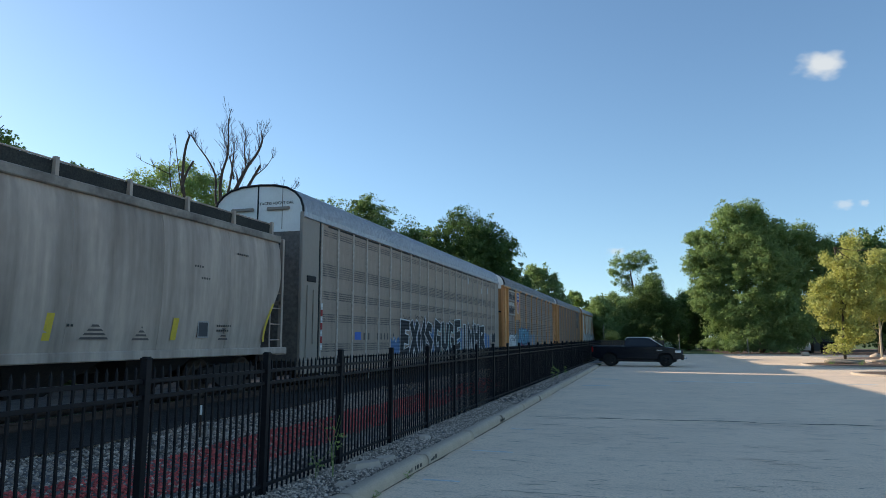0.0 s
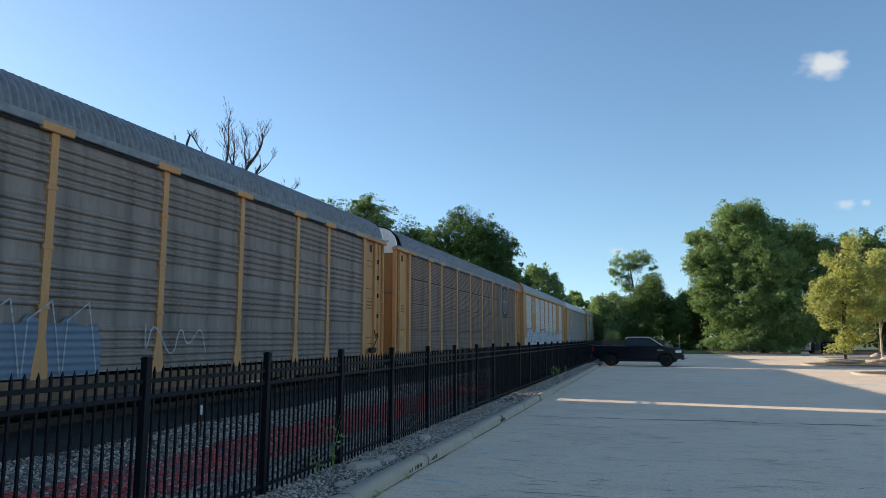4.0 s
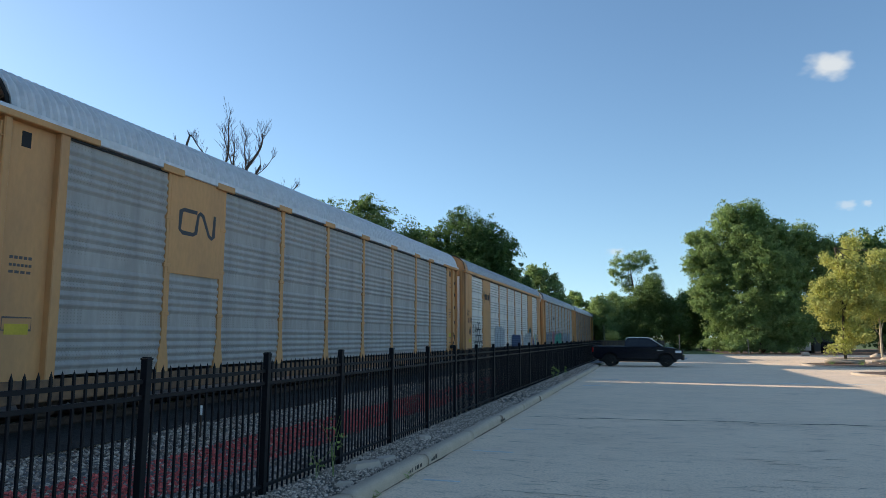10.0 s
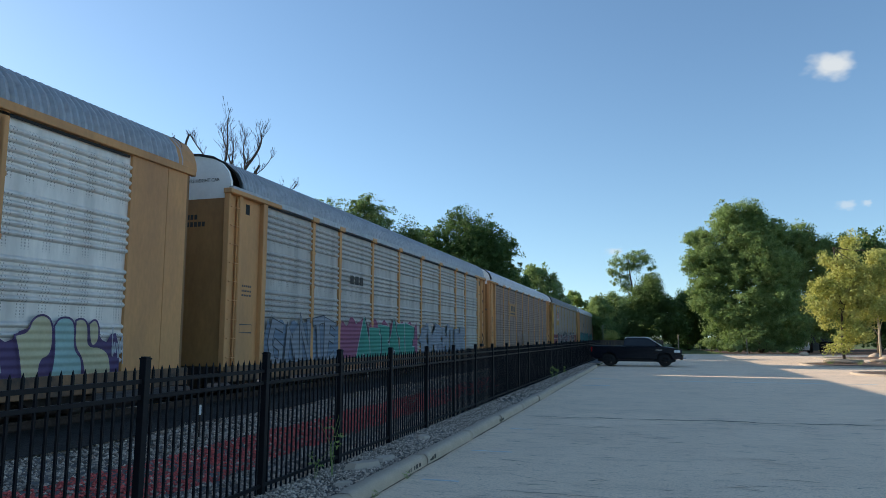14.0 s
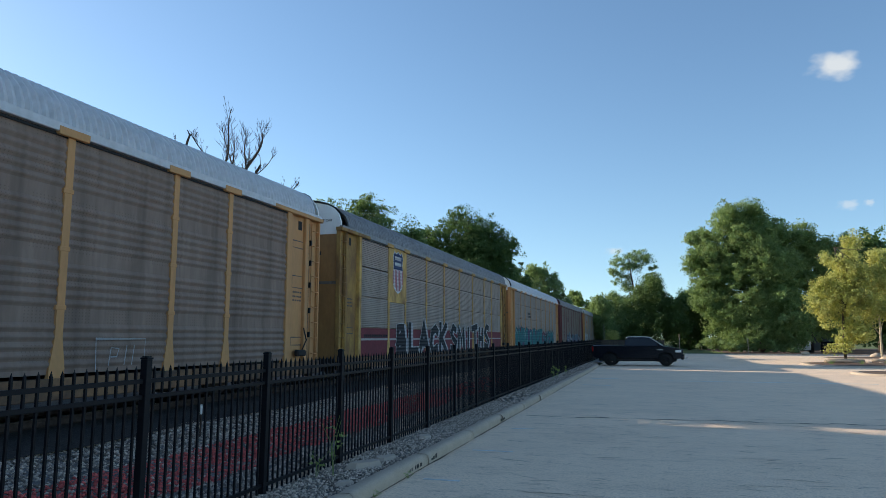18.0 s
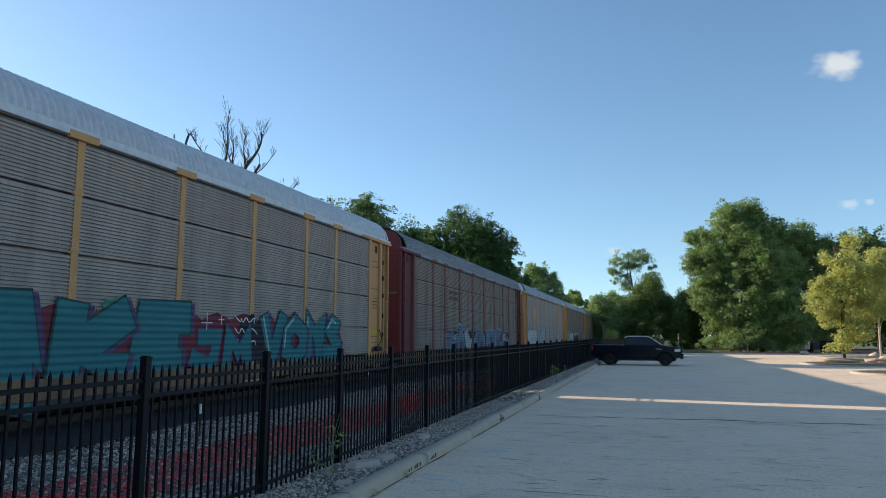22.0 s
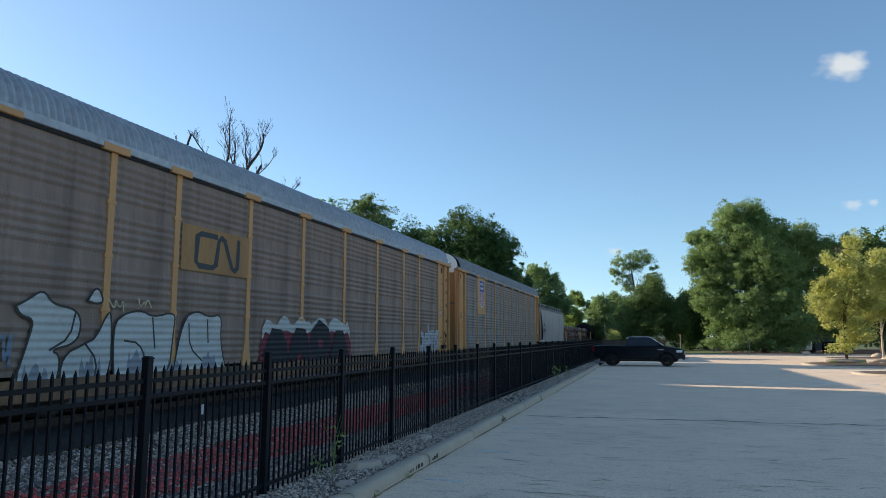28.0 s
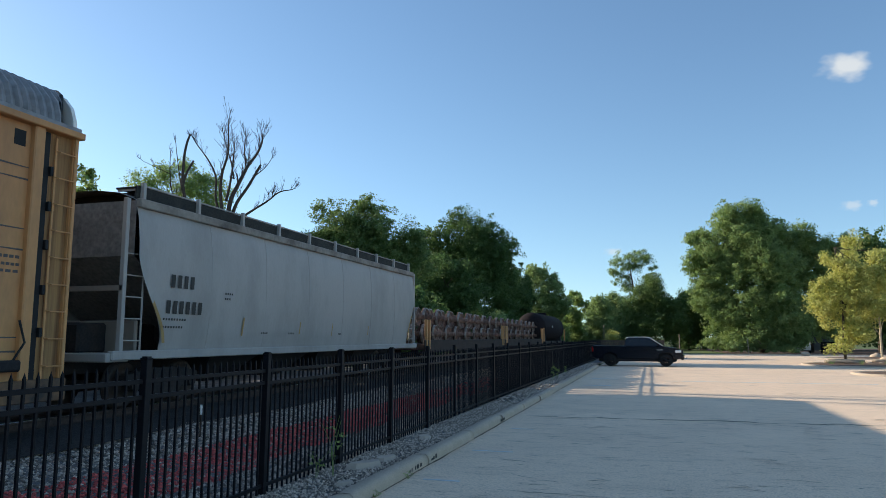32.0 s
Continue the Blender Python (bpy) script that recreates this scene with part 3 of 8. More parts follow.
# ---------------------------------------------------------------- rails and ties
for dx in (-0.7525, 0.7525):
    g = Geo()
    x = TRACK_X + dx
    for y0, y1 in ((-60, 60), (60, 600)):
        g.prism([(x - 0.075, RAIL_Z - 0.18), (x + 0.075, RAIL_Z - 0.18), (x + 0.07, RAIL_Z - 0.165), (x + 0.012, RAIL_Z - 0.14), (x + 0.012, RAIL_Z - 0.045), (x + 0.036, RAIL_Z - 0.035),
                 (x + 0.036, RAIL_Z - 0.008), (x - 0.036, RAIL_Z - 0.008), (x - 0.036, RAIL_Z - 0.035), (x - 0.012, RAIL_Z - 0.045), (x - 0.012, RAIL_Z - 0.14), (x - 0.07, RAIL_Z - 0.165)], "y", y0, y1)
    rail = thing("rail", "rust-brown steel rail with a polished head", "rail", group="rails of the track", kind="structure")
    part("rail_web", g, RUSTRAIL, rail)
    part("rail_head", Geo().prism([(x - 0.034, RAIL_Z - 0.008), (x + 0.034, RAIL_Z - 0.008), (x + 0.028, RAIL_Z), (x - 0.028, RAIL_Z)], "y", -60, 600), SHINYRAIL, rail)
tm = Geo().box(-1.3, 1.3, -0.11, 0.11, -0.18, 0.0, 0.012).mesh("tie", TIE)
track = thing("ties", "dark creosoted wooden ties under the rails", "railway ties", kind="structure", at=(TRACK_X, 0, RAIL_Z - 0.18))
for k in range(110):
    part("tie", tm, None, track, at=(rng.uniform(-0.03, 0.03), 0 + k * 0.52, 0))

# ---------------------------------------------------------------- ornamental fence
fence = thing("fence", "black powder-coated steel picket fence on gravel", "fence", at=(FENCE_X, 0, 0.07))
STEP, FIRST = 2.206, 5.65 - 2.206 * 4
TOPZ = 1.80
g = Geo().box(-0.038, 0.038, -0.038, 0.038, -0.3, TOPZ - 0.03, 0.004)
g.box(-0.043, 0.043, -0.043, 0.043, TOPZ - 0.03, TOPZ - 0.012, 0.003).prism([(-0.03, -0.03), (0.03, -0.03), (0.03, 0.03), (-0.03, 0.03)], "z", TOPZ - 0.012, TOPZ)
postm = g.mesh("post", BLACKFENCE)
g = Geo().box(-0.0105, 0.0105, -0.0105, 0.0105, 0.07, TOPZ - 0.135)
g.add([(-0.009, -0.009, TOPZ - 0.135), (0.009, -0.009, TOPZ - 0.135), (0.009, 0.009, TOPZ - 0.135), (-0.009, 0.009, TOPZ - 0.135), (0, 0, TOPZ - 0.085)], [(0, 1, 4), (1, 2, 4), (2, 3, 4), (3, 0, 4)])
pickm = g.mesh("picket", BLACKFENCE)
railm = Geo().box(-0.021, 0.021, 0.03, STEP - 0.03, -0.021, 0.021, 0.003).mesh("rail", BLACKFENCE)
far = Geo()
PANELS = 33
for k in range(PANELS + 1):
    y = FIRST + k * STEP
    lean = pose(0, 0, 0, rng.uniform(-0.3, 0.3), 0.5 + rng.uniform(-0.35, 0.35), 0)
    part("post", postm, None, fence, at=Matrix.Translation((0, y, 0)) @ lean)
    if k == PANELS:
        break
    for z in (TOPZ - 0.235, TOPZ - 0.385, 0.17):
        part("rail", railm, None, fence, at=(0, y, z))
    for j in range(1, 18):
        yy = y + STEP * j / 18
        if 2 <= k < 19:
            part("picket", pickm, None, fence, at=Matrix.Translation((0, yy, 0)) @ pose(0, 0, 0, rng.uniform(-0.25, 0.25), 0.4, 0))
        else:
            far.box(-0.009, 0.009, yy - 0.009, yy + 0.009, 0.06, TOPZ - 0.09)
tagged(part("picket_rest", far, BLACKFENCE, fence), kind="stuff")

# small marker stakes in the ballast
for x, y, h in ((-7.65, 10.8, 0.42), (-8.3, 20.0, 0.55)):
    st = thing("marker_stake", "thin stake with a white-painted top in the ballast", "stake", group="stakes", at=(x, y, 0.28))
    part("shaft", Geo().box(-0.012, 0.012, -0.012, 0.012, -0.1, h), RUSTRAIL, st)
    part("white_tip", Geo().box(-0.016, 0.016, -0.016, 0.016, h, h + 0.17, 0.003), WHITEPAINT, st)

# ---------------------------------------------------------------- plants


def leaf_cloud(name, blobs, count, size, mat, seed, spread=0.55, shell=0.55, flat=0.5, lumps=22):
    """Leaves in clumps round the skins of several rounded masses."""
    r = np.random.default_rng(seed)
    vol = np.array([b[3] * b[4] * b[5] for b in blobs]) ** 0.72
    pick = r.choice(len(blobs), size=max(4, len(blobs) * lumps), p=vol / vol.sum())
    mass = np.array(blobs)[pick]
    d = r.normal(size=(len(pick), 3)) + np.array((0, 0, 0.15))
    d /= np.linalg.norm(d, axis=1)[:, None]
    sub = np.concatenate((mass[:, :3] + d * mass[:, 3:6] * r.uniform(0.35, 0.86, len(pick))[:, None], mass[:, 3:6] * r.uniform(0.28, 0.5, len(pick))[:, None]), axis=1)
    bl = sub[r.integers(0, len(sub), max(8, count // 48))]
    pick = bl
    d = r.normal(size=(len(pick), 3))
    d /= np.linalg.norm(d, axis=1)[:, None]
    rad = shell + (1.08 - shell) * r.random(len(pick)) ** 0.6
    centres = bl[:, :3] + d * bl[:, 3:6] * rad[:, None]
    ci = r.integers(0, len(centres), count)
    grow = r.uniform(0.5, 1.5, len(centres))
    q = r.normal(size=(count, 3))
    q *= (r.random(count) ** 0.45 / np.linalg.norm(q, axis=1))[:, None]
    p = centres[ci] + q * (spread * 1.35 * grow[ci])[:, None] * np.array((1, 1, 0.75))
    keep = p[:, 2] > 0.15
    p = p[keep]
    n = len(p)
    out = (centres[ci] - bl[ci, :3])[keep] / bl[ci, 3:6][keep] * 0.9 + (p - centres[ci][keep]) * 0.5
    out += r.normal(size=(n, 3)) * 0.75 + np.array((0, 0, flat * 0.6))
    a = np.cross(out, r.normal(size=(n, 3)))
    a /= np.linalg.norm(a, axis=1)[:, None] + 1e-9
    b = np.cross(a, out)
    b /= np.linalg.norm(b, axis=1)[:, None] + 1e-9
    s = (size * r.uniform(0.6, 1.4, n))[:, None]
    fold = np.cross(a, b) * s * 0.22
    v = np.stack((p - a * s, p - b * s * 0.6 + fold, p + a * s, p + b * s * 0.6 + fold), axis=1).reshape(-1, 3)
    me = bpy.data.meshes.new(name)
    me.vertices.add(4 * n)
    me.vertices.foreach_set("co", v.astype(np.float32).ravel())
    me.loops.add(4 * n)
    me.loops.foreach_set("vertex_index", np.arange(4 * n, dtype=np.int32))
    me.polygons.add(n)
    me.polygons.foreach_set("loop_start", np.arange(0, 4 * n, 4, dtype=np.int32))
    me.polygons.foreach_set("loop_total", np.full(n, 4, dtype=np.int32))
    me.materials.append(mat)
    me.update(calc_edges=True)
    return me


def limbs(geo, start, direction, length, radius, depth, r, bend=0.35, split=3, thin=0.62):
    """A bare limb that forks."""
    p, d = Vector(start), Vector(direction).normalized()
    pts, radii, n = [p.copy()], [radius], 5
    for k in range(n):
        d = (d + Vector((r.gauss(0, bend), r.gauss(0, bend), r.gauss(0.06, bend * 0.6))) * 0.4).normalized()
        p = p + d * length / n
        pts.append(p.copy())
        radii.append(radius * (1 - 0.5 * (k + 1) / n))
    geo.tube(pts, radii, 5 if depth > 1 else 4, caps=False)
    if depth <= 0:
        return
    for k in range(split):
        i = r.randint(2, n)
        spread = Vector((r.gauss(0, 1), r.gauss(0, 1), r.gauss(0.4, 0.5))).normalized()
        limbs(geo, pts[i], d * 0.8 + spread * 0.7, length * r.uniform(0.45, 0.8), radii[i] * thin, depth - 1, r, bend, split, thin)


def tree(name, label, at, height, blobs, count, size, mat, seed, trunk=0.3, group="", spread=0.55, branches=5, stem_to=0.6, bark=None, shell=0.55, k=1.0, lift=0.0):
    at = (at[0] * k, at[1] * k, lift)
    height, size, trunk, spread, blobs = height * k, size * k, trunk * k, spread * k, [tuple(c * k for c in b) for b in blobs]
    t = thing(name, label, "tree", group, at=at)
    r = random.Random(seed)
    g = Geo()
    top = height * stem_to
    pts = [(0, 0, -0.3)] + [(r.gauss(0, 0.02) * height * k / 6, r.gauss(0, 0.02) * height * k / 6, top * k / 6) for k in range(1, 7)]
    g.tube(pts, [trunk * (1.25 - 0.75 * k / 6) for k in range(7)], 9)
    for k in range(branches):
        i = r.randint(2, 6)
        b = r.choice(blobs)
        aim = Vector(b[:3]) - Vector(pts[i]) + Vector((r.gauss(0, 1), r.gauss(0, 1), r.gauss(0, 1)))
        limbs(g, pts[i], aim, max(0.8, aim.length * 0.5), trunk * 0.4, 1, r, 0.25, 3)
    part("trunk", g, bark or BARK, t, smooth=True)
    part("crown", leaf_cloud("crown", blobs, count, size, mat, seed, spread, shell), None, t)
    return t


def masses(r, n, rx, ry, z0, z1, size):
    """Rounded masses stacked into an uneven crown."""
    out = []
    for k in range(n):
        t = k / max(1, n - 1)
        z = z0 + (z1 - z0) * t
        w = math.sin(math.pi * (0.18 + 0.72 * t)) ** 0.7
        a = r.uniform(0, 6.28)
        d = r.uniform(0.25, 0.75) * w
        s = size * r.uniform(0.75, 1.2) * (1.0 - 0.25 * t)
        out.append((rx * d * math.cos(a), ry * d * math.sin(a), z, s, s, s * 0.85))
    return out


rt = random.Random(21)
# the broad tree at the end of the lot: two masses grown together
big = [(-6.1, 0, 13.4, 1.8, 2.0, 1.7), (-3.0, 0, 15.2, 2.3, 2.6, 2.4), (-0.6, 0, 15.3, 2.3, 2.6, 2.4), (-5.4, 0, 11.0, 2.4, 2.6, 2.4), (-4.9, -0.5, 7.6, 2.5, 2.6, 3.0), (-4.2, -1, 4.2, 2.4, 2.6, 3.4), (-1.5, -1, 12.0, 3.6, 3.2, 3.4),
       (1.6, 0, 13.6, 2.5, 2.6, 2.5), (0.5, -1.5, 8.5, 4.0, 3.2, 4.0), (-1.5, -2, 4.0, 3.4, 2.6, 3.6), (2.4, -1.5, 4.5, 3.2, 2.8, 3.2), (-3.0, -2.5, 1.4, 2.6, 1.6, 1.2), (-3.2, -0.5, 9.4, 3.2, 2.8, 3.2), (-6.6, 0, 10.2, 1.5, 1.8, 2.0)]
skirt_leaves = [(-5.8, -1, 5.4, 1.8, 2, 2.4), (1.5, -2.0, 1.5, 3.0, 1.6, 1.4), (4.0, -1.5, 1.6, 2.4, 1.6, 1.5)]
half = [(-2.2, 0, 12.2, 2.5, 2.6, 2.7), (0, 0, 12.9, 2.3, 2.6, 2.2), (1.7, 0, 11.0, 2.1, 2.6, 2.4), (-0.4, 0, 8.5, 3.2, 3, 3.4), (2.3, 0, 7.4, 2.0, 2.6, 2.8), (1.7, 0, 3.8, 2.8, 2.6, 3.0), (-1.5, 0, 4.0, 2.6, 2.6, 3.0), (-3.0, 0, 9.0, 2.6, 2.6, 3.2), (-3.4, 0, 12.6, 2.2, 2.4, 2.4), (2.6, 0, 9.6, 1.9, 2.4, 2.2), (4.3, 0, 8.6, 2.0, 2.4, 2.6), (3.2, 0, 11.9, 1.8, 2.4, 1.9), (4.4, 0, 4.6, 2.4, 2.4, 3.0)]
tree("broad_tree", "large full green tree at the end of the lot", (12.2, 87, 0), 17, big + skirt_leaves, 210000, 0.105, LEAF_BROAD, 3, 0.32, branches=9, spread=0.42, k=K)
tree("broad_tree", "rounded darker green tree grown into its lighter neighbour", (17.8, 90, 0), 15, half, 115000, 0.11, LEAF_BROAD, 4, 0.26, branches=7, spread=0.42, k=K)
tree("lot_end_tree", "dense dark green tree leaning over the lot end", (25.5, 92, 0), 13, masses(rt, 9, 5, 4, 3, 12, 3.4), 26000, 0.18, LEAF_DARK, 5, 0.24, k=K)
# the open-crowned tree and the bushy ones beyond the truck
tree("open_crown_tree", "slender tree with an open feathery crown", (-2.2, 104, 0), 15, [(0.3, 0, 13.4, 2.4, 2, 0.9), (2.2, 0, 12.9, 1.1, 1.2, 0.6), (-1.8, 0, 12.6, 1.4, 1.4, 0.8), (-2.6, 0, 11.2, 0.8, 0.9, 0.9), (0.2, 0, 11.6, 1.1, 1, 0.7), (-0.6, 0, 9.8, 0.9, 0.9, 1.8), (-2.3, 0, 9.6, 0.7, 0.8, 0.7), (2.8, 0, 11.6, 0.6, 0.6, 0.4), (-0.8, 0, 12.0, 1.3, 1.2, 0.8), (1.0, 0, 12.4, 1.5, 1.2, 0.8), (-1.5, 0, 10.5, 0.9, 0.9, 0.8), (-1.0, 0, 8.6, 1.1, 1.0, 1.2)],
     9500, 0.095, LEAF_MID, 8, 0.14, spread=0.34, branches=16, stem_to=0.86, k=K)
tree("bushy_tree", "bushy dark green tree beyond the truck", (-0.2, 100, 0), 9.5, [(0, 0, 7.8, 2.4, 2.4, 2.2), (0.6, 0, 9.2, 1.5, 1.6, 1.5), (-2.0, 0, 5.6, 2.4, 2.2, 2.6), (1.8, 0, 6.0, 2.4, 2.2, 2.4), (0, -1, 3.2, 4.0, 2.4, 2.6), (3.2, 0, 3.6, 2.2, 2, 2.6), (-3.0, 0, 2.4, 2.2, 2, 2.0)], 60000, 0.11, LEAF_WOOD, 9, 0.25, k=K)
tree("bushy_tree", "bushy dark green tree beyond the truck", (5.2, 104, 0), 8, masses(rt, 8, 3.0, 2.6, 1.6, 7.0, 2.4), 36000, 0.12, LEAF_DARK, 10, 0.22, k=K)
# young yellowish trees on the islands
tree("young_tree", "young yellow-green tree on a mulched island", (12.3, 52, 0), 8.6, [(-0.9, 0, 3.6, 1.3, 1.3, 1.3), (0.2, 0, 6.6, 1.1, 1.1, 1.4), (1.0, 0, 7.9, 0.7, 0.7, 1.1), (-1.2, 0, 4.9, 1.1, 1.1, 0.9), (1.2, 0, 4.8, 1.4, 1.3, 1.5), (0.2, 0, 2.4, 1.2, 1.1, 1.2), (-0.3, 0, 1.2, 0.8, 0.8, 0.8), (0.7, -0.3, 2.0, 1.1, 1.0, 1.0), (0.4, -0.5, 4.2, 1.3, 1.0, 1.4), (0.1, -0.5, 5.6, 1.1, 0.9, 1.2), (2.4, 0, 5.6, 1.3, 1.2, 1.4), (1.9, 0, 3.4, 1.3, 1.2, 1.2)],
     26000, 0.075, LEAF_LIGHT, 12, 0.08, spread=0.3, branches=14, stem_to=0.9, shell=0.3, k=K)
tree("young_tree", "young yellow-green tree with a pale trunk", (15.4, 55.5, 0), 7.5, [(0.3, 0, 5.4, 1.9, 1.6, 1.8), (-1.0, 0, 4.0, 1.4, 1.3, 1.1), (1.5, 0, 4.2, 1.6, 1.4, 1.4), (0.6, 0, 7.2, 1.2, 1.1, 1.1)], 20000, 0.08, LEAF_LIGHT, 13, 0.07, spread=0.32, branches=10, stem_to=0.7, shell=0.3,
     bark=material("pale_bark", (0.42, 0.36, 0.28), 0.9, 0, 0.2, 12, 2, 0.2), k=K)
for x, y, h, w in ((12.6, 100.5, 1.7, 1.3), (14.6, 100.2, 2.3, 1.6), (10.2, 99.5, 1.5, 1.4), (16.8, 101.5, 1.6, 1.2), (8.2, 103.5, 2.2, 1.8), (17.3, 98.5, 0.8, 0.5)):
    sh = thing("shrub", "low leafy green shrub under the broad tree", "shrub", group="shrubs at the lot end", at=(x, y, 0))
    part("twigs", Geo().tube([(0, 0, -0.05), (0.1, 0, h * 0.5)], [0.05, 0.02], 5).tube([(0, 0, 0.0), (-0.3, 0.1, h * 0.6)], [0.04, 0.015], 5), BARK, sh)
    part("leaves", leaf_cloud("leaves", [(0, 0, h * 0.5, w, w * 0.7, h * 0.5), (w * 0.4, -0.2, h * 0.35, w * 0.7, w * 0.5, h * 0.4)], 2600, 0.085, LEAF_MID, int(x * 10), 0.25, 0.4), None, sh)
# trees behind the track
GROUP = "trees behind the track"
tree("track_tree", "rounded leafy green tree behind the railway", (-26, 59, 0), 14, [(-4.4, 0, 10.4, 2.2, 2.4, 1.9), (-2.2, 0, 12.0, 2.6, 2.6, 2.3), (0.7, 0, 12.6, 2.5, 2.6, 2.3), (3.2, 0, 10.8, 2.6, 2.6, 2.4), (4.6, 0, 8, 2.4, 2.6, 2.8), (0, 0, 8, 4.5, 3, 3.2), (-4, 0, 6, 3.5, 3, 3), (3, 0, 5, 3.6, 3, 3), (-1.0, 0, 10.4, 3.4, 3, 2.8), (5.2, 0, 10.2, 1.8, 2, 2.0), (-5.6, 0, 9.0, 1.8, 2, 1.8)], 100000, 0.10, LEAF_WOOD, 15, 0.3, GROUP, spread=0.42, lift=0.33)
tree("track_tree", "massive dark green tree behind the railway", (-25.7, 97, 0), 21, [(0, 0, 17.4, 3.8, 4, 3.4), (-4, 0, 15, 4, 4, 3.6), (3.6, 0, 14.4, 3.6, 4, 3.8), (5.4, 0, 11, 2.6, 4, 3.6), (-6.5, 0, 11, 3.5, 4, 4), (0, 0, 10, 6, 4.5, 5), (0.6, 0, 13.6, 4.6, 4, 3.6), (5.6, 0, 13.4, 2.9, 4, 3.2), (2.8, 0, 16.6, 3.0, 3.6, 3.0), (6.6, 0, 8.6, 2.4, 3.6, 3.4), (3.4, 0, 11.4, 3.6, 4, 3.6), (-7.4, 0, 7.4, 3.4, 3.6, 3.6), (4.4, 0, 6.5, 3.8, 4, 4.5), (-4, 0, 5.5, 5, 4, 4.5), (0, -1, 3, 6, 4, 3)], 150000, 0.13, LEAF_DARK, 16, 0.5, GROUP, spread=0.5, lift=0.33)
tree("track_tree", "dark green tree filling the edge of the track", (-23, 76, 0), 14, masses(rt, 10, 5.4, 4, 3, 10.0, 3.2), 60000, 0.13, LEAF_DARK, 17, 0.35, GROUP, lift=0.33)
tree("track_tree", "green tree in the distance behind the railway", (-21.5, 142, 0), 17, [(-0.5, 0, 14.4, 2.8, 3, 3), (-3.5, 0, 12, 3, 3, 3), (2.5, 0, 12.2, 2.6, 3, 2.6), (0, 0, 9, 5, 4, 4), (4, 0, 8, 2.4, 3, 3), (0, 0, 4.5, 6, 4, 4)], 42000, 0.17, LEAF_MID, 18, 0.4, GROUP, lift=0.33)
tree("track_tree", "green tree in the distance behind the railway", (-27, 190, 0), 16, masses(rt, 9, 8, 6, 4, 13, 4.4), 14000, 0.32, LEAF_MID, 19, 0.4, GROUP, lift=0.33)
tree("track_tree", "leafy light green tree behind the railway", (-48.7, 63.4, 0), 20.5, [(-3.15, -1.89, 18.27, 1.89, 1.47, 1.37), (-1.26, -0.84, 19.32, 1.58, 1.47, 1.16), (0.21, 0.21, 20.16, 1.26, 1.26, 0.95), (1.68, 1.05, 18.9, 1.68, 1.47, 1.16), (3.36, 2.1, 18.27, 1.47, 1.47, 1.05), (0.42, 0.21, 17.64, 2.52, 2.1, 1.47), (2.94, 1.89, 16.59, 2.31, 2.1, 1.47), (-2.52, -1.47, 16.38, 2.73, 2.1, 1.68)], 14000, 0.115, LEAF_OLIVE, 20, 0.2, GROUP, spread=0.7, branches=14, stem_to=0.86, shell=0.3, lift=0.33)
tree("track_tree", "leafy green tree behind the railway", (-22.4, 18.2, 0), 9.3, [(-1.2, -1.2, 8.6, 1.0, 1.0, 0.7), (0.0, 0.2, 8.9, 0.6, 0.8, 0.35), (0.2, 0.8, 8.6, 0.5, 0.6, 0.3), (-0.4, 0, 8.0, 0.9, 1.0, 0.6)], 5200, 0.07, LEAF_OLIVE, 22, 0.14, GROUP, spread=0.3, branches=10, stem_to=0.86, shell=0.3, lift=0.33)
tree("track_tree", "small leafy sapling behind the railway", (-21, 21.5, 0), 8.4, [(0, -0.3, 8.35, 0.35, 0.4, 0.22), (0.1, 0.25, 8.1, 0.3, 0.35, 0.22), (0, 0, 7.4, 0.4, 0.5, 0.5)], 1100, 0.07, LEAF_OLIVE, 23, 0.08, GROUP, spread=0.2, branches=6, stem_to=0.9, shell=0.3, lift=0.33)
tree("track_bush", "light green sapling beside the track", (-19, 88, 0), 5.2, masses(rt, 6, 1.6, 1.5, 1.4, 4.4, 1.1), 6000, 0.11, LEAF_MID, 24, 0.1, GROUP, lift=0.33)
tree("track_tree", "light green tree in the distance by the railway", (-14.4, 150, 0), 11.5, masses(rt, 8, 3.2, 3, 2, 10, 2.4), 14000, 0.19, LEAF_OLIVE, 25, 0.2, GROUP, lift=0.33)
tree("track_tree", "light green tree in the distance by the railway", (-8.6, 128, 0), 9.6, masses(rt, 9, 3.0, 2.6, 1.6, 7.6, 2.3), 22000, 0.15, LEAF_MID, 26, 0.2, GROUP, lift=0.33)
tree("track_tree", "light green tree in the distance by the railway", (-6.4, 146, 0), 11.0, masses(rt, 10, 5.0, 3, 2, 9.0, 3.0), 34000, 0.17, LEAF_MID, 27, 0.2, GROUP)
tree("track_bush", "bright yellow-green shrub behind the truck", (-5.2, 101, 0), 3.2, masses(rt, 5, 0.9, 0.9, 0.9, 2.6, 0.7), 3000, 0.09, LEAF_LIGHT, 28, 0.06, GROUP)
tree("track_tree", "dark green tree in the distance behind the railway", (-23.6, 121, 0), 16, masses(rt, 11, 5.0, 4, 2.5, 12.6, 3.0), 46000, 0.16, LEAF_DARK, 41, 0.3, GROUP, lift=0.33)
# the dead tree
dead = thing("dead_tree", "bare dead tree with upswept branches behind the railway", "tree", GROUP, at=(-20.6, 30.6, 0.33))
g, r = Geo(), random.Random(44)
AX, AY = 0.83, 0.56                                     # across the line of sight


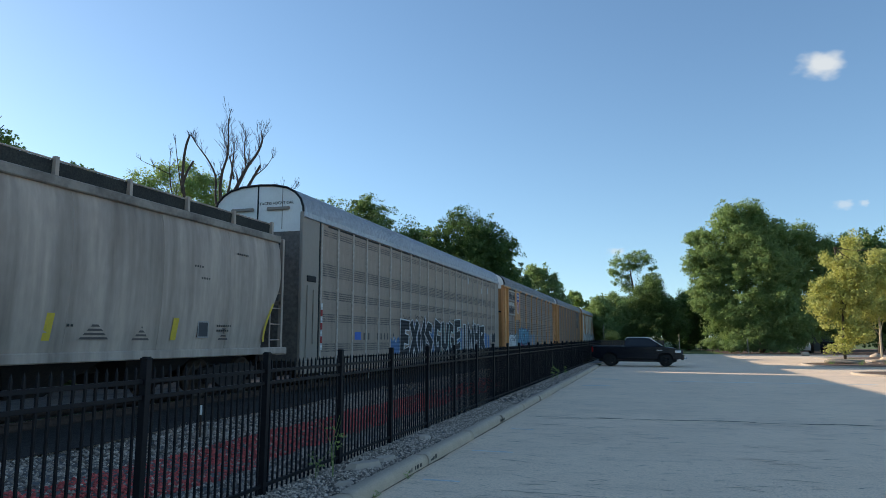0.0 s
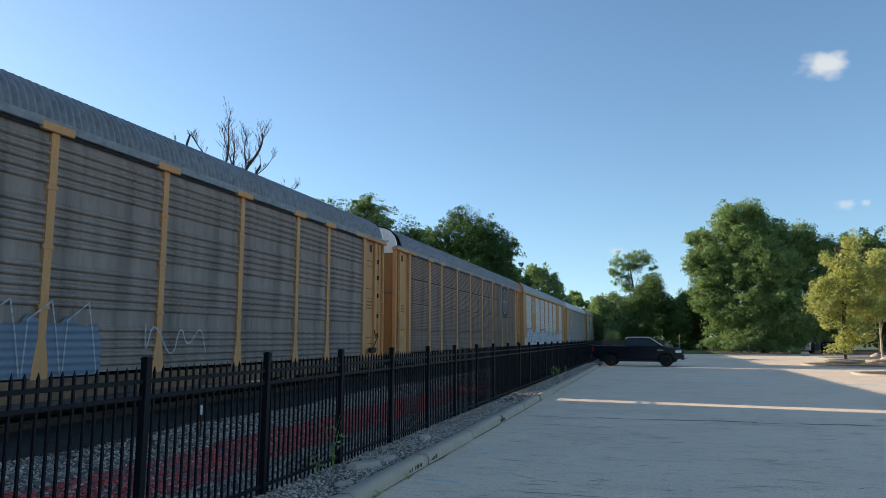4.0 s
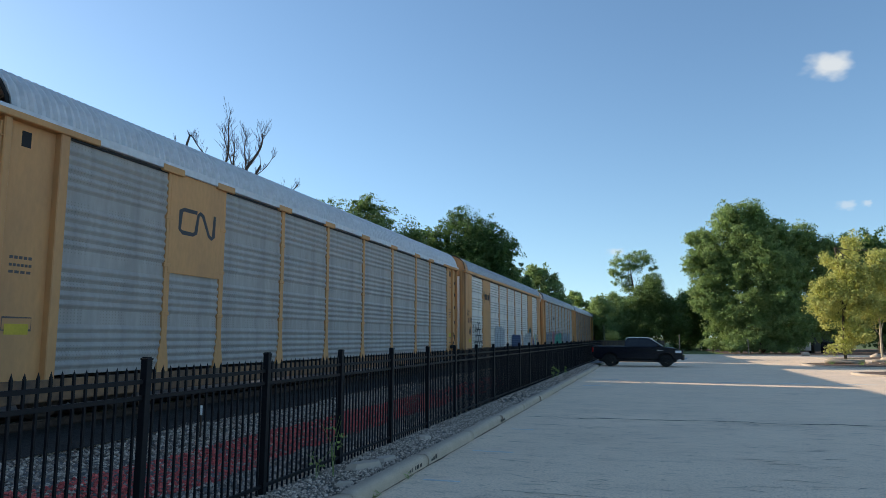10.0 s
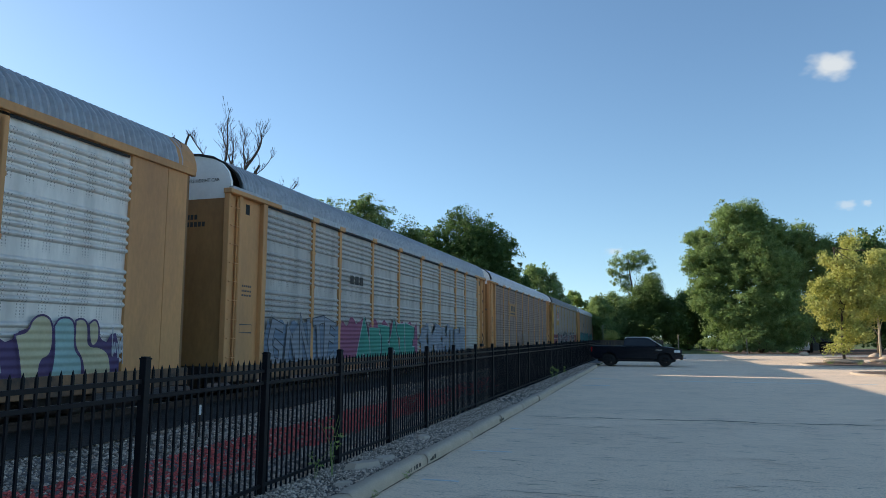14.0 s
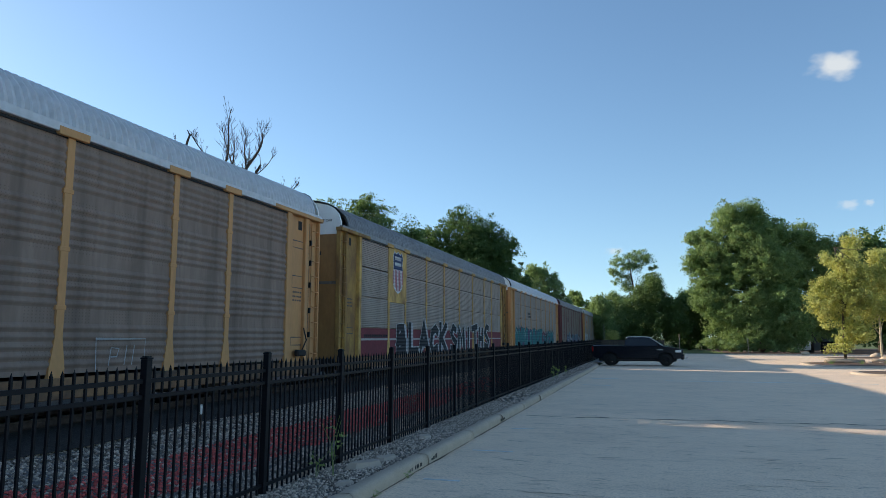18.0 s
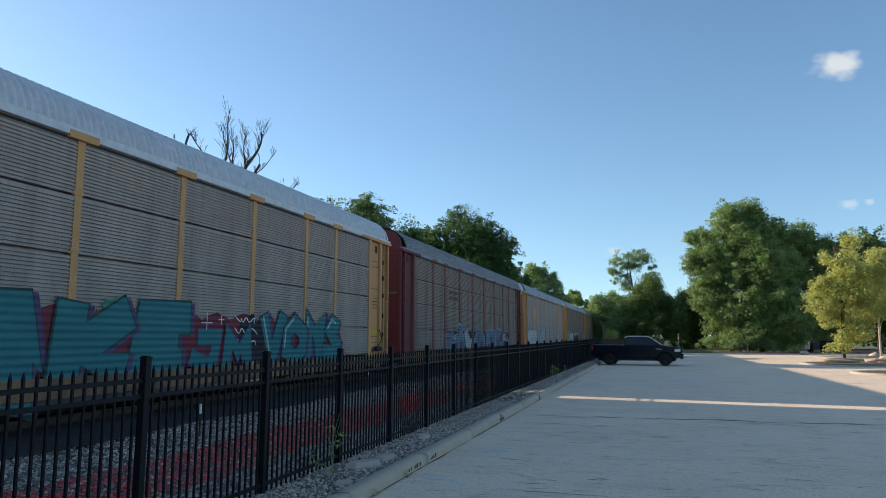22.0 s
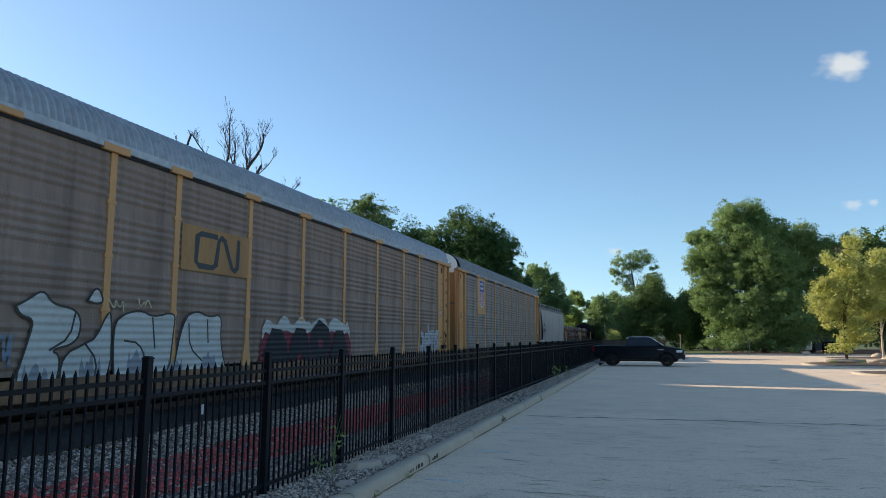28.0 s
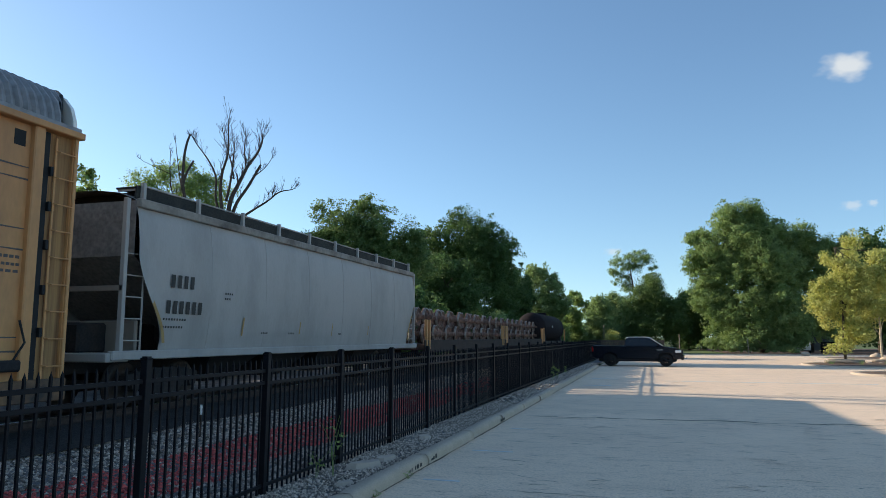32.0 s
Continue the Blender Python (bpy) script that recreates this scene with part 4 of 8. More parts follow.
def smoothed(line, turns=2):
    """A polyline with its corners cut."""
    for _ in range(turns):
        out = [line[0]]
        for (ya, za), (yb, zb) in zip(line, line[1:]):
            out += [(ya * 0.75 + yb * 0.25, za * 0.75 + zb * 0.25), (ya * 0.25 + yb * 0.75, za * 0.25 + zb * 0.75)]
        line = out + [line[-1]]
    return line


def twig(p, d, length, radius, depth):
    """A thin dead twig: it bends upwards and forks."""
    p, d, pts, radii, n = Vector(p), Vector(d).normalized(), [Vector(p)], [radius], 4
    for k in range(n):
        d = (d + Vector((r.gauss(0, 0.10), r.gauss(0, 0.10), 0.10 + r.gauss(0, 0.05)))).normalized()
        p = p + d * length / n
        pts.append(p.copy())
        radii.append(max(0.006, radius * (1 - 0.8 * (k + 1) / n)))
    g.tube(pts, radii, 4, caps=False)
    if depth:
        for k in range(3):
            i = r.randint(1, n - 1)
            side = r.choice((-1, 1)) * r.uniform(0.3, 0.75)
            twig(pts[i], d + Vector((AX * side, AY * side + r.gauss(0, 0.3), r.uniform(0.0, 0.4))), length * r.uniform(0.4, 0.7), max(0.007, radius * 0.6), depth - 1)


def limb(line, radius, tip, twigs, reach=0.9, sway=0.0):
    """A dead limb along a bent line (across, height), with twigs on its outer half."""
    line = smoothed(line, 2)
    n = len(line) - 1
    pts = [Vector((a * AX - sway * AY * k / n, a * AY + sway * AX * k / n, z)) for k, (a, z) in enumerate(line)]
    radii = [radius + (tip - radius) * (k / n) ** 0.8 for k in range(n + 1)]
    g.tube(pts, radii, 7, caps=False)
    for q in range(twigs):
        k = r.randint(n // 3, n)
        d = (pts[min(n, k + 1)] - pts[max(0, k - 1)]).normalized()
        side = r.choice((-1, 1)) * r.uniform(0.2, 0.8)
        twig(pts[k], d + Vector((AX * side, AY * side + r.gauss(0, 0.35), 0.5)), reach * r.uniform(0.35, 0.75), max(0.010, radii[k] * 0.28), 1)


limb([(-0.15, 7.4), (-0.67, 8.75), (-0.59, 9.98), (-1.08, 10.91), (-1.62, 11.6), (-1.82, 11.94)], 0.085, 0.015, 20, 1.1, 0.5)
limb([(-0.1, 7.4), (-0.41, 8.76), (-0.40, 9.99), (-0.07, 11.1), (-0.11, 12.08), (-0.14, 12.87)], 0.119, 0.015, 27, 1.2, -0.4)
limb([(0.0, 7.2), (0.04, 8.65), (0.51, 9.69), (0.86, 10.56), (1.36, 11.27), (1.62, 11.99), (1.57, 12.43)], 0.153, 0.03, 29, 1.35)
limb([(0.1, 7.4), (0.36, 8.54), (0.91, 9.34), (1.52, 10.54)], 0.111, 0.06, 7, 0.9, -0.6)
limb([(1.30, 10.1), (1.85, 10.57), (2.17, 11.15)], 0.030, 0.012, 9, 0.6, -0.6)
limb([(0.2, 7.4), (1.08, 8.17), (1.98, 8.77), (2.5, 9.31), (3.2, 9.44)], 0.085, 0.02, 27, 1.0, -0.3)
limb([(0.24, 9.88), (0.07, 10.87), (-0.26, 11.82), (-0.38, 12.43)], 0.051, 0.012, 16, 1.0, 0.6)
limb([(0.82, 10.5), (0.69, 11.55), (0.77, 12.26)], 0.051, 0.012, 16, 1.1, 0.3)
limb([(-0.1, 8.7), (0.11, 9.91), (0.19, 11.16), (0.21, 11.9)], 0.085, 0.015, 18, 1.1, 0.4)
limb([(-1.3, 6.0), (-2.24, 9.04), (-2.25, 10.47), (-2.17, 11.43), (-1.99, 12.04)], 0.102, 0.05, 2, 0.4)
limb([(-2.24, 9.26), (-2.1, 10.0), (-1.76, 10.68)], 0.076, 0.05, 0)
limb([(-2.0, 7.4), (-2.79, 9.02), (-2.89, 10.19), (-2.91, 11.2)], 0.043, 0.012, 7, 0.8, 0.4)
limb([(-2.24, 9.0), (-2.58, 10.93), (-2.71, 11.99)], 0.034, 0.010, 5, 0.6, 0.2)
limb([(-2.79, 9.88), (-3.52, 10.21), (-4.2, 10.51)], 0.025, 0.010, 7, 0.6)
g.tube([(0, 0, -0.3), (0.1, 0, 2.5), (0, 0.1, 5), (0.0, 0.0, 7.4), (0.0, 0.0, 8.0)], [0.40, 0.33, 0.28, 0.24, 0.16], 10)
g.tube([(-0.1, -0.1, 3.0), (-0.8 * AX, -0.8 * AY, 4.6), (-1.3 * AX, -1.3 * AY, 6.2)], [0.2, 0.16, 0.12], 8)
part("trunk", g, DEADWOOD, dead)
# far wood line
g = thing("far_woods", "distant green woods closing the view", "woods", kind="stuff")
blobs = [(x, 240 + 20 * math.sin(x * 0.1), 5 + 1.5 * math.sin(x * 0.37), 7, 5, 5 + 1.5 * math.sin(x * 0.7)) for x in range(-90, 130, 6)]
part("crown", leaf_cloud("far_crown", blobs, 50000, 0.42, LEAF_MID, 31, 1.0), None, g)
g = thing("lot_end_woods", "dark shaded woods behind the lot end", "woods", kind="stuff")
blobs = [(x, 128 + 3 * math.sin(x), 3.6 + math.sin(x * 0.9), 4, 3.4, 4 + 0.7 * math.sin(x * 1.7)) for x in range(8, 80, 3)]
part("crown", leaf_cloud("end_crown", blobs, 45000, 0.22, LEAF_DARK, 32, 0.7), None, g)
# hidden row of woods, added to keep the low sun off the trees
g = thing("shade_woods", "hidden dark woods added behind the trackside trees to shade them", "woods", kind="stuff")
blobs = [(-44 + 2 * math.sin(y), y, z, 3.6, 3.4, 3.4) for y in range(94, 142, 4) for z in (4, 9, 13.4)]
part("crown", leaf_cloud("shade_crown", blobs, 60000, 0.3, LEAF_DARK, 36, 0.8), None, g)
g = thing("track_side_woods", "dark undergrowth along the far side of the railway, with unseen growth added for shade", "woods", kind="stuff")
blobs = [(-19 - 3 * math.sin(y) ** 2, y, 1.3 + 0.3 * math.sin(y * 0.9), 1.8, 2.6, 1.7 + 0.3 * math.sin(y * 1.7)) for y in range(8, 190, 3)]
blobs += [(-22.5 + math.sin(y), y, 3.4 + 0.8 * math.sin(y * 0.7), 2.4, 2.8, 2.8) for y in range(56, 170, 4)]
part("crown", leaf_cloud("side_crown", blobs, 110000, 0.20, LEAF_DARK, 33, 0.6), None, g)
# hidden growth behind the wagons, added to shade parts of the lot
blobs = [(-18.4, y, z + 0.25 * math.sin(y * 1.3), 1.6, 1.7, 1.8) for y in range(2, 19, 2) for z in (3.2, 5.0)] + [(-18.4, y, z, 1.6, 1.7, 1.4) for y in (26, 28, 30) for z in (1.9, 2.8)] + [(-18.4, y, z, 1.6, 1.5, 1.6) for y in (20, 22, 33, *range(35, 54, 2)) for z in (3.0, 4.5)]
part("sun_block_thicket", leaf_cloud("sun_block_thicket", blobs, 95000, 0.17, LEAF_DARK, 34, 0.5), None, g)
# taller growth out of view, added to block sun from the near lot
blobs = [(-24.5, y, z + 0.2 * math.sin(y * 1.1), 1.9, 1.7, 2.0) for y in (13.5, 15, 16.5, 18, 19.2) for z in (4.0, 6.9)]
blobs += [(-31, y, z, 2.2, 1.8, 2.2) for y in (16.5, 18, 19.5, 21) for z in (4, 7, 10, 12)]
part("sun_block_thicket", leaf_cloud("sun_block_thicket", blobs, 60000, 0.15, LEAF_DARK, 35, 0.5), None, g)
# weeds at the fence
for x, y, h, n in ((-4.32, 9.18, 0.86, 46), (-4.47, 8.95, 0.4, 26), (-4.23, 31.6, 0.9, 110), (-4.3, 33.7, 0.6, 120), (-4.3, 37.0, 0.55, 90), (-3.48, 9.95, 0.12, 50), (-3.50, 8.7, 0.10, 40)):
    w = thing("weed", "tall thin green weed growing by the fence", "weed", group="weeds", at=(x, y, 0.10 if x < -4 else 0.0))
    g = Geo()
    for k in range(3 if h > 0.3 else 5):
        g.tube([(0, 0, 0), (rng.gauss(0, 0.05), rng.gauss(0, 0.05), h * 0.5), (rng.gauss(0, 0.1), rng.gauss(0, 0.1), h * rng.uniform(0.8, 1.1))], [0.005, 0.004, 0.002], 4)
    part("stem", g, LEAF_OLIVE, w)
    part("leaves", leaf_cloud("leaves", [(0, 0, h * 0.5, 0.07 + 0.08 * h, 0.07 + 0.08 * h, h * 0.5)], n, 0.022, LEAF_OLIVE, int(y * 10), 0.04, 0.1), None, w)

# ---------------------------------------------------------------- islands at the end of the lot


def island(outline, at, name="traffic_island"):
    isl = thing(name, "mulched traffic island with a pale concrete kerb", "traffic island", group="islands", kind="structure", at=at)
    n = len(outline)
    outer, inner = outline, [(x * 0.93, y * 0.96) for x, y in outline]
    g = Geo()
    g.add([(x, y, 0) for x, y in outer] + [(x * 0.985, y * 0.98, 0.10) for x, y in outer] + [(x, y, 0.10) for x, y in inner] + [(x, y, 0.05) for x, y in inner],
          [(i + a, (i + 1) % n + a, (i + 1) % n + a + n, i + a + n) for a in (0, n, 2 * n) for i in range(n)])
    part("kerb_ring", g, CONCRETE, isl)
    g = Geo()
    g.add([(x, y, 0.08) for x, y in inner] + [(0, 0, 0.34)], [(i, (i + 1) % n, n) for i in range(n)])
    part("mulch", g, MULCH, isl)
    return isl


def oval(rx, ry, n=44):
    return [(rx * math.copysign(abs(math.cos(t)) ** 0.6, math.cos(t)), ry * math.copysign(abs(math.sin(t)) ** 0.6, math.sin(t))) for t in [2 * math.pi * k / n for k in range(n)]]


island(oval(6.0, 4.4), (16.9, 58.0, 0))
island(oval(6.2, 2.6), (17.0, 44.4, 0))
island(oval(10.7, 2.4), (26.2, 76.3, 0))
r = random.Random(61)
for x, y, a, ln in ((14.2, 60.0, 0.15, 2.6), (16.8, 59.4, -0.1, 2.0), (18.4, 61.0, 0.3, 1.8), (15.6, 44.5, 0.1, 1.6), (13.2, 57.0, -0.2, 2.2)):
    pts = [(math.cos(a) * ln * (t - 0.5), math.sin(a) * ln * (t - 0.5), 0.02 * math.sin(5 * t)) for t in (0, 0.2, 0.4, 0.6, 0.8, 1.0)]
    tagged(part("log", Geo().tube(pts, [0.13, 0.12, 0.125, 0.11, 0.10, 0.09], 8), material("pale_log", (0.40, 0.31, 0.23), 0.9, 0, 0.25, 12, 2, 0.3), at=(x, y, 0.30), smooth=True), "pale weathered log lying on a mulched island", "log", group="logs on the islands")
for k in range(8):
    x, y, s0 = r.uniform(12.4, 21.0), r.uniform(55.4, 61.0), r.uniform(0.08, 0.16)
    ring = [(s0 * (1.2 + 0.3 * r.random()) * math.cos(t), s0 * (0.8 + 0.3 * r.random()) * math.sin(t)) for t in [i * math.pi / 4 for i in range(8)]]
    g = Geo().add([(a, b, -0.06) for a, b in ring] + [(a * 0.8, b * 0.8, s0 * 0.5) for a, b in ring] + [(0.02, 0.01, s0 * 0.75)], [(i, (i + 1) % 8, (i + 1) % 8 + 8, i + 8) for i in range(8)] + [(i + 8, (i + 1) % 8 + 8, 16) for i in range(8)])
    tagged(part("rock", g, CONCRETE, at=(x, y, 0.22)), "small pale rock on a mulched island", "rock", group="rocks on the islands")
for k in range(16):
    x, y, h = r.uniform(11.8, 22.0), r.uniform(55.0, 61.6) if k % 3 else r.uniform(43.2, 45.8), r.uniform(0.25, 0.5)
    tuft = thing("grass_tuft", "tuft of dry green grass on a mulched island", "grass", group="tufts on the islands", at=(x, y, 0.16))
    g = Geo()
    for i in range(22):
        a, b, t = r.gauss(0, 0.16), r.gauss(0, 0.16), r.uniform(0.6, 1.2)
        g.add([(a * 0.4 - 0.012, b * 0.4, 0), (a * 0.4 + 0.012, b * 0.4, 0), (a * 1.3, b * 1.3, h * t)], [(0, 1, 2)])
    part("blades", g, LEAF_OLIVE, tuft)
lawn = Geo().sheet([[(x, y, 0.03 if x > -2 else 0.02) for x in (-3.1, 2.4, 9)] for y in (94, 100, 115)])
tagged(part("lawn", lawn, GRASS), "strip of mown grass beyond the lot", "lawn", kind="structure")
dirt = Geo().sheet([[(x, y, 0.02) for x in (8.4, 24, 75)] for y in (94.1, 108, 143)])
tagged(part("dirt_strip", dirt, MULCH), "bare brown ground under the trees", "ground", kind="structure")
for x, y, s in ((16.9, 88.8, 0.36), (18.5, 65.5, 0.42), (20.6, 68, 0.36), (21.3, 78.7, 0.42)):
    g = Geo()
    pts = []
    for i in range(7):
        for k in range(10):
            a, b = math.pi * i / 6, 2 * math.pi * k / 10
            q = Vector((math.sin(a) * math.cos(b) * 1.3, math.sin(a) * math.sin(b), math.cos(a) * 0.8))
            pts.append(q * s * (1 + 0.3 * noise.noise(q * 1.3 + Vector((x, y, 0)))))
    g.sheet([pts[i * 10:i * 10 + 10] + [pts[i * 10]] for i in range(7)])
    tagged(part("boulder", g, CONCRETE, at=(x, y, s * 0.45), smooth=True), "pale rounded landscaping boulder", "boulder", group="boulders")

# ---------------------------------------------------------------- motor vehicles


def wheel_parts(parent, x, y, r=0.40, w=0.27):
    wh = part("wheel", Geo().lathe([(-w / 2, r * 0.62), (-w / 2, r * 0.93), (-w / 2 + 0.03, r), (w / 2 - 0.03, r), (w / 2, r * 0.93), (w / 2, r * 0.62)], "x", 24), TYRE, parent, at=(x, y, r), smooth=True)
    s = 1 if x > 0 else -1
    g = Geo()
    for k in range(5):
        a = 2 * math.pi * k / 5
        g.tube([(s * w * 0.38, 0, 0), (s * w * 0.34, r * 0.6 * math.cos(a), r * 0.6 * math.sin(a))], [0.06, 0.045], 5)
    g.lathe([(s * w * 0.2, r * 0.64), (s * w * 0.44, r * 0.62), (s * w * 0.44, r * 0.56), (s * w * 0.2, r * 0.55)], "x", 20)
    part("rim", g, BLACK_SEAL_SHADE, wh)
    return wh


def pickup(at):
    """A crew-cab pickup; its nose points along local +y."""
    t = thing("pickup_truck", "black quad-cab pickup truck parked across the lot", "pickup truck", at=(0, 0, 0))
    t.matrix_basis = at
    low, hw = 0.52, 0.98
    # lower body: bed, doors and hood as one closed shell with wheel arches
    def arch(yc):
        return [(yc - 0.50, low), (yc - 0.46, 0.72), (yc - 0.30, 0.88), (yc, 0.94), (yc + 0.30, 0.88), (yc + 0.46, 0.72), (yc + 0.50, low)]
    outline = [(-2.88, 0.62), *[(-2.6, low)], *arch(-1.72), *arch(1.86), (2.55, 0.48), (2.86, 0.55), (2.90, 0.86), (2.80, 1.12), (2.45, 1.24), (1.75, 1.33), (-0.80, 1.33), (-0.81, 1.36), (-2.86, 1.38), (-2.90, 0.9)]
    g = Geo()
    n = len(outline)
    ring = []
    for x, sc in ((-hw, 0.965), (-hw + 0.05, 1.0), (hw - 0.05, 1.0), (hw, 0.965)):
        ring.append([(x, yy * (1 if sc == 1 else 0.995), 0.95 + (zz - 0.95) * sc) for yy, zz in outline])
    for a, b in zip(ring, ring[1:]):
        base = len(g.v)
        g.v += a + b
        g.f += [(base + i, base + (i + 1) % n, base + (i + 1) % n + n, base + i + n) for i in range(n)]
    for a, fl in ((ring[0], 1), (ring[-1], -1)):
        base = len(g.v)
        g.v += a
        g.f.append(tuple(range(base, base + n))[::fl])
    part("body", g, TRUCKPAINT, t)
    part("bed_liner", Geo().box(-0.78, 0.78, -2.75, -0.85, 1.385, 1.392), BLACK_SEAL_SHADE, t)
    # cab
    side = [(-0.77, 1.34), (-0.66, 1.90), (-0.50, 1.95), (0.68, 1.95), (0.90, 1.90), (1.74, 1.34)]
    g = Geo()
    g.v += [(-0.93 + 0.20 * max(0, (zz - 1.34) / 0.61), yy, zz) for yy, zz in side] + [(0.93 - 0.20 * max(0, (zz - 1.34) / 0.61), yy, zz) for yy, zz in side]
    m = len(side)
    g.f += [(i, i + 1, i + 1 + m, i + m) for i in range(m - 1)] + [tuple(range(m)), tuple(range(m, 2 * m))[::-1]]
    cab = part("cab", g, TRUCKPAINT, t)
    for s in (-1, 1):
        def wx(z):
            return s * (0.938 - 0.20 * (z - 1.34) / 0.61)
        for y0, y1, y2, y3 in ((-0.66, -0.58, 0.14, 0.14), (0.22, 0.22, 0.82, 1.52)):
            q = [(y0, 1.40), (y1, 1.83), (y2, 1.85), (y3, 1.40)]
            g = Geo().add([(wx(zz), yy, zz) for yy, zz in q] + [(wx(zz) - s * 0.006, yy, zz) for yy, zz in q], [(0, 1, 2, 3), (4, 5, 6, 7), (0, 1, 5, 4), (1, 2, 6, 5), (2, 3, 7, 6), (3, 0, 4, 7)])
            part("window", g, TINTED, cab)
        part("mirror", Geo().box(s * 0.95, s * 1.16, 1.34, 1.44, 1.38, 1.60, 0.03), TRUCKPAINT, t)
        part("tail_light", Geo().box(s * 0.90, s * 0.992, -2.915, -2.82, 0.98, 1.30, 0.012), REDLENS, t)
        part("headlight", Geo().box(s * 0.66, s * 1.0, 2.46, 2.84, 0.92, 1.10, 0.03), CLEARLENS, t)
        part("door_handle", Geo().box(s * 0.985, s * 1.005, -0.60, -0.42, 1.16, 1.20, 0.006), TRUCKPAINT, t)
        part("door_handle", Geo().box(s * 0.985, s * 1.005, 0.28, 0.46, 1.16, 1.20, 0.006), TRUCKPAINT, t)
        part("name_badge", Geo().box(s * 0.982, s * 0.988, 1.30, 1.70, 1.08, 1.13, 0.0), CHROME, t)
        part("side_step", Geo().tube([(s * 0.96, -1.1, 0.44), (s * 0.98, -0.9, 0.42), (s * 0.98, 1.0, 0.42), (s * 0.96, 1.2, 0.44)], 0.04, 6), DARKSTEEL, t)
        for yy in (-1.72, 1.86):
            wheel_parts(t, s * 0.84, yy)
    ws = [(-0.70, 1.71, 1.36), (0.70, 1.71, 1.36), (0.66, 0.95, 1.87), (-0.66, 0.95, 1.87)]
    part("windscreen", Geo().add([(x, y + 0.01, z + 0.006) for x, y, z in ws], [(0, 1, 2, 3)]), TINTED, cab)
    # white line paints the sky's glint along the cab's edges
    part("roof_glint", Geo().tube([(0.80, -0.71, 1.40), (0.735, -0.64, 1.91), (0.72, -0.48, 1.958), (0.72, 0.68, 1.958), (0.735, 0.90, 1.91), (0.90, 1.68, 1.38)], 0.032, 5), WHITEPAINT, cab)
    part("rear_bumper", Geo().box(-0.92, 0.92, -3.02, -2.86, 0.52, 0.72, 0.03), DARKSTEEL, t)
    part("front_bumper", Geo().box(-0.95, 0.95, 2.80, 3.00, 0.45, 0.78, 0.05), TRUCKPAINT, t)
    part("tow_hook", Geo().tube([(0.5, 2.98, 0.55), (0.5, 3.14, 0.55), (0.5, 3.18, 0.62)], 0.025, 6), CHROME, t)
    part("grille", Geo().box(-0.62, 0.62, 2.84, 2.92, 0.82, 1.12, 0.02), DARKSTEEL, t)
    for yy in (-1.72, 1.86):
        part("wheel_well", Geo().box(-0.69, 0.69, yy - 0.52, yy + 0.52, 0.28, 0.93, 0.02), BLACK_SEAL_SHADE, t)
    part("underbody", Geo().box(-0.7, 0.7, -2.5, 2.5, 0.32, 0.62, 0.03), BLACK_SEAL_SHADE, t)
    return t


pickup(Matrix.Translation((-0.95, 53.3, 0)) @ pose(0, 0, 0, 0, 0, -90 - 4.0) @ Matrix.Diagonal((1.04, 1.08, 1.06, 1)))


def hatchback(at, mat, label):
    t = thing("parked_car", label, "car", group="cars at the lot end", at=(0, 0, 0))
    t.matrix_basis = at
    side = [(-2.1, 0.35), (-2.15, 0.8), (-1.95, 1.0), (-1.35, 1.42), (0.35, 1.45), (1.05, 1.0), (2.0, 0.85), (2.15, 0.6), (2.1, 0.32)]
    g = Geo().prism(side, "x", -0.82, 0.82)
    part("body", g, mat, t)
    for s in (-1, 1):
        part("side_window", Geo().prism([(-1.5, 1.02), (-1.2, 1.36), (0.25, 1.38), (0.8, 1.02)], "x", s * 0.822, s * 0.828), TINTED, t)
        for yy in (-1.3, 1.3):
            wheel_parts(t, s * 0.75, yy, 0.32, 0.2)
    return t


hatchback(Matrix.Translation((20.0, 105.6, 0.02)) @ pose(0, 0, 0, 0, 0, -12), WHITEPAINT, "white hatchback parked under the trees")
hatchback(Matrix.Translation((23.2, 106.5, 0.02)) @ pose(0, 0, 0, 0, 0, -16), TRUCKPAINT, "dark car parked under the trees")
bw = thing("shed", "long grey shed under the dark trees", "shed", at=(21, 123, 0))
part("wall", Geo().box(-6, 9, 0, 5, 0, 2.7), material("shed_wall", (0.12, 0.115, 0.11), 0.8, 0, 0.2, 10, 0.8, 0.05), bw)
part("roof", Geo().prism([(-6.3, 2.7), (9.3, 2.7), (9.0, 3.0), (-6.0, 3.0)], "y", -0.3, 5.3), ROOFDARK, bw)

# board fence beyond the truck
bf = thing("board_fence", "tall dark board fence beyond the truck", "fence", at=(-5.6, 84, 0))
bm_ = Geo().box(-0.085, 0.085, -0.014, 0.014, 0, 1.75, 0.004).mesh("board", material("fence_board", (0.075, 0.06, 0.05), 0.9, 0, 0.25, 20, 2, 0.2, stretch=(1, 1, 0.2), rand=0.2))
for k in range(40):
    part("board", bm_, None, bf, at=(k * 0.18, 0, 0))
for x, y, h in ((3.2, 86, 2.4), (-6.2, 100, 3.8), (11.3, 92, 1.9)):
    p = thing("marker_post", "thin pale metal post at the lot end", "post", group="posts at the lot end", at=(x, y, 0))
    part("shaft", Geo().lathe([(0, 0.045), (h, 0.045), (h + 0.03, 0.0)], "z", 8), GREYPAINT, p)

# ---------------------------------------------------------------- railway wagons
BODY = 27.2                                             # length of a rack wagon's side
HALF = BODY / 2
WALL = 1.50                                             # half its width
SILL, EAVE = 0.82, 5.08
PLATE = WALL - 0.10                                     # face of the sunken plates beside the end doors
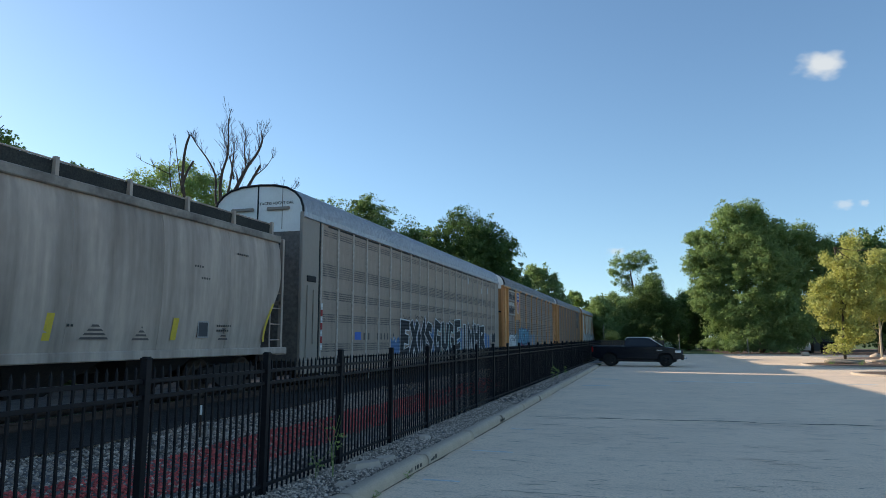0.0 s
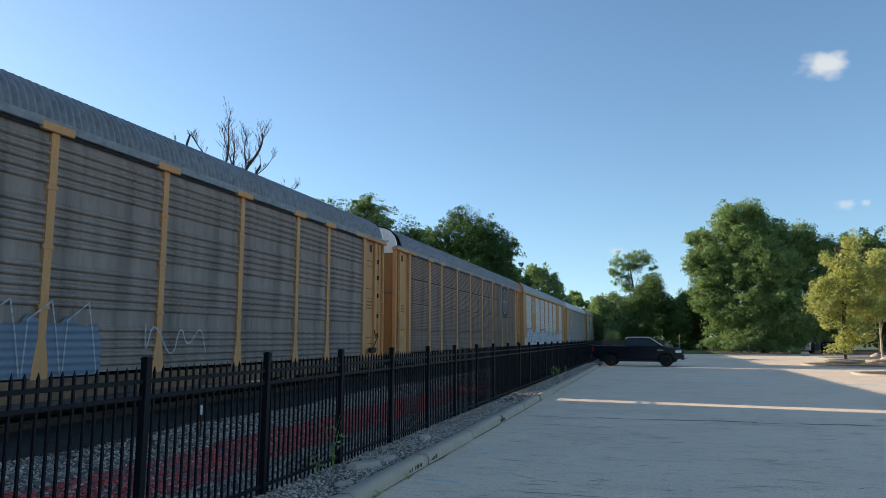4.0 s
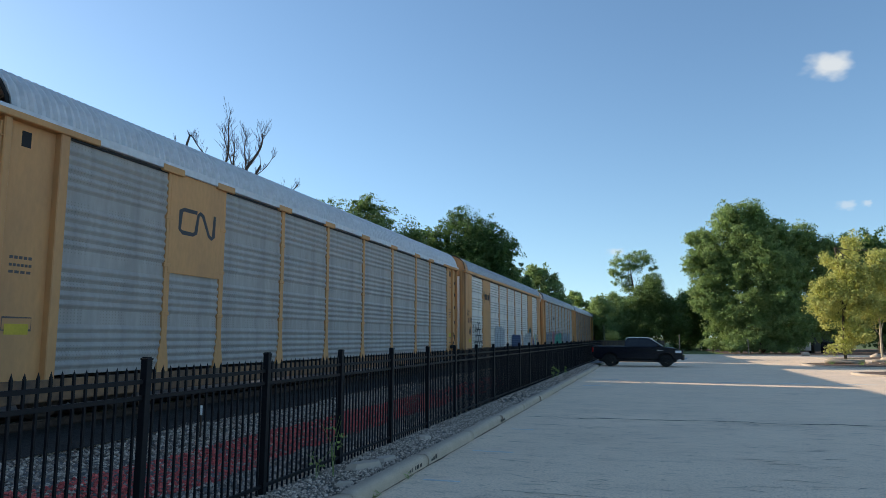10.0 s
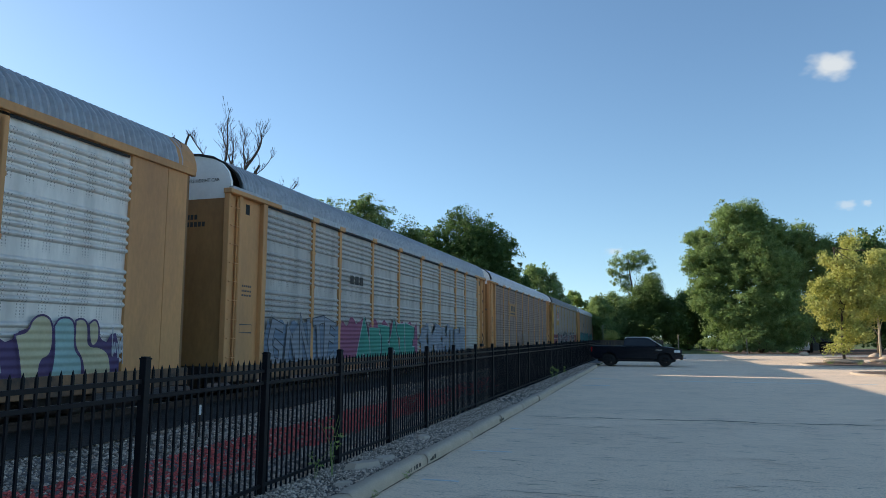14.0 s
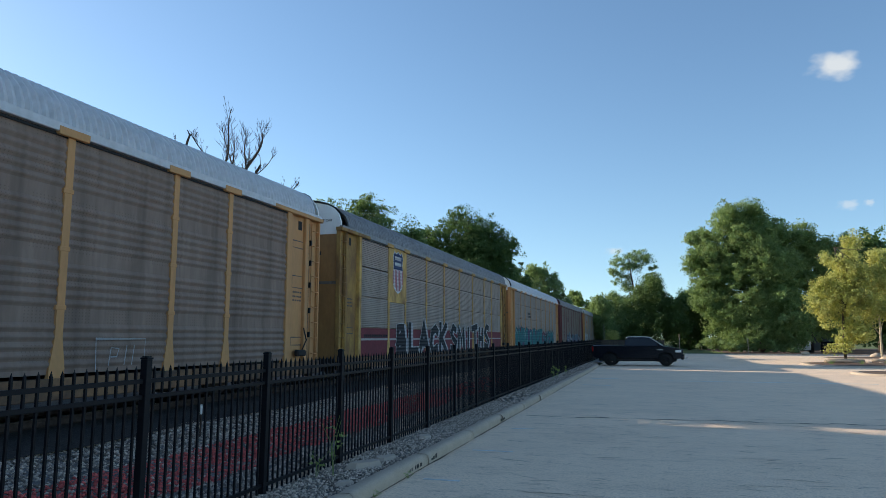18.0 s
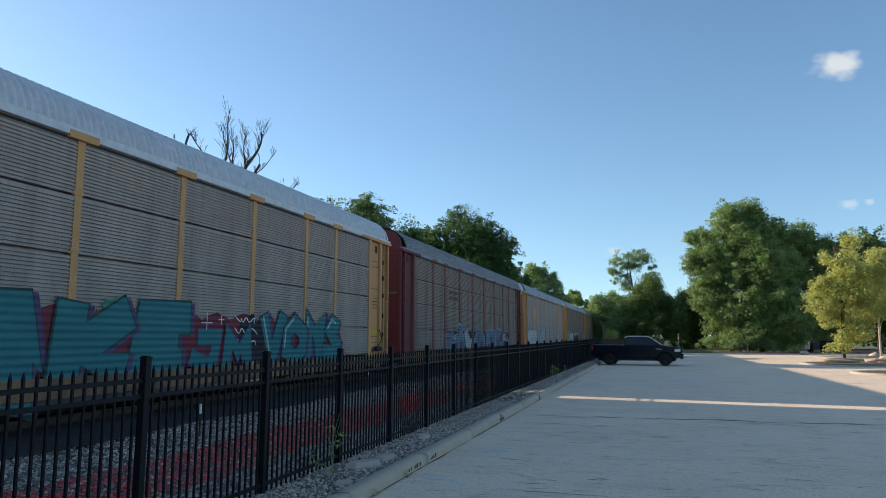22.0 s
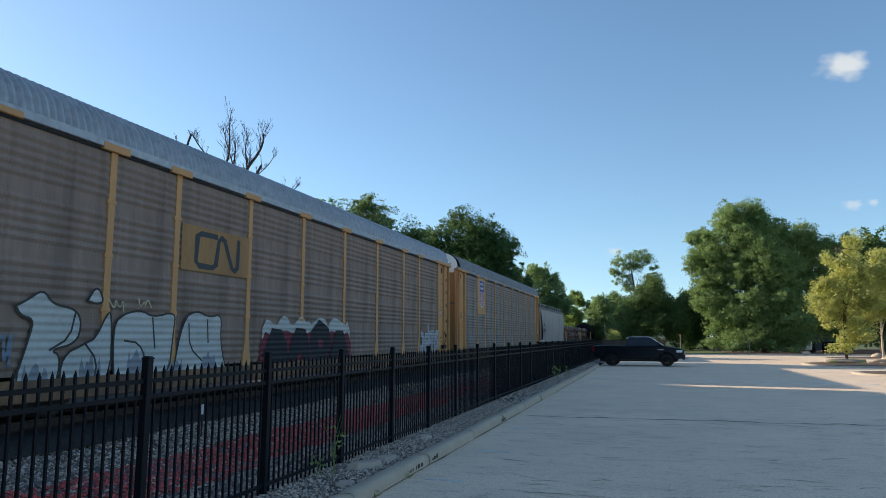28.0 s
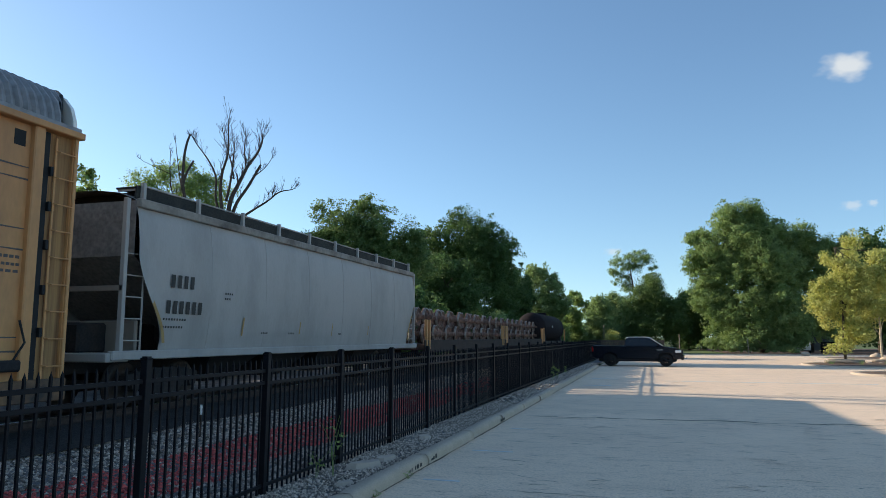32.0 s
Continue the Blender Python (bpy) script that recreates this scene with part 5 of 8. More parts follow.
POSTS = (4.4, 6.3, 9.1, 11.9, 14.75, 17.6, 20.45, 22.45)
ENDPOST = (1.58, 25.3)
spin_parts = []                                         # wheel sets, all turning alike

wheelset_mesh = Geo()
for s in (-1, 1):
    wheelset_mesh.lathe([(s * 0.66, 0.0), (s * 0.66, 0.2), (s * 0.69, 0.36), (s * 0.68, 0.47), (s * 0.70, 0.48), (s * 0.72, 0.46), (s * 0.81, 0.455), (s * 0.82, 0.38), (s * 0.78, 0.34), (s * 0.80, 0.16), (s * 0.86, 0.14), (s * 0.86, 0.0)], "x", 24)
wheelset_mesh.lathe([(-0.66, 0.09), (0.66, 0.09)], "x", 10)
WHEELSET = wheelset_mesh.mesh("wheelset", WHEELSTEEL, True)
g = Geo()
for s in (-1, 1):
    x = s * 1.0
    g.prism([(-1.15, 0.52), (-1.12, 0.66), (-0.5, 0.78), (0.5, 0.78), (1.12, 0.66), (1.15, 0.52), (0.95, 0.40), (0.72, 0.42), (0.42, 0.24), (-0.42, 0.24), (-0.72, 0.42), (-0.95, 0.40)], "x", x - 0.09, x + 0.09)
    for yy in (-0.9, 0.9):
        g.lathe([(x - s * 0.02, 0.13), (x + s * 0.14, 0.12), (x + s * 0.16, 0.0)], "x", 10, (0, yy, 0.46))
    for yy in (-0.18, 0.0, 0.18):
        g.lathe([(0.30, 0.075), (0.60, 0.075)], "z", 8, (x + s * 0.02, yy, 0))
g.box(-1.1, 1.1, -0.2, 0.2, 0.45, 0.72, 0.03)
BOGIE = g.mesh("bogie", DARKSTEEL)


def bogies(car, places):
    for y in places:
        b = part("bogie", BOGIE, None, car, "black cast-steel bogie frame", at=(0, y, 0))
        for k, dy in enumerate((-0.9, 0.9)):
            w = part("wheelset", WHEELSET, None, b, "worn steel wheels on an axle", at=(0, dy, 0.46))
            spin_parts.append((w, k))


def couplers(car, y0, y1, z=0.85):
    for y, s in ((y0, -1), (y1, 1)):
        g = Geo().box(-0.09, 0.09, min(y, y + s * 0.75), max(y, y + s * 0.75), z - 0.09, z + 0.09, 0.02)
        g.box(-0.16, 0.16, min(y + s * 0.6, y + s * 0.85), max(y + s * 0.6, y + s * 0.85), z - 0.15, z + 0.15, 0.04)
        part("coupler", g, DARKSTEEL, car)


def rack_roof_profile():
    h = [(1.50, EAVE + 0.06), (1.485, EAVE + 0.22), (1.40, EAVE + 0.46), (1.22, EAVE + 0.66), (0.95, EAVE + 0.81), (0.55, EAVE + 0.90), (0.0, EAVE + 0.93)]
    return h + [(-x, z) for x, z in h[-2::-1]]


ROOFPROF = rack_roof_profile()
_roofs, _panels, _posts = {}, {}, {}


def roof_cut(x, slanted):
    """How far the roof is cut back over the corners of the end doors."""
    return 0.42 * max(0.0, (abs(x) - 1.05) / 0.45) if slanted else 0.0


def rack_roof(mat, slanted=True, pitch=0.16, deep=0.055):
    key = (mat.name, slanted)
    if key not in _roofs:
        g, rows = Geo(), []
        n = int(BODY / pitch)
        for k in range(n * 4 + 1):
            y = -HALF + 0.06 + (BODY - 0.12) * k / (n * 4)
            d = (0.0, deep, deep, 0.0)[k % 4]
            rows.append([(x * (1 + d / 1.5), max(-HALF + 0.06 + roof_cut(x, slanted), min(HALF - 0.06 - roof_cut(x, slanted), y)), EAVE + (z - EAVE) * (1 + d)) for x, z in ROOFPROF])
        g.sheet(rows)
        _roofs[key] = g.mesh("roof", mat)
    return _roofs[key]


def rack_panel(width, style, mat, z0=SILL + 0.06, z1=EAVE - 0.10):
    """A side sheet pressed into level ribs; its outer crest lies at x = 0."""
    key = (round(width, 2), style, mat.name, z0, z1)
    if key not in _panels:
        prof, z = [], z0
        if style in ("ribbed", "shallow"):               # ribs in groups, with plain bands between
            deep = 0.058 if style == "ribbed" else 0.036
            crests = [t - 0.155 * k for t in (1.66, 2.69, 3.72, 4.74) for k in (4, 3, 2, 1, 0) if z0 + 0.06 < t - 0.155 * k < z1 - 0.06]
            prof.append((-deep, z0))
            for c in crests if style == "shallow" else ():   # soft worn waves
                prof += [(-deep, c - 0.074), (-0.62 * deep, c - 0.046), (-0.18 * deep, c - 0.022), (0.0, c), (-0.18 * deep, c + 0.022), (-0.62 * deep, c + 0.046), (-deep, c + 0.074)]
            for c in crests if style == "ribbed" else ():
                prof += [(-deep, c - 0.062), (-0.2 * deep, c - 0.036), (0.0, c - 0.012), (-0.1 * deep, c + 0.016), (-deep, c + 0.050)]
            prof.append((-deep, z1))
        elif style == "banded":                          # fine ribs in four sheets, one above the other, with open slots
            cuts = [z0 + (z1 - z0) * f for f in (0.0, 0.225, 0.49, 0.745, 1.0)]
            for a, b in zip(cuts, cuts[1:]):
                z = a + 0.05
                prof += [(-0.16, a), (-0.16, z), (-0.004, z + 0.001)]
                while z < b - 0.075:
                    prof += [(-0.003, z + 0.026), (-0.034, z + 0.034), (-0.034, z + 0.054), (-0.003, z + 0.063)]
                    z += 0.066
                prof += [(-0.004, b - 0.002), (-0.16, b - 0.001)]
        else:                                            # plain
            prof = [(-0.01, z0), (-0.01, z1)]
        ny = max(2, int(width / 1.2) + 1)
        g = Geo()
        g.sheet([[(x, -width / 2 + width * j / ny, zz) for x, zz in prof] for j in range(ny + 1)])
        _panels[key] = g.mesh("side_panel", mat)
    return _panels[key]


def rack_post(mat, flare=True, bracket=True, w=0.15, z0=SILL - 0.05):
    key = (mat.name, flare, bracket, w, z0)
    if key not in _posts:
        g = Geo()
        top = EAVE - 0.08
        if flare:
            pts = [(-0.17, z0), (-0.16, z0 + 0.22), (-w / 2, z0 + 0.72), (-w / 2, top), (w / 2, top), (w / 2, z0 + 0.72), (0.16, z0 + 0.22), (0.17, z0)]
        else:
            pts = [(-w / 2, z0), (-w / 2, top), (w / 2, top), (w / 2, z0)]
        g.prism(pts, "x", -0.06, 0.02 if w < 0.12 else 0.008 if flare or bracket else 0.004)
        if bracket:
            h = 0.34 if flare else 0.2
            g.box(-0.03, 0.078, -h, h, top - 0.07, top + 0.075, 0.01)
        for z in (2.0, 3.0, 4.0):
            g.box(-0.05, 0.016 if flare or bracket else 0.0, -w / 2 - 0.03, w / 2 + 0.03, z - 0.04, z + 0.04, 0.006)
        _posts[key] = g.mesh("post", mat)
    return _posts[key]


def strokes(lines, width, x, round_off=0, swell=0.0):
    """Brush strokes in the plane of the side, each one ribbon: polylines of (y, z)."""
    g = Geo()
    for i, line in enumerate(lines):
        line = smoothed(line, round_off) if round_off else line
        rows, n = [], len(line)
        for k, (y, z) in enumerate(line):
            a, b = Vector(line[max(0, k - 1)]), Vector(line[min(n - 1, k + 1)])
            d = (b - a).normalized() if (b - a).length > 1e-6 else Vector((1, 0))
            m = Vector((-d.y, d.x))
            if 0 < k < n - 1 and not round_off:
                e = (Vector(line[k]) - a).normalized()
                m = m / max(0.45, m.dot(Vector((-e.y, e.x))))
            e = d * (width * 0.35 if k == n - 1 else -width * 0.35 if k == 0 else 0)
            w = width / 2 * (1 + swell * math.sin(k * 1.3 + i))
            xx = x + i * 0.0004 + 0.0022 * k / n
            rows.append([(xx, y + e.x - m.x * w, z + e.y - m.y * w), (xx, y + e.x + m.x * w, z + e.y + m.y * w)])
        g.sheet(rows)
    return g


GLYPHS = {                                              # letters as brush strokes in a unit square
    "A": [[(0, 0), (0.45, 1), (0.95, 0)], [(0.2, 0.32), (0.75, 0.32)]], "B": [[(0.1, 0), (0.1, 1), (0.7, 0.95), (0.75, 0.6), (0.2, 0.5), (0.85, 0.42), (0.85, 0.05), (0.1, 0)]],
    "C": [[(0.95, 0.8), (0.6, 1), (0.15, 0.85), (0.05, 0.3), (0.35, 0), (0.9, 0.1)]], "D": [[(0.1, 0), (0.1, 1), (0.65, 0.95), (0.95, 0.5), (0.7, 0.05), (0.1, 0)]],
    "E": [[(0.95, 0.95), (0.1, 1), (0.05, 0), (0.95, 0.05)], [(0.1, 0.5), (0.75, 0.52)]], "G": [[(0.9, 0.9), (0.3, 1), (0.03, 0.5), (0.25, 0.02), (0.9, 0.0), (0.92, 0.45), (0.5, 0.45)]],
    "H": [[(0.1, 0), (0.12, 1)], [(0.85, 0), (0.9, 1)], [(0.1, 0.5), (0.88, 0.5)]], "I": [[(0.5, 0), (0.5, 1)]], "J": [[(0.2, 1), (0.85, 0.95), (0.75, 0.2), (0.4, 0), (0.05, 0.25)]],
    "K": [[(0.1, 0), (0.1, 1)], [(0.95, 1), (0.2, 0.5), (0.95, 0)]], "L": [[(0.15, 1), (0.1, 0), (0.95, 0.05)]], "M": [[(0.02, 0), (0.12, 1), (0.5, 0.35), (0.85, 1), (0.98, 0)]],
    "N": [[(0.05, 0), (0.1, 1), (0.85, 0), (0.92, 1)]], "O": [[(0.5, 1), (0.08, 0.7), (0.1, 0.2), (0.5, 0), (0.92, 0.25), (0.9, 0.75), (0.5, 1)]], "P": [[(0.1, 0), (0.1, 1), (0.8, 0.95), (0.9, 0.6), (0.2, 0.42)]],
    "R": [[(0.08, 0), (0.1, 1), (0.8, 0.92), (0.8, 0.58), (0.2, 0.48), (0.95, 0)]], "S": [[(0.9, 0.88), (0.4, 1), (0.1, 0.75), (0.45, 0.5), (0.9, 0.3), (0.6, 0.0), (0.05, 0.1)]],
    "T": [[(0.0, 0.97), (1.0, 1)], [(0.5, 1), (0.48, 0)]], "U": [[(0.08, 1), (0.1, 0.2), (0.5, 0), (0.88, 0.2), (0.92, 1)]], "V": [[(0.0, 1), (0.5, 0), (1, 1)]], "X": [[(0.0, 0), (0.95, 1)], [(0.05, 1), (1.0, 0)]],
    "Y": [[(0.0, 1), (0.5, 0.5)], [(1.0, 1), (0.4, 0)]], "Z": [[(0.05, 0.95), (0.95, 1), (0.05, 0), (1, 0.05)]], "Q": [[(0.05, 0.0), (0.05, 0.7), (0.3, 1), (0.7, 1), (0.95, 0.7), (0.95, 0.0)]],
    "r": [[(0.1, 0), (0.12, 0.9), (0.5, 1), (0.9, 0.85)]], "u": [[(0.1, 1), (0.1, 0.2), (0.5, 0), (0.9, 0.2), (0.9, 1), (0.92, 0)]], "m": [[(0.05, 0), (0.05, 1), (0.5, 0.9), (0.5, 0.1), (0.52, 1), (0.95, 0.9), (0.98, 0)]],
    "o": [[(0.5, 1), (0.08, 0.6), (0.5, 0), (0.92, 0.5), (0.5, 1)]]}
SPRAY = WALL + 0.016


def letters(car, text, s0, s1, z0, z1, fill, edge=None, fat=0.3, rim=0.05, shade=None, haze=None, seed=1, lean=0.0, wob=0.04, soft=0, label="", x=SPRAY, slide=(0.13, -0.03), spark=None, rise=0.08):
    """Sprayed letters: a haze, a slipped shade, an outline and the fill, one over the other; neighbours overlap."""
    r = random.Random(seed)
    w, h = (s1 - s0) / len(text), z1 - z0 - fat * 0.8
    for i, ch in enumerate(text):
        if ch == " ":
            continue
        coats = [Geo() for _ in range(5)]
        up, k, turn = r.uniform(-rise, rise), r.uniform(0.9, 1.06), r.uniform(-0.06, 0.06)
        xx = x + 0.016 * (i % 2)
        for line in GLYPHS[ch]:
            pts = [(s0 - HALF + w * (i + 0.12 + 0.76 * a) + (lean + turn) * b * h + r.gauss(0, wob) * w, z0 + fat * 0.4 + h * (b * k + up) + r.gauss(0, wob) * h) for a, b in line]
            for coat, mat, brush in ((0, haze, (pts, fat + 0.55, x - 0.009, 1)), (1, shade, ([(a + slide[0], b + slide[1]) for a, b in pts], fat + rim, xx, soft)), (2, edge, (pts, fat + 2 * rim, xx + 0.004, soft)),
                                     (3, fill, (pts, fat, xx + 0.008, soft)), (4, spark, ([(a - fat * 0.22, b + fat * 0.2) for a, b in pts[:max(2, len(pts) // 2)]], fat * 0.16, xx + 0.012, soft))):
                if mat:
                    q = strokes([brush[0]], *brush[1:])
                    coats[coat].add(q.v, q.f)
        body = part("graffiti", coats[3], fill, car, label or "sprayed letters with painted edges")
        for name, coat, mat in (("spray_cloud", coats[0], haze), ("graffiti_shade", coats[1], shade), ("graffiti_outline", coats[2], edge), ("graffiti_highlight", coats[4], spark)):
            if mat:
                part(name, coat, mat, body)


def splash(car, seed, s0, s1, z0, z1, mat, label, name="spray_patch", x=SPRAY - 0.008, bumps=6, rough=0.3):
    """A patch of sprayed colour with an uneven top edge."""
    r, n = random.Random(seed), bumps * 6
    tops = [z1 - (z1 - z0) * rough * (0.5 - 0.5 * math.cos(k * 2.0 * math.pi * bumps / n + r.uniform(-0.7, 0.7))) * r.uniform(0.4, 1) - (0.5 * (z1 - z0) if k in (0, n) else 0) for k in range(n + 1)]
    ys = [s0 - HALF + (s1 - s0) * k / n for k in range(n + 1)]
    return part(name, Geo().sheet([[(x, y, z0) for y in ys], [(x + 0.001, y, z) for y, z in zip(ys, tops)]]), mat, car, label)


def piece(car, outline, fill, edge, label, rim=0.05, x=SPRAY, folds=(), soft=1):
    """One sprayed letter as a filled outline (along, height) with painted edges and a few inner lines."""
    line = [(a - HALF, b) for a, b in outline]
    line = smoothed(line + line[:1], soft)
    body = part("graffiti", Geo().prism(line[:-1], "x", x, x + 0.003), fill, car, label)
    part("graffiti_outline", strokes([line] + [[(a - HALF, b) for a, b in f] for f in folds], rim, x + 0.005, 1), edge, body)
    return body


def scrawl(car, seed, s0, s1, z0, z1, mat, count=6, width=0.03, x=SPRAY, label="thin sprayed scrawl"):
    """Loose handwriting that cannot be read, as bare lines."""
    r, line = random.Random(seed), []
    for k in range(count * 2):
        line.append((s0 - HALF + (s1 - s0) * (k + r.uniform(-0.8, 0.9)) / (count * 2), z0 + (z1 - z0) * ((0.05 if k % 2 else 0.8) + r.uniform(-0.1, 0.2))))
    return part("scrawl", strokes([line], width, x, 2), mat, car, label)


def bars(parent, name, mat, place, x, s0, s1, z, h, cells):
    """Unreadable lines of writing as plain bars."""
    g = Geo()
    w = (s1 - s0) / cells
    for k in range(cells):
        g.box(x, x + 0.003, s0 + k * w, s0 + (k + 0.72) * w, z, z + h)
    return tagged(part(name, g, mat, parent), kind="stuff")


def shield(car, s, zc, w=1.14, h=1.68, faded=False):
    """Blue, white and red emblem on its panel."""
    y = s - HALF
    out = [(-0.38, 0.50), (-0.2, 0.44), (0, 0.5), (0.2, 0.44), (0.38, 0.50), (0.5, 0.36), (0.44, 0.18), (0.5, 0.0), (0.5, -0.22), (0.40, -0.38), (0.2, -0.45), (0, -0.5), (-0.2, -0.45), (-0.40, -0.38), (-0.5, -0.22), (-0.5, 0.0), (-0.44, 0.18), (-0.5, 0.36)]
    x = WALL + 0.014
    em = part("shield_emblem", Geo().prism([(y + a * w, zc + b * h) for a, b in out], "x", x, x + 0.004), P_WHITE, car, "blue field over red and white stripes")
    top = [(a * 0.94, b * 0.965) for a, b in out if b >= 0.0]
    top = [(-0.465, 0.06)] + [p for p in top[:7]] + [(0.465, 0.06)] + top[7:]
    blue = [(-0.36, 0.475), (-0.2, 0.42), (0, 0.475), (0.2, 0.42), (0.36, 0.475), (0.465, 0.355), (0.41, 0.18), (0.46, 0.07), (-0.46, 0.07), (-0.41, 0.18), (-0.465, 0.355)]
    part("blue_field", Geo().prism([(y + a * w, zc + b * h) for a, b in blue], "x", x + 0.005, x + 0.008), P_NAVY if faded else P_SHIELDBLUE, em)
    g = Geo()
    for k in range(7):
        a0 = -0.46 + k * 0.92 / 6.5
        lowz = -0.25 - 0.20 * (1 - abs((k - 3) / 3.2) ** 2)
        g.box(x + 0.005, x + 0.008, y + a0 * w, y + (a0 + 0.072) * w, zc + lowz * h, zc + 0.06 * h)
    part("red_stripes", g, P_SHIELDRED, em)
    g = Geo()
    for zz in (0.29, 0.15):
        for k in range(6):
            g.box(x + 0.009, x + 0.011, y + (-0.32 + k * 0.108) * w, y + (-0.32 + k * 0.108 + 0.075) * w, zc + zz * h, zc + (zz + 0.085) * h)
    tagged(part("pale_bars", g, P_WHITE, em), kind="stuff")


def noodle(car, s, z, w, h, mat, x):
    """A bent ribbon emblem."""
    y = s - HALF
    t = h * 0.17
    def p(a, b):
        return (y + a * w, z + b * h)
    lines = [[p(0.46, 1), p(0.10, 1), p(0.02, 0.9), p(0.0, 0.12), p(0.08, 0), p(0.38, 0), p(0.46, 0.1), p(0.52, 0.9), p(0.58, 1.0), p(0.66, 0.92), p(0.86, 0.08), p(0.94, 0.0), p(1.0, 0.1), p(1.02, 1.0)]]
    part("ribbon_emblem", strokes(lines, t, x), mat, car)


def ladder(parent, mat, s0, s1, z0, z1, x, n=9):
    """Steps across a shallow recess."""
    g = Geo()
    for s in (s0, s1):
        g.box(x - 0.06, x - 0.03, s - 0.02 - HALF, s + 0.02 - HALF, z0, z1, 0.004)
    lad = part("ladder", g, mat, parent)
    key = ("rung", round(s1 - s0, 3), mat.name)
    if key not in _posts:
        w = s1 - s0
        _posts[key] = Geo().tube([(-0.04, 0, 0), (0.03, 0.02, -0.02), (0.03, w - 0.02, -0.02), (-0.04, w, 0)], 0.013, 5).mesh("rung", mat)
    for k in range(n):
        part("rung", _posts[key], None, lad, at=(x, s0 - HALF, z0 + (z1 - z0) * (k + 0.5) / n))


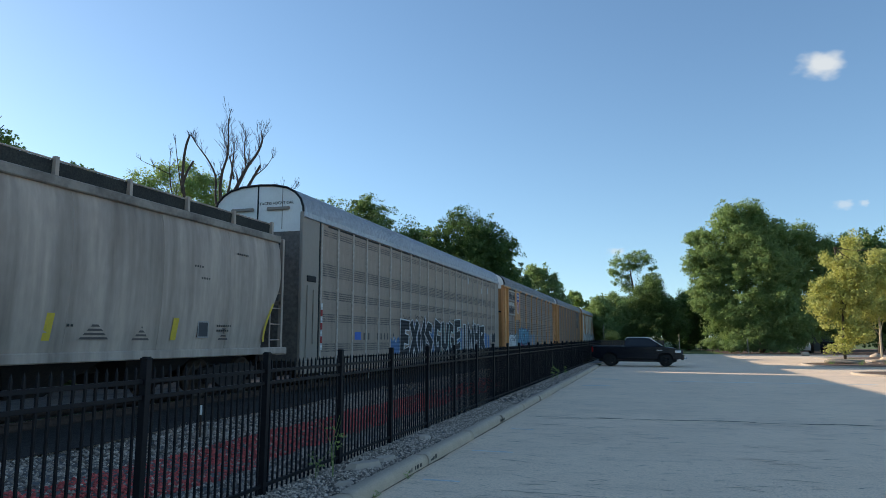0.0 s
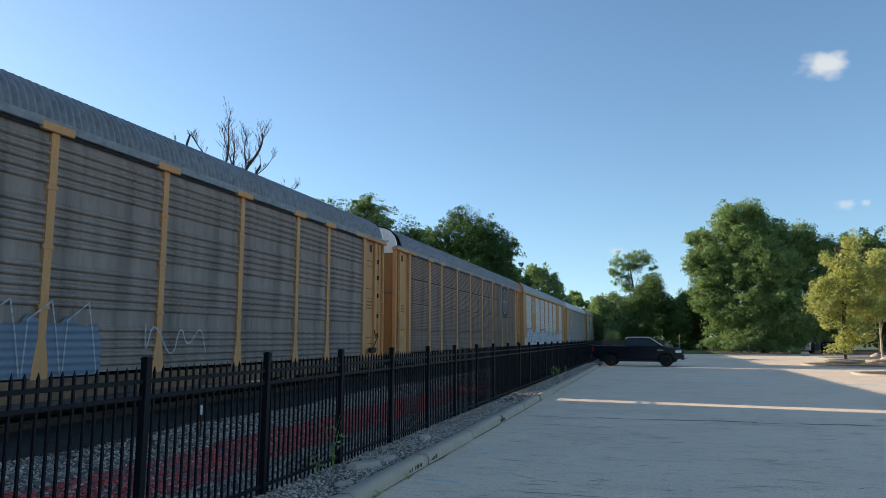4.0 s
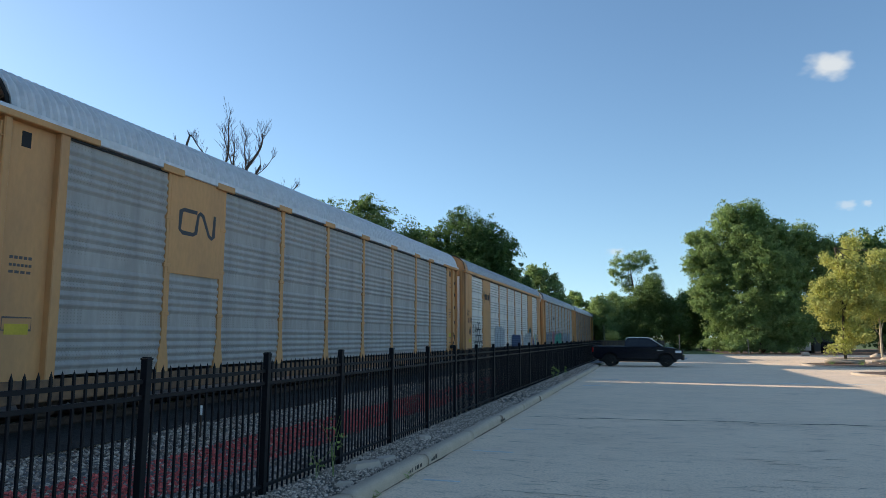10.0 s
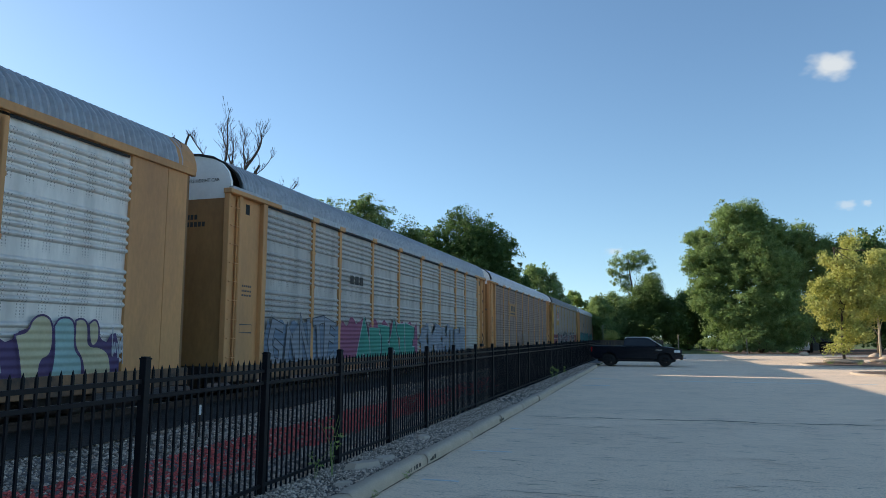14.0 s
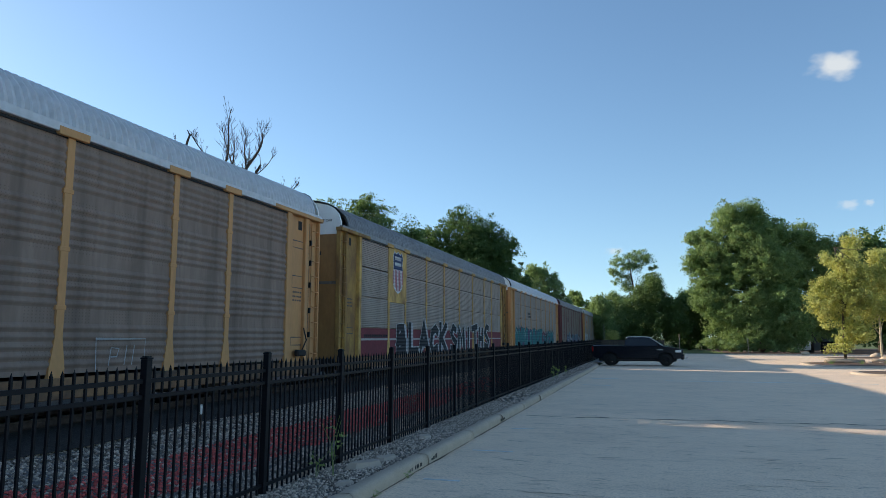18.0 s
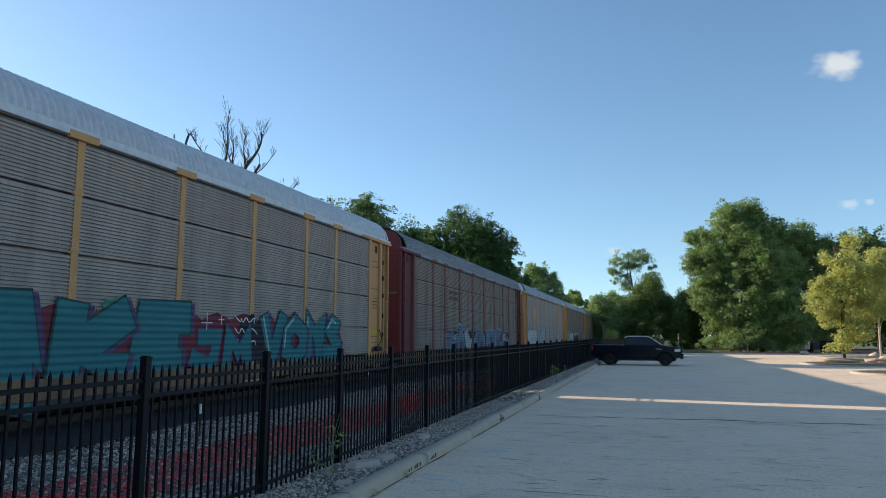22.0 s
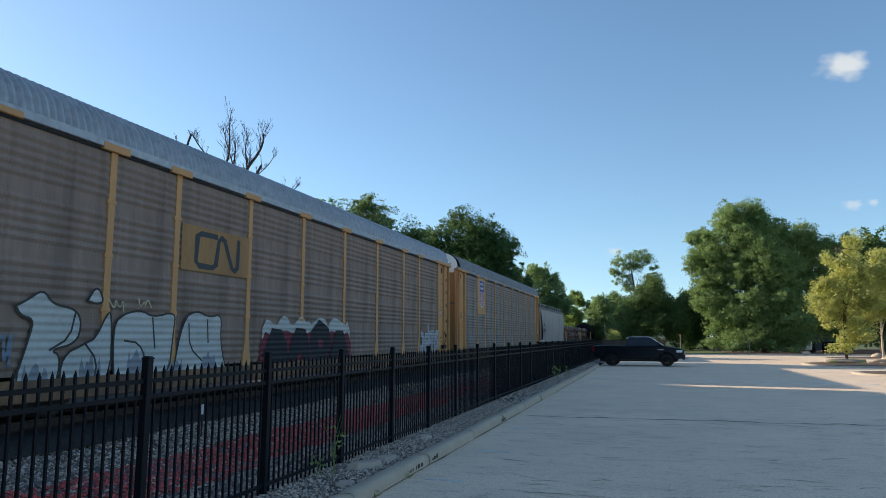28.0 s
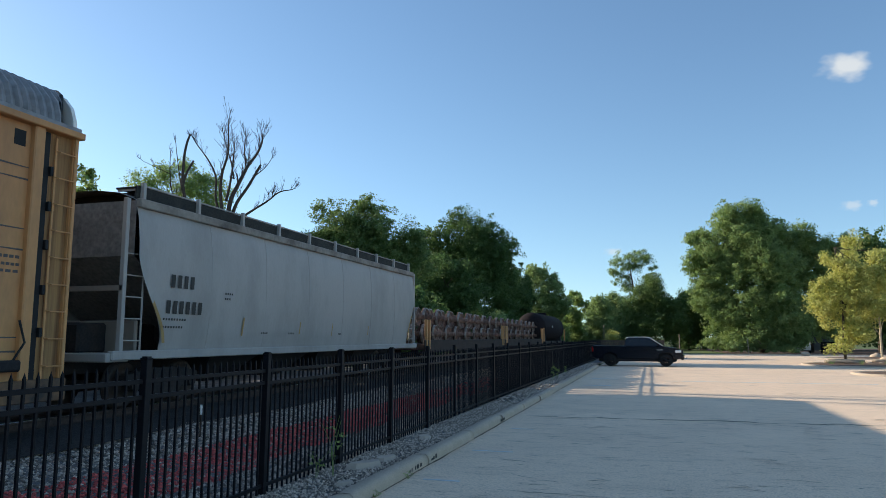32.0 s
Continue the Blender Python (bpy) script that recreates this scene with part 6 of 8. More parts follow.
def rack_wagon(n, label, body, roof, sheet, style="shallow", post_mat=None, flare=True, bracket=True, end=None, top_white=True, panels_yellow=(), stripe=False, smooth=False, signs=True, skirt=None, eave=None, streaks=False, door=None):
    """A covered two- or three-deck motor-car rack wagon."""
    car = thing("autorack_wagon", label, "railway wagon", "wagons of the train")
    post_mat = post_mat or body
    end = end or body
    # underframe: deep sill, floor and end sills
    g = Geo()
    for s in (-1, 1):
        part("side_sill", Geo().box(s * 1.40, s * 1.56, -HALF, HALF, 0.46, SILL, 0.015), skirt or SKIRTYELLOW, car, "grimy side sill of the flat deck")
    g.box(-1.45, 1.45, -HALF + 0.05, HALF - 0.05, 0.62, 0.80)
    g.box(-0.35, 0.35, -HALF + 0.2, HALF - 0.2, 0.35, 0.62)
    part("underframe", g, DARKSTEEL, car)
    bogies(car, (-HALF + 3.1, HALF - 3.1))
    couplers(car, -HALF, HALF)
    part("roof", rack_roof(roof, not smooth), None, car)
    # eave beam
    for s in (-1, 1):
        part("eave_beam", Geo().box(s * (WALL - 0.06), s * (WALL + 0.064), -HALF + 0.02, HALF - 0.02, EAVE - 0.10, EAVE + 0.06, 0.012), eave or roof, car)
    if smooth:
        posts = [1.24 + 1.187 * k for k in range(0, 22)]
        edges = [1.12, *posts, BODY - 1.0]
    else:
        posts = list(POSTS)
        edges = [ENDPOST[0], *posts, ENDPOST[1]]
    for a, b in zip(edges, edges[1:]):
        mid = ((a + b) / 2)
        flat_yellow = any(abs(mid - q) < 0.6 for q in panels_yellow)
        for s in (-1, 1):
            m = Matrix.Translation((s * WALL, mid - HALF, 0)) @ pose(0, 0, 0, 0, 0, 0 if s > 0 else 180)
            if flat_yellow and s > 0:
                part("side_plate", rack_panel(b - a, "plain", body), None, car, "flat painted plate", at=Matrix.Translation((0.014, 0, 0)) @ m)
            else:
                part("side_panel", rack_panel(b - a, style, sheet), None, car, at=m)
    # a black strip stands for the shadow in the slot under the eave
    part("eave_shade_slot", Geo().box(WALL - 0.02, WALL + 0.004, -HALF + 1.7, HALF - 2.0, EAVE - 0.165, EAVE - 0.118), BLACK_SEAL_SHADE, car)
    pm = rack_post(POSTGREY if smooth else post_mat, flare, bracket, 0.118 if smooth else 0.21 if n in (3, 11) else 0.16)
    for p in posts:
        part("post", pm, None, car, at=(WALL, p - HALF, 0))
    if smooth:
        for s0, s1 in ((0.0, 1.08), (BODY - 1.0, BODY)):
            part("corner_plate", Geo().box(WALL - 0.10, WALL + 0.012, s0 - HALF, s1 - HALF, SILL, EAVE + 0.06, 0.02), body, car)
        part("seal", Geo().box(WALL + 0.0, WALL + 0.02, 1.08 - HALF, 1.14 - HALF, SILL, EAVE + 0.1), BLACK_SEAL_SHADE, car)
        part("corner_latch", Geo().box(WALL + 0.0, WALL + 0.05, 0.30 - HALF, 0.85 - HALF, 3.12, 3.30, 0.02), BLACK_SEAL_SHADE, car, "black latch recess")
        part("corner_rib", Geo().tube([(WALL + 0.03, 0.30 - HALF, 0.9), (WALL + 0.03, 0.34 - HALF, 3.0)], 0.025, 6).tube([(WALL + 0.03, 0.72 - HALF, 1.3), (WALL + 0.03, 0.72 - HALF, 2.9)], 0.02, 6), body, car)
    else:
        # end bays: painted plate, ladder recess, hood beam, dark slot
        if n in (4, 6):                                  # flush plates, a chamfered rusty corner, no ladder
            for e in (-1, 1):
                def along(a, b):
                    return (a - HALF, b - HALF) if e < 0 else (HALF - b, HALF - a)
                far_edge = ENDPOST[0] + 0.02 if e < 0 else BODY - ENDPOST[1] + 0.02
                for a, b in ((0.24, 0.86), (0.872, far_edge)):
                    y0, y1 = along(a, b)
                    part("end_plate", Geo().box(WALL - 0.08, WALL + 0.004, y0, y1, SILL, EAVE - 0.09, 0.006), end, car)
                part("corner_cheek", Geo().prism([(WALL - 0.30, e * (HALF - 0.06)), (WALL - 0.27, e * HALF), (WALL - 0.10, e * (HALF - 0.05)), (WALL - 0.005, e * (HALF - 0.16)), (WALL + 0.002, e * (HALF - 0.26)), (WALL - 0.30, e * (HALF - 0.26))], "z", SILL - 0.04, EAVE - 0.02), YELLOW_STREAK, car, "rust-streaked rounded corner")
                if e < 0:
                    for k, word in enumerate(("EXCESS", "HEIGHT", "CAR")):
                        lettering("door_lettering", word, 0.17, P_INK, car, on_front(0.30 + (0.12 if k == 2 else 0), -HALF + 0.02, EAVE + 0.10 - 0.22 * k))
                    part("door_fold", Geo().box(0.86, 0.90, -HALF + 0.02, -HALF + 0.05, SILL, EAVE + 0.4), end, car)
                y0, y1 = along(0.0, 0.62)
                part("roof_hood", Geo().sheet([[(x * 1.035, y, EAVE + (z - EAVE) * 1.05) for x, z in ROOFPROF] for y in (y0, y1)]), end, car, "painted hood over the end of the roof")
        for front in () if n in (4, 6) else (True, False):
            def q(a, b):
                return (a - HALF, b - HALF) if front else (HALF - b * 1.19, HALF - a * 1.19)
            y0, y1 = q(0.50, 1.52)
            part("end_plate", Geo().box(WALL - 0.15, PLATE, y0, y1, SILL, EAVE - 0.06), end, car)
            y0, y1 = q(1.50, 1.70)
            part("end_post", Geo().box(WALL - 0.15, WALL + 0.03, y0, y1, SILL - 0.05, EAVE - 0.06, 0.015), post_mat, car)
            y0, y1 = q(0.44, 0.58) if front else q(0.585, 0.76)
            part("door_rail", Geo().box(WALL - 0.14, WALL + 0.0, y0, y1, SILL, EAVE - 0.08, 0.02), end, car)
            y0, y1 = q(0.0, 0.44)
            part("ladder_plate", Geo().box(WALL - 0.16, WALL - 0.115, y0, y1, SILL, EAVE - 0.10), YELLOW_STREAK if streaks and not front else end, car)
            y0, y1 = q(-0.01, 0.05)
            part("corner_post", Geo().box(WALL - 0.16, WALL - 0.01, y0, y1, SILL - 0.1, EAVE - 0.06, 0.012), end, car)
            y0, y1 = q(-0.06, 2.35)
            part("hood_beam", Geo().box(WALL - 0.16, WALL + 0.07, y0, y1, EAVE - 0.12, EAVE + 0.0, 0.015), end, car)
            if not front:
                y0, y1 = q(0.445, 0.58)
                part("dark_slot", Geo().box(WALL - 0.15, WALL - 0.085, y0, y1, SILL, EAVE - 0.14), BLACK_SEAL_SHADE, car)
                if "latch" not in _posts:
                    _posts["latch"] = Geo().box(WALL - 0.09, WALL - 0.02, -0.03, 0.03, 0, 0.16, 0.008).mesh("latch_block", BLACK_SEAL_SHADE)
                for z in (1.5, 2.2, 2.95, 3.6, 4.2):
                    part("latch_block", _posts["latch"], None, car, at=(0, y1 + 0.02, z))
            y0, y1 = q(0.84, 1.02)
            part("vent_hole", Geo().box(PLATE - 0.01, PLATE + 0.004, y0, y1, EAVE - 0.50, EAVE - 0.24), BLACK_SEAL_SHADE, car)
            a, b = (0.05, 0.42) if front else (BODY - 0.42, BODY - 0.05)
            ladder(car, end, a, b, SILL, EAVE - 0.2, WALL - 0.02)
            if signs:
                y0, y1 = q(0.78, 1.22)
                if n in (3, 5, 10, 12):
                    part("notice", Geo().box(PLATE + 0.003, PLATE + 0.007, y0, y1, 1.55, 1.72), P_SIGNYELLOW, car)
                for z, hh, cells in ((2.75, 0.05, 5), (2.63, 0.045, 6), (2.52, 0.045, 4)):
                    bars(car, "stencil", P_FADED, 0, PLATE + 0.003, y0, y1, z, hh, cells)
                for z, hh in ((1.28, 0.22), (2.90, 0.34), (4.05, 0.20)) if not front else ((1.62, 0.2),):
                    a, b = y0 - 0.05, y1 + 0.05
                    part("notice_frame", strokes([[(a, z), (a, z + hh), (b, z + hh), (b, z), (a, z)]], 0.016, PLATE + 0.004), P_FADED, car)
            # hand brake and hoses low on the rear bay
            if not front:
                y0, y1 = q(0.8, 1.2)
                g = Geo().box(WALL - 0.02, WALL + 0.12, y0, y1, SILL + 0.15, SILL + 0.33, 0.03)
                g.tube([(WALL + 0.02, y1 - 0.1, SILL + 0.3), (WALL + 0.08, y1 + 0.05, SILL + 0.6), (WALL + 0.02, y1 - 0.02, SILL + 0.95)], 0.02, 5)
                part("door_gear", g, DARKSTEEL, car)
        for a, b in ((0.0, ENDPOST[0]), (ENDPOST[1], BODY)):
            part("far_end_plate", Geo().box(-WALL - 0.03, -WALL + 0.03, a - HALF, b - HALF, SILL - 0.05, EAVE + 0.02), end, car)
    # end doors under the arched roof
    for s in (-1, 1):
        y = s * (HALF - (0.05 if not smooth else 0.055))
        z_split = EAVE - (0.22 if not smooth else 0.5)
        edge = WALL - (0.15 if not smooth else 0.06)
        low = Geo().box(-edge, edge, min(y, y - s * 0.08), max(y, y - s * 0.08), SILL, z_split, 0.01)
        # yellow doors take a browner copy: shade between the wagons put into colour
        d = part("end_door", low, DOORGREY if smooth else door or (YELLOW_BROWN if end.name.startswith("wagon_yellow") else end), car)
        upper = [(x * 0.985, z - 0.02) for x, z in ROOFPROF]
        upper = [(edge, z_split + 0.002), (edge, EAVE + 0.02), *upper, (-edge, EAVE + 0.02), (-edge, z_split + 0.002)]
        part("upper_door", Geo().prism(upper, "y", min(y, y - s * 0.08), max(y, y - s * 0.08)), WHITEPAINT if top_white else end, d)
        rim = [(x * 0.995, y + s * (0.02 - roof_cut(x, not smooth)), z - 0.005) for x, z in ROOFPROF]
        part("door_seal", Geo().tube(rim, 0.035, 5), BLACK_SEAL_SHADE, d)
        if not smooth and n != 7:
            part("window_slot", Geo().box(0.15, WALL - 0.18, min(y, y + s * 0.012), max(y, y + s * 0.012), 3.22, 3.31), BLACK_SEAL_SHADE if n == 2 else DOORGREY, d)
        if s < 0 and top_white:
            lettering("door_lettering", "EXCESS HEIGHT CAR", 0.12, P_INK, d, on_front(0.05, y - 0.006, EAVE + (0.32 if smooth else 0.20)), width=1.1)
            bars_g = Geo()
            for zz, n2 in ((EAVE - 0.72, 4), (EAVE - 0.90, 6)):
                for k in range(n2):
                    bars_g.box(0.15 + k * 0.11, 0.23 + k * 0.11, y - 0.004, y - 0.001, zz, zz + 0.12)
            part("car_marks", bars_g, P_INK, d)
    if stripe:
        part("stripe", Geo().box(WALL - 0.005, WALL + 0.0008, ENDPOST[0] + 0.1 - HALF, ENDPOST[1] - 0.1 - HALF, SILL + 0.02, SILL + 1.0), MAROON, car, "faded maroon lower stripe")
        part("stripe", Geo().box(WALL - 0.004, WALL + 0.0016, ENDPOST[0] + 0.1 - HALF, ENDPOST[1] - 0.1 - HALF, SILL + 0.57, SILL + 0.64), paint("stripe_grey", (0.42, 0.38, 0.37)), car)
    return car


def plate(car, s0, s1, z0, z1, mat, label="", x=WALL + 0.003):
    return part("sign_plate", Geo().box(x, x + 0.010, s0 - HALF, s1 - HALF, z0, z1, 0.003), mat, car, label)

# ---------------------------------------------------------------- the train, wagon by wagon
train = []                                              # (wagon, its middle along the track at the start)


def rack(n, *a, **k):
    car = rack_wagon(n, *a, **k)
    train.append((car, n * 28.6 - 10.41 + HALF + {1: -0.25, 2: 0.1, 8: -0.08, 12: 0.12, 13: 0.15}.get(n, 0.0)))
    drop = 0.08 if n == 1 else 0.04 if n in (4, 6) else 0.09                       # body lowered to fit its outline in the camera's view
    for ob in car.children:
        if not ob.name.startswith(("bogie", "wheel", "coupler")):
            ob.location.z -= drop + (0.05 if ob.name.startswith("roof") else 0)
    return car


# plain grey wagon with many slim posts and a long black and white tag
c = rack(1, "taupe-grey covered rack wagon with slim posts and black-white graffiti", GREYPAINT, ROOFGREY, GALV_SMOOTH, "plain", flare=False, bracket=False, smooth=True, signs=False, skirt=GREYPAINT)
P_BLUEPATCH = paint("blue_patch_paint", (0.05, 0.15, 0.50))
P_HAZE, P_AQUA = paint("spray_blue_haze", (0.07, 0.17, 0.33)), paint("spray_aqua", (0.30, 0.46, 0.42))
for seed, s0, s1, z1 in ((3, 7.2, 8.6, 1.45), (5, 12.0, 13.0, 1.9), (7, 16.9, 18.2, 1.95), (9, 22.6, 24.4, 1.75), (4, 10.0, 10.9, 2.12)):
    splash(c, seed, s0, s1, 0.78, z1, P_HAZE, "blue sprayed haze", x=SPRAY - 0.012, bumps=3)
letters(c, "EXMS", 8.35, 12.5, 0.68, 2.12, P_BLACK, P_WHITE, 0.36, 0.045, shade=P_PALE, seed=11, label="black sprayed letters with white edges")
letters(c, "GUGE", 12.75, 17.45, 0.68, 2.16, P_BLACK, P_WHITE, 0.36, 0.05, shade=P_AQUA, seed=12, label="black sprayed letters with white and aqua shading")
letters(c, "IMHR", 17.6, 23.0, 0.68, 2.12, P_BLACK, P_WHITE, 0.40, 0.07, shade=P_WHITE, seed=13, label="black sprayed letters with broad white edges")
for k, (s0, s1, z0, z1) in enumerate(((8.6, 9.6, 2.05, 2.32), (10.0, 11.6, 2.1, 2.4), (13.0, 14.4, 2.2, 2.36), (15.8, 17.0, 2.2, 2.34), (7.5, 7.95, 1.2, 1.5), (24.2, 25.4, 1.75, 2.1))):
    scrawl(c, k + 5, s0, s1, z0, z1, P_BLACK if k < 4 else P_WHITE if k == 4 else P_FADED, 3, 0.03)
splash(c, 6, 25.15, 26.5, 1.15, 1.72, P_BLACK, "dark sprayed blot", bumps=2)
part("small_sign", Geo().box(WALL + 0.003, WALL + 0.008, 24.75 - HALF, 25.0 - HALF, 1.35, 1.65), P_PALE, c)
for k, s0 in enumerate((4.62, 5.02, 5.86, 6.22, 6.56, 6.88, 7.20, 7.52)):
    part("car_mark", Geo().box(WALL - 0.004, WALL + 0.003, s0 - HALF, s0 + 0.11 - HALF, 1.34, 1.57), P_FADED, c)
part("blue_patch", Geo().box(WALL - 0.006, WALL + 0.003, 3.86 - HALF, 4.36 - HALF, 1.34, 1.60), P_BLUEPATCH, c, "bright blue square patch")
g = Geo()
for k in range(7):
    if k % 2:
        g.box(WALL + 0.035, WALL + 0.040, 1.20 - HALF, 1.32 - HALF, 1.05 + k * 0.2, 1.25 + k * 0.2)
part("reflector_red", g, P_RUSTRED, c, "red bands of a reflective strip")
g = Geo()
for k in range(7):
    if not k % 2:
        g.box(WALL + 0.035, WALL + 0.040, 1.20 - HALF, 1.32 - HALF, 1.05 + k * 0.2, 1.25 + k * 0.2)
part("reflector_white", g, P_WHITE, c, "white bands of a reflective strip")
for s0, z in ((21.3, 4.25), (22.3, 4.0), (24.0, 4.1), (19.2, 4.35)):
    part("pale_patch", Geo().box(WALL - 0.008, WALL - 0.004, s0 - HALF, s0 + 0.22 - HALF, z, z + 0.32), P_PALE, c, "pale patch of bare primer")
# punched bands between the slim posts
for z, lines in ((0.98, 4), (1.89, 4), (2.58, 4), (3.29, 6), (4.54, 3)):
    g = Geo()
    for k in range(21):
        s0 = 1.24 + 1.187 * k + 0.12
        for i in range(12):
            for j in range(lines):
                y, zz = s0 + 0.08 * i + 0.03 - HALF, z + 0.07 * j
                g.add([(WALL - 0.006, y, zz), (WALL - 0.006, y + 0.045, zz), (WALL - 0.006, y + 0.045, zz + 0.038), (WALL - 0.006, y, zz + 0.038)], [(0, 1, 2, 3)])
    tagged(part("vent_band", g, P_SLATE, c), kind="stuff")
# door bars on its end
for x0 in (-0.9, 0.3):
    part("lock_bar", Geo().box(x0, x0 + 0.75, -HALF - 0.02, -HALF + 0.05, EAVE + 0.06, EAVE + 0.16, 0.02), GREYPAINT, c)
part("door_seam", Geo().box(-0.045, 0.0, -HALF + 0.04, -HALF + 0.052, EAVE - 0.5, EAVE + 0.85), BLACK_SEAL_SHADE, c)
part("door_fold", Geo().box(0.78, 0.80, -HALF + 0.046, -HALF + 0.054, EAVE - 0.5, EAVE + 0.75), GREYPAINT, c)

P_HAZETEAL, P_BRIGHTSKY = paint("spray_grey_teal", (0.20, 0.27, 0.27)), paint("spray_bright_sky", (0.22, 0.50, 0.66))
c = rack(2, "orange-yellow rack wagon with ribbed grey sheets, shield and blue graffiti", YELLOW, ROOFDARK, GALV_DUSK, "ribbed", post_mat=YELLOW)
plate(c, 4.4, 6.3, 2.75, 4.98, YELLOW)
shield(c, 5.35, 4.0)
part("pale_panel", rack_panel(2.5, "ribbed", GALV_STEEL, 3.0, 4.96), None, c, "paler ribbed sheet under the slogan", at=(WALL + 0.006, 3.03 - HALF, 0))
lettering("slogan", "We will", 0.75, P_SLATE, c, on_side(WALL + 0.010, 1.95 - HALF, 4.15), width=2.2, grow=0.02)
lettering("slogan", "deliver", 0.75, P_SLATE, c, on_side(WALL + 0.010, 1.95 - HALF, 3.2), width=2.1, grow=0.02)
splash(c, 21, 1.75, 4.4, 0.76, 1.72, P_WHITE, "white sprayed field with a dark outline", "graffiti", SPRAY, 3, 0.22)
part("graffiti_outline", strokes([[(1.8 - HALF, 1.5), (2.1 - HALF, 1.72), (2.9 - HALF, 1.62), (3.1 - HALF, 1.72), (3.7 - HALF, 1.55), (4.2 - HALF, 1.7), (4.4 - HALF, 1.5), (3.6 - HALF, 1.2)], [(2.0 - HALF, 0.9), (2.3 - HALF, 1.35), (3.0 - HALF, 1.45), (3.2 - HALF, 1.15), (3.5 - HALF, 1.42), (3.9 - HALF, 1.1)], [(2.5 - HALF, 0.8), (2.6 - HALF, 1.15), (2.9 - HALF, 1.2)]], 0.05, SPRAY + 0.004, 1), P_BLACK, c)
splash(c, 22, 3.9, 5.4, 0.76, 1.75, P_HAZETEAL, "grey-green sprayed haze", bumps=2)
splash(c, 23, 5.1, 9.8, 0.76, 1.12, P_PINK, "pink sprayed haze below", bumps=5)
letters(c, "JXEHM", 5.2, 9.7, 0.85, 2.0, P_SKY, P_NAVY, 0.34, 0.05, shade=P_TEAL, seed=24, lean=0.25, wob=0.07, label="bright blue and teal sprayed letters", spark=P_BRIGHTSKY)
for k in range(4):
    a = 9.95 + k * 0.8 - HALF
    part("scrawl", strokes([[(a, 0.8), (a + 0.05, 1.7), (a + 0.5, 2.02), (a + 0.62, 1.5), (a + 0.75, 0.8)]], 0.03, SPRAY), P_PALE, c)
splash(c, 25, 10.0, 13.2, 0.76, 1.8, P_GREYBLUE, "pale grey sprayed field", x=SPRAY - 0.012, bumps=4)
scrawl(c, 26, 14.2, 16.4, 0.9, 1.9, P_PALE, 4, 0.04)

c = rack(3, "sooty brown rack wagon with level sheet slots and tan posts", YELLOW_PALE, ROOFDARK, GALV_BROWN, "banded", post_mat=YELLOW_PALE, signs=True)
p = plate(c, 20.5, 22.4, 2.75, 4.95, P_SLATE, "dark faded emblem plate")
g = Geo()
ring = [(21.45 - HALF + 0.68 * math.cos(t), 3.85 + 0.77 * math.sin(t)) for t in [k * math.pi / 12 for k in range(25)]]
part("emblem_disc", Geo().prism([(21.45 + (a + HALF - 21.45) * 0.72 - HALF, 3.85 + (b - 3.85) * 0.72) for a, b in ring[:-1]], "x", WALL + 0.0135, WALL + 0.016), paint("emblem_dull", (0.14, 0.135, 0.13)), p)
part("emblem_ring", strokes([ring], 0.17, WALL + 0.016), paint("emblem_grey", (0.22, 0.21, 0.205)), p)
part("emblem_cross", strokes([[(21.45 - HALF, 3.3), (21.45 - HALF, 4.4)], [(20.97 - HALF, 3.85), (21.93 - HALF, 3.85)]], 0.2, WALL + 0.020), paint("emblem_pale", (0.24, 0.23, 0.225)), p)
part("notice", Geo().box(PLATE + 0.003, PLATE + 0.009, 25.7 - HALF, 26.3 - HALF, 1.15, 1.42), P_SIGNYELLOW, c)

P_TEALHAZE, P_ORANGESPRAY, P_DEEPGREEN = paint("spray_teal_haze", (0.20, 0.38, 0.33)), paint("spray_orange", (0.40, 0.15, 0.06)), paint("spray_deep_green", (0.02, 0.07, 0.06))
P_PINKSOFT = paint("spray_soft_pink", (0.38, 0.20, 0.27))
c = rack(4, "orange-framed rack wagon with bright ribbed sheets and white graffiti", YELLOW, ROOFGREY, GALV_BRIGHT, "ribbed", flare=False, bracket=False, panels_yellow=(5.3, 21.45), top_white=False, eave=YELLOW)
part("grey_door_strip", Geo().box(0.45, 1.3, -HALF + 0.03, -HALF + 0.047, SILL, EAVE - 0.3), GALV_BRIGHT, c, "bare metal strip on the end door")
noodle(c, 4.62, 3.85, 1.35, 0.55, P_WHITE, WALL + 0.016)
bars(c, "small_sign", P_WHITE, 0, WALL + 0.016, 4.65 - HALF, 6.05 - HALF, 3.55, 0.12, 7)
splash(c, 47, 1.8, 6.6, 0.76, 1.95, P_WHITE, "white sprayed ground", x=SPRAY - 0.008, bumps=5, rough=0.2)
splash(c, 48, 6.9, 25.3, 0.76, 1.62, P_WHITE, "white sprayed ground", x=SPRAY - 0.008, bumps=20, rough=0.25)
letters(c, "DESMO", 1.75, 6.6, 0.7, 2.2, P_WHITE, P_BLACK, 0.44, 0.05, seed=41, soft=2, label="large white sprayed bubble letters edged black")
letters(c, "ADTO", 6.8, 12.1, 0.7, 2.02, P_WHITE, P_BLACK, 0.46, 0.04, shade=P_ORANGESPRAY, seed=42, soft=2, slide=(0.0, 0.10), label="white sprayed letters with orange shading")
splash(c, 43, 12.2, 17.8, 0.78, 2.0, P_TEALHAZE, "green sprayed haze", x=SPRAY - 0.012, bumps=6)
letters(c, "EMKMA", 12.3, 17.7, 0.7, 1.92, P_WHITE, P_DEEPGREEN, 0.40, 0.05, seed=44, wob=0.06, soft=1, label="white sprayed letters edged dark green")
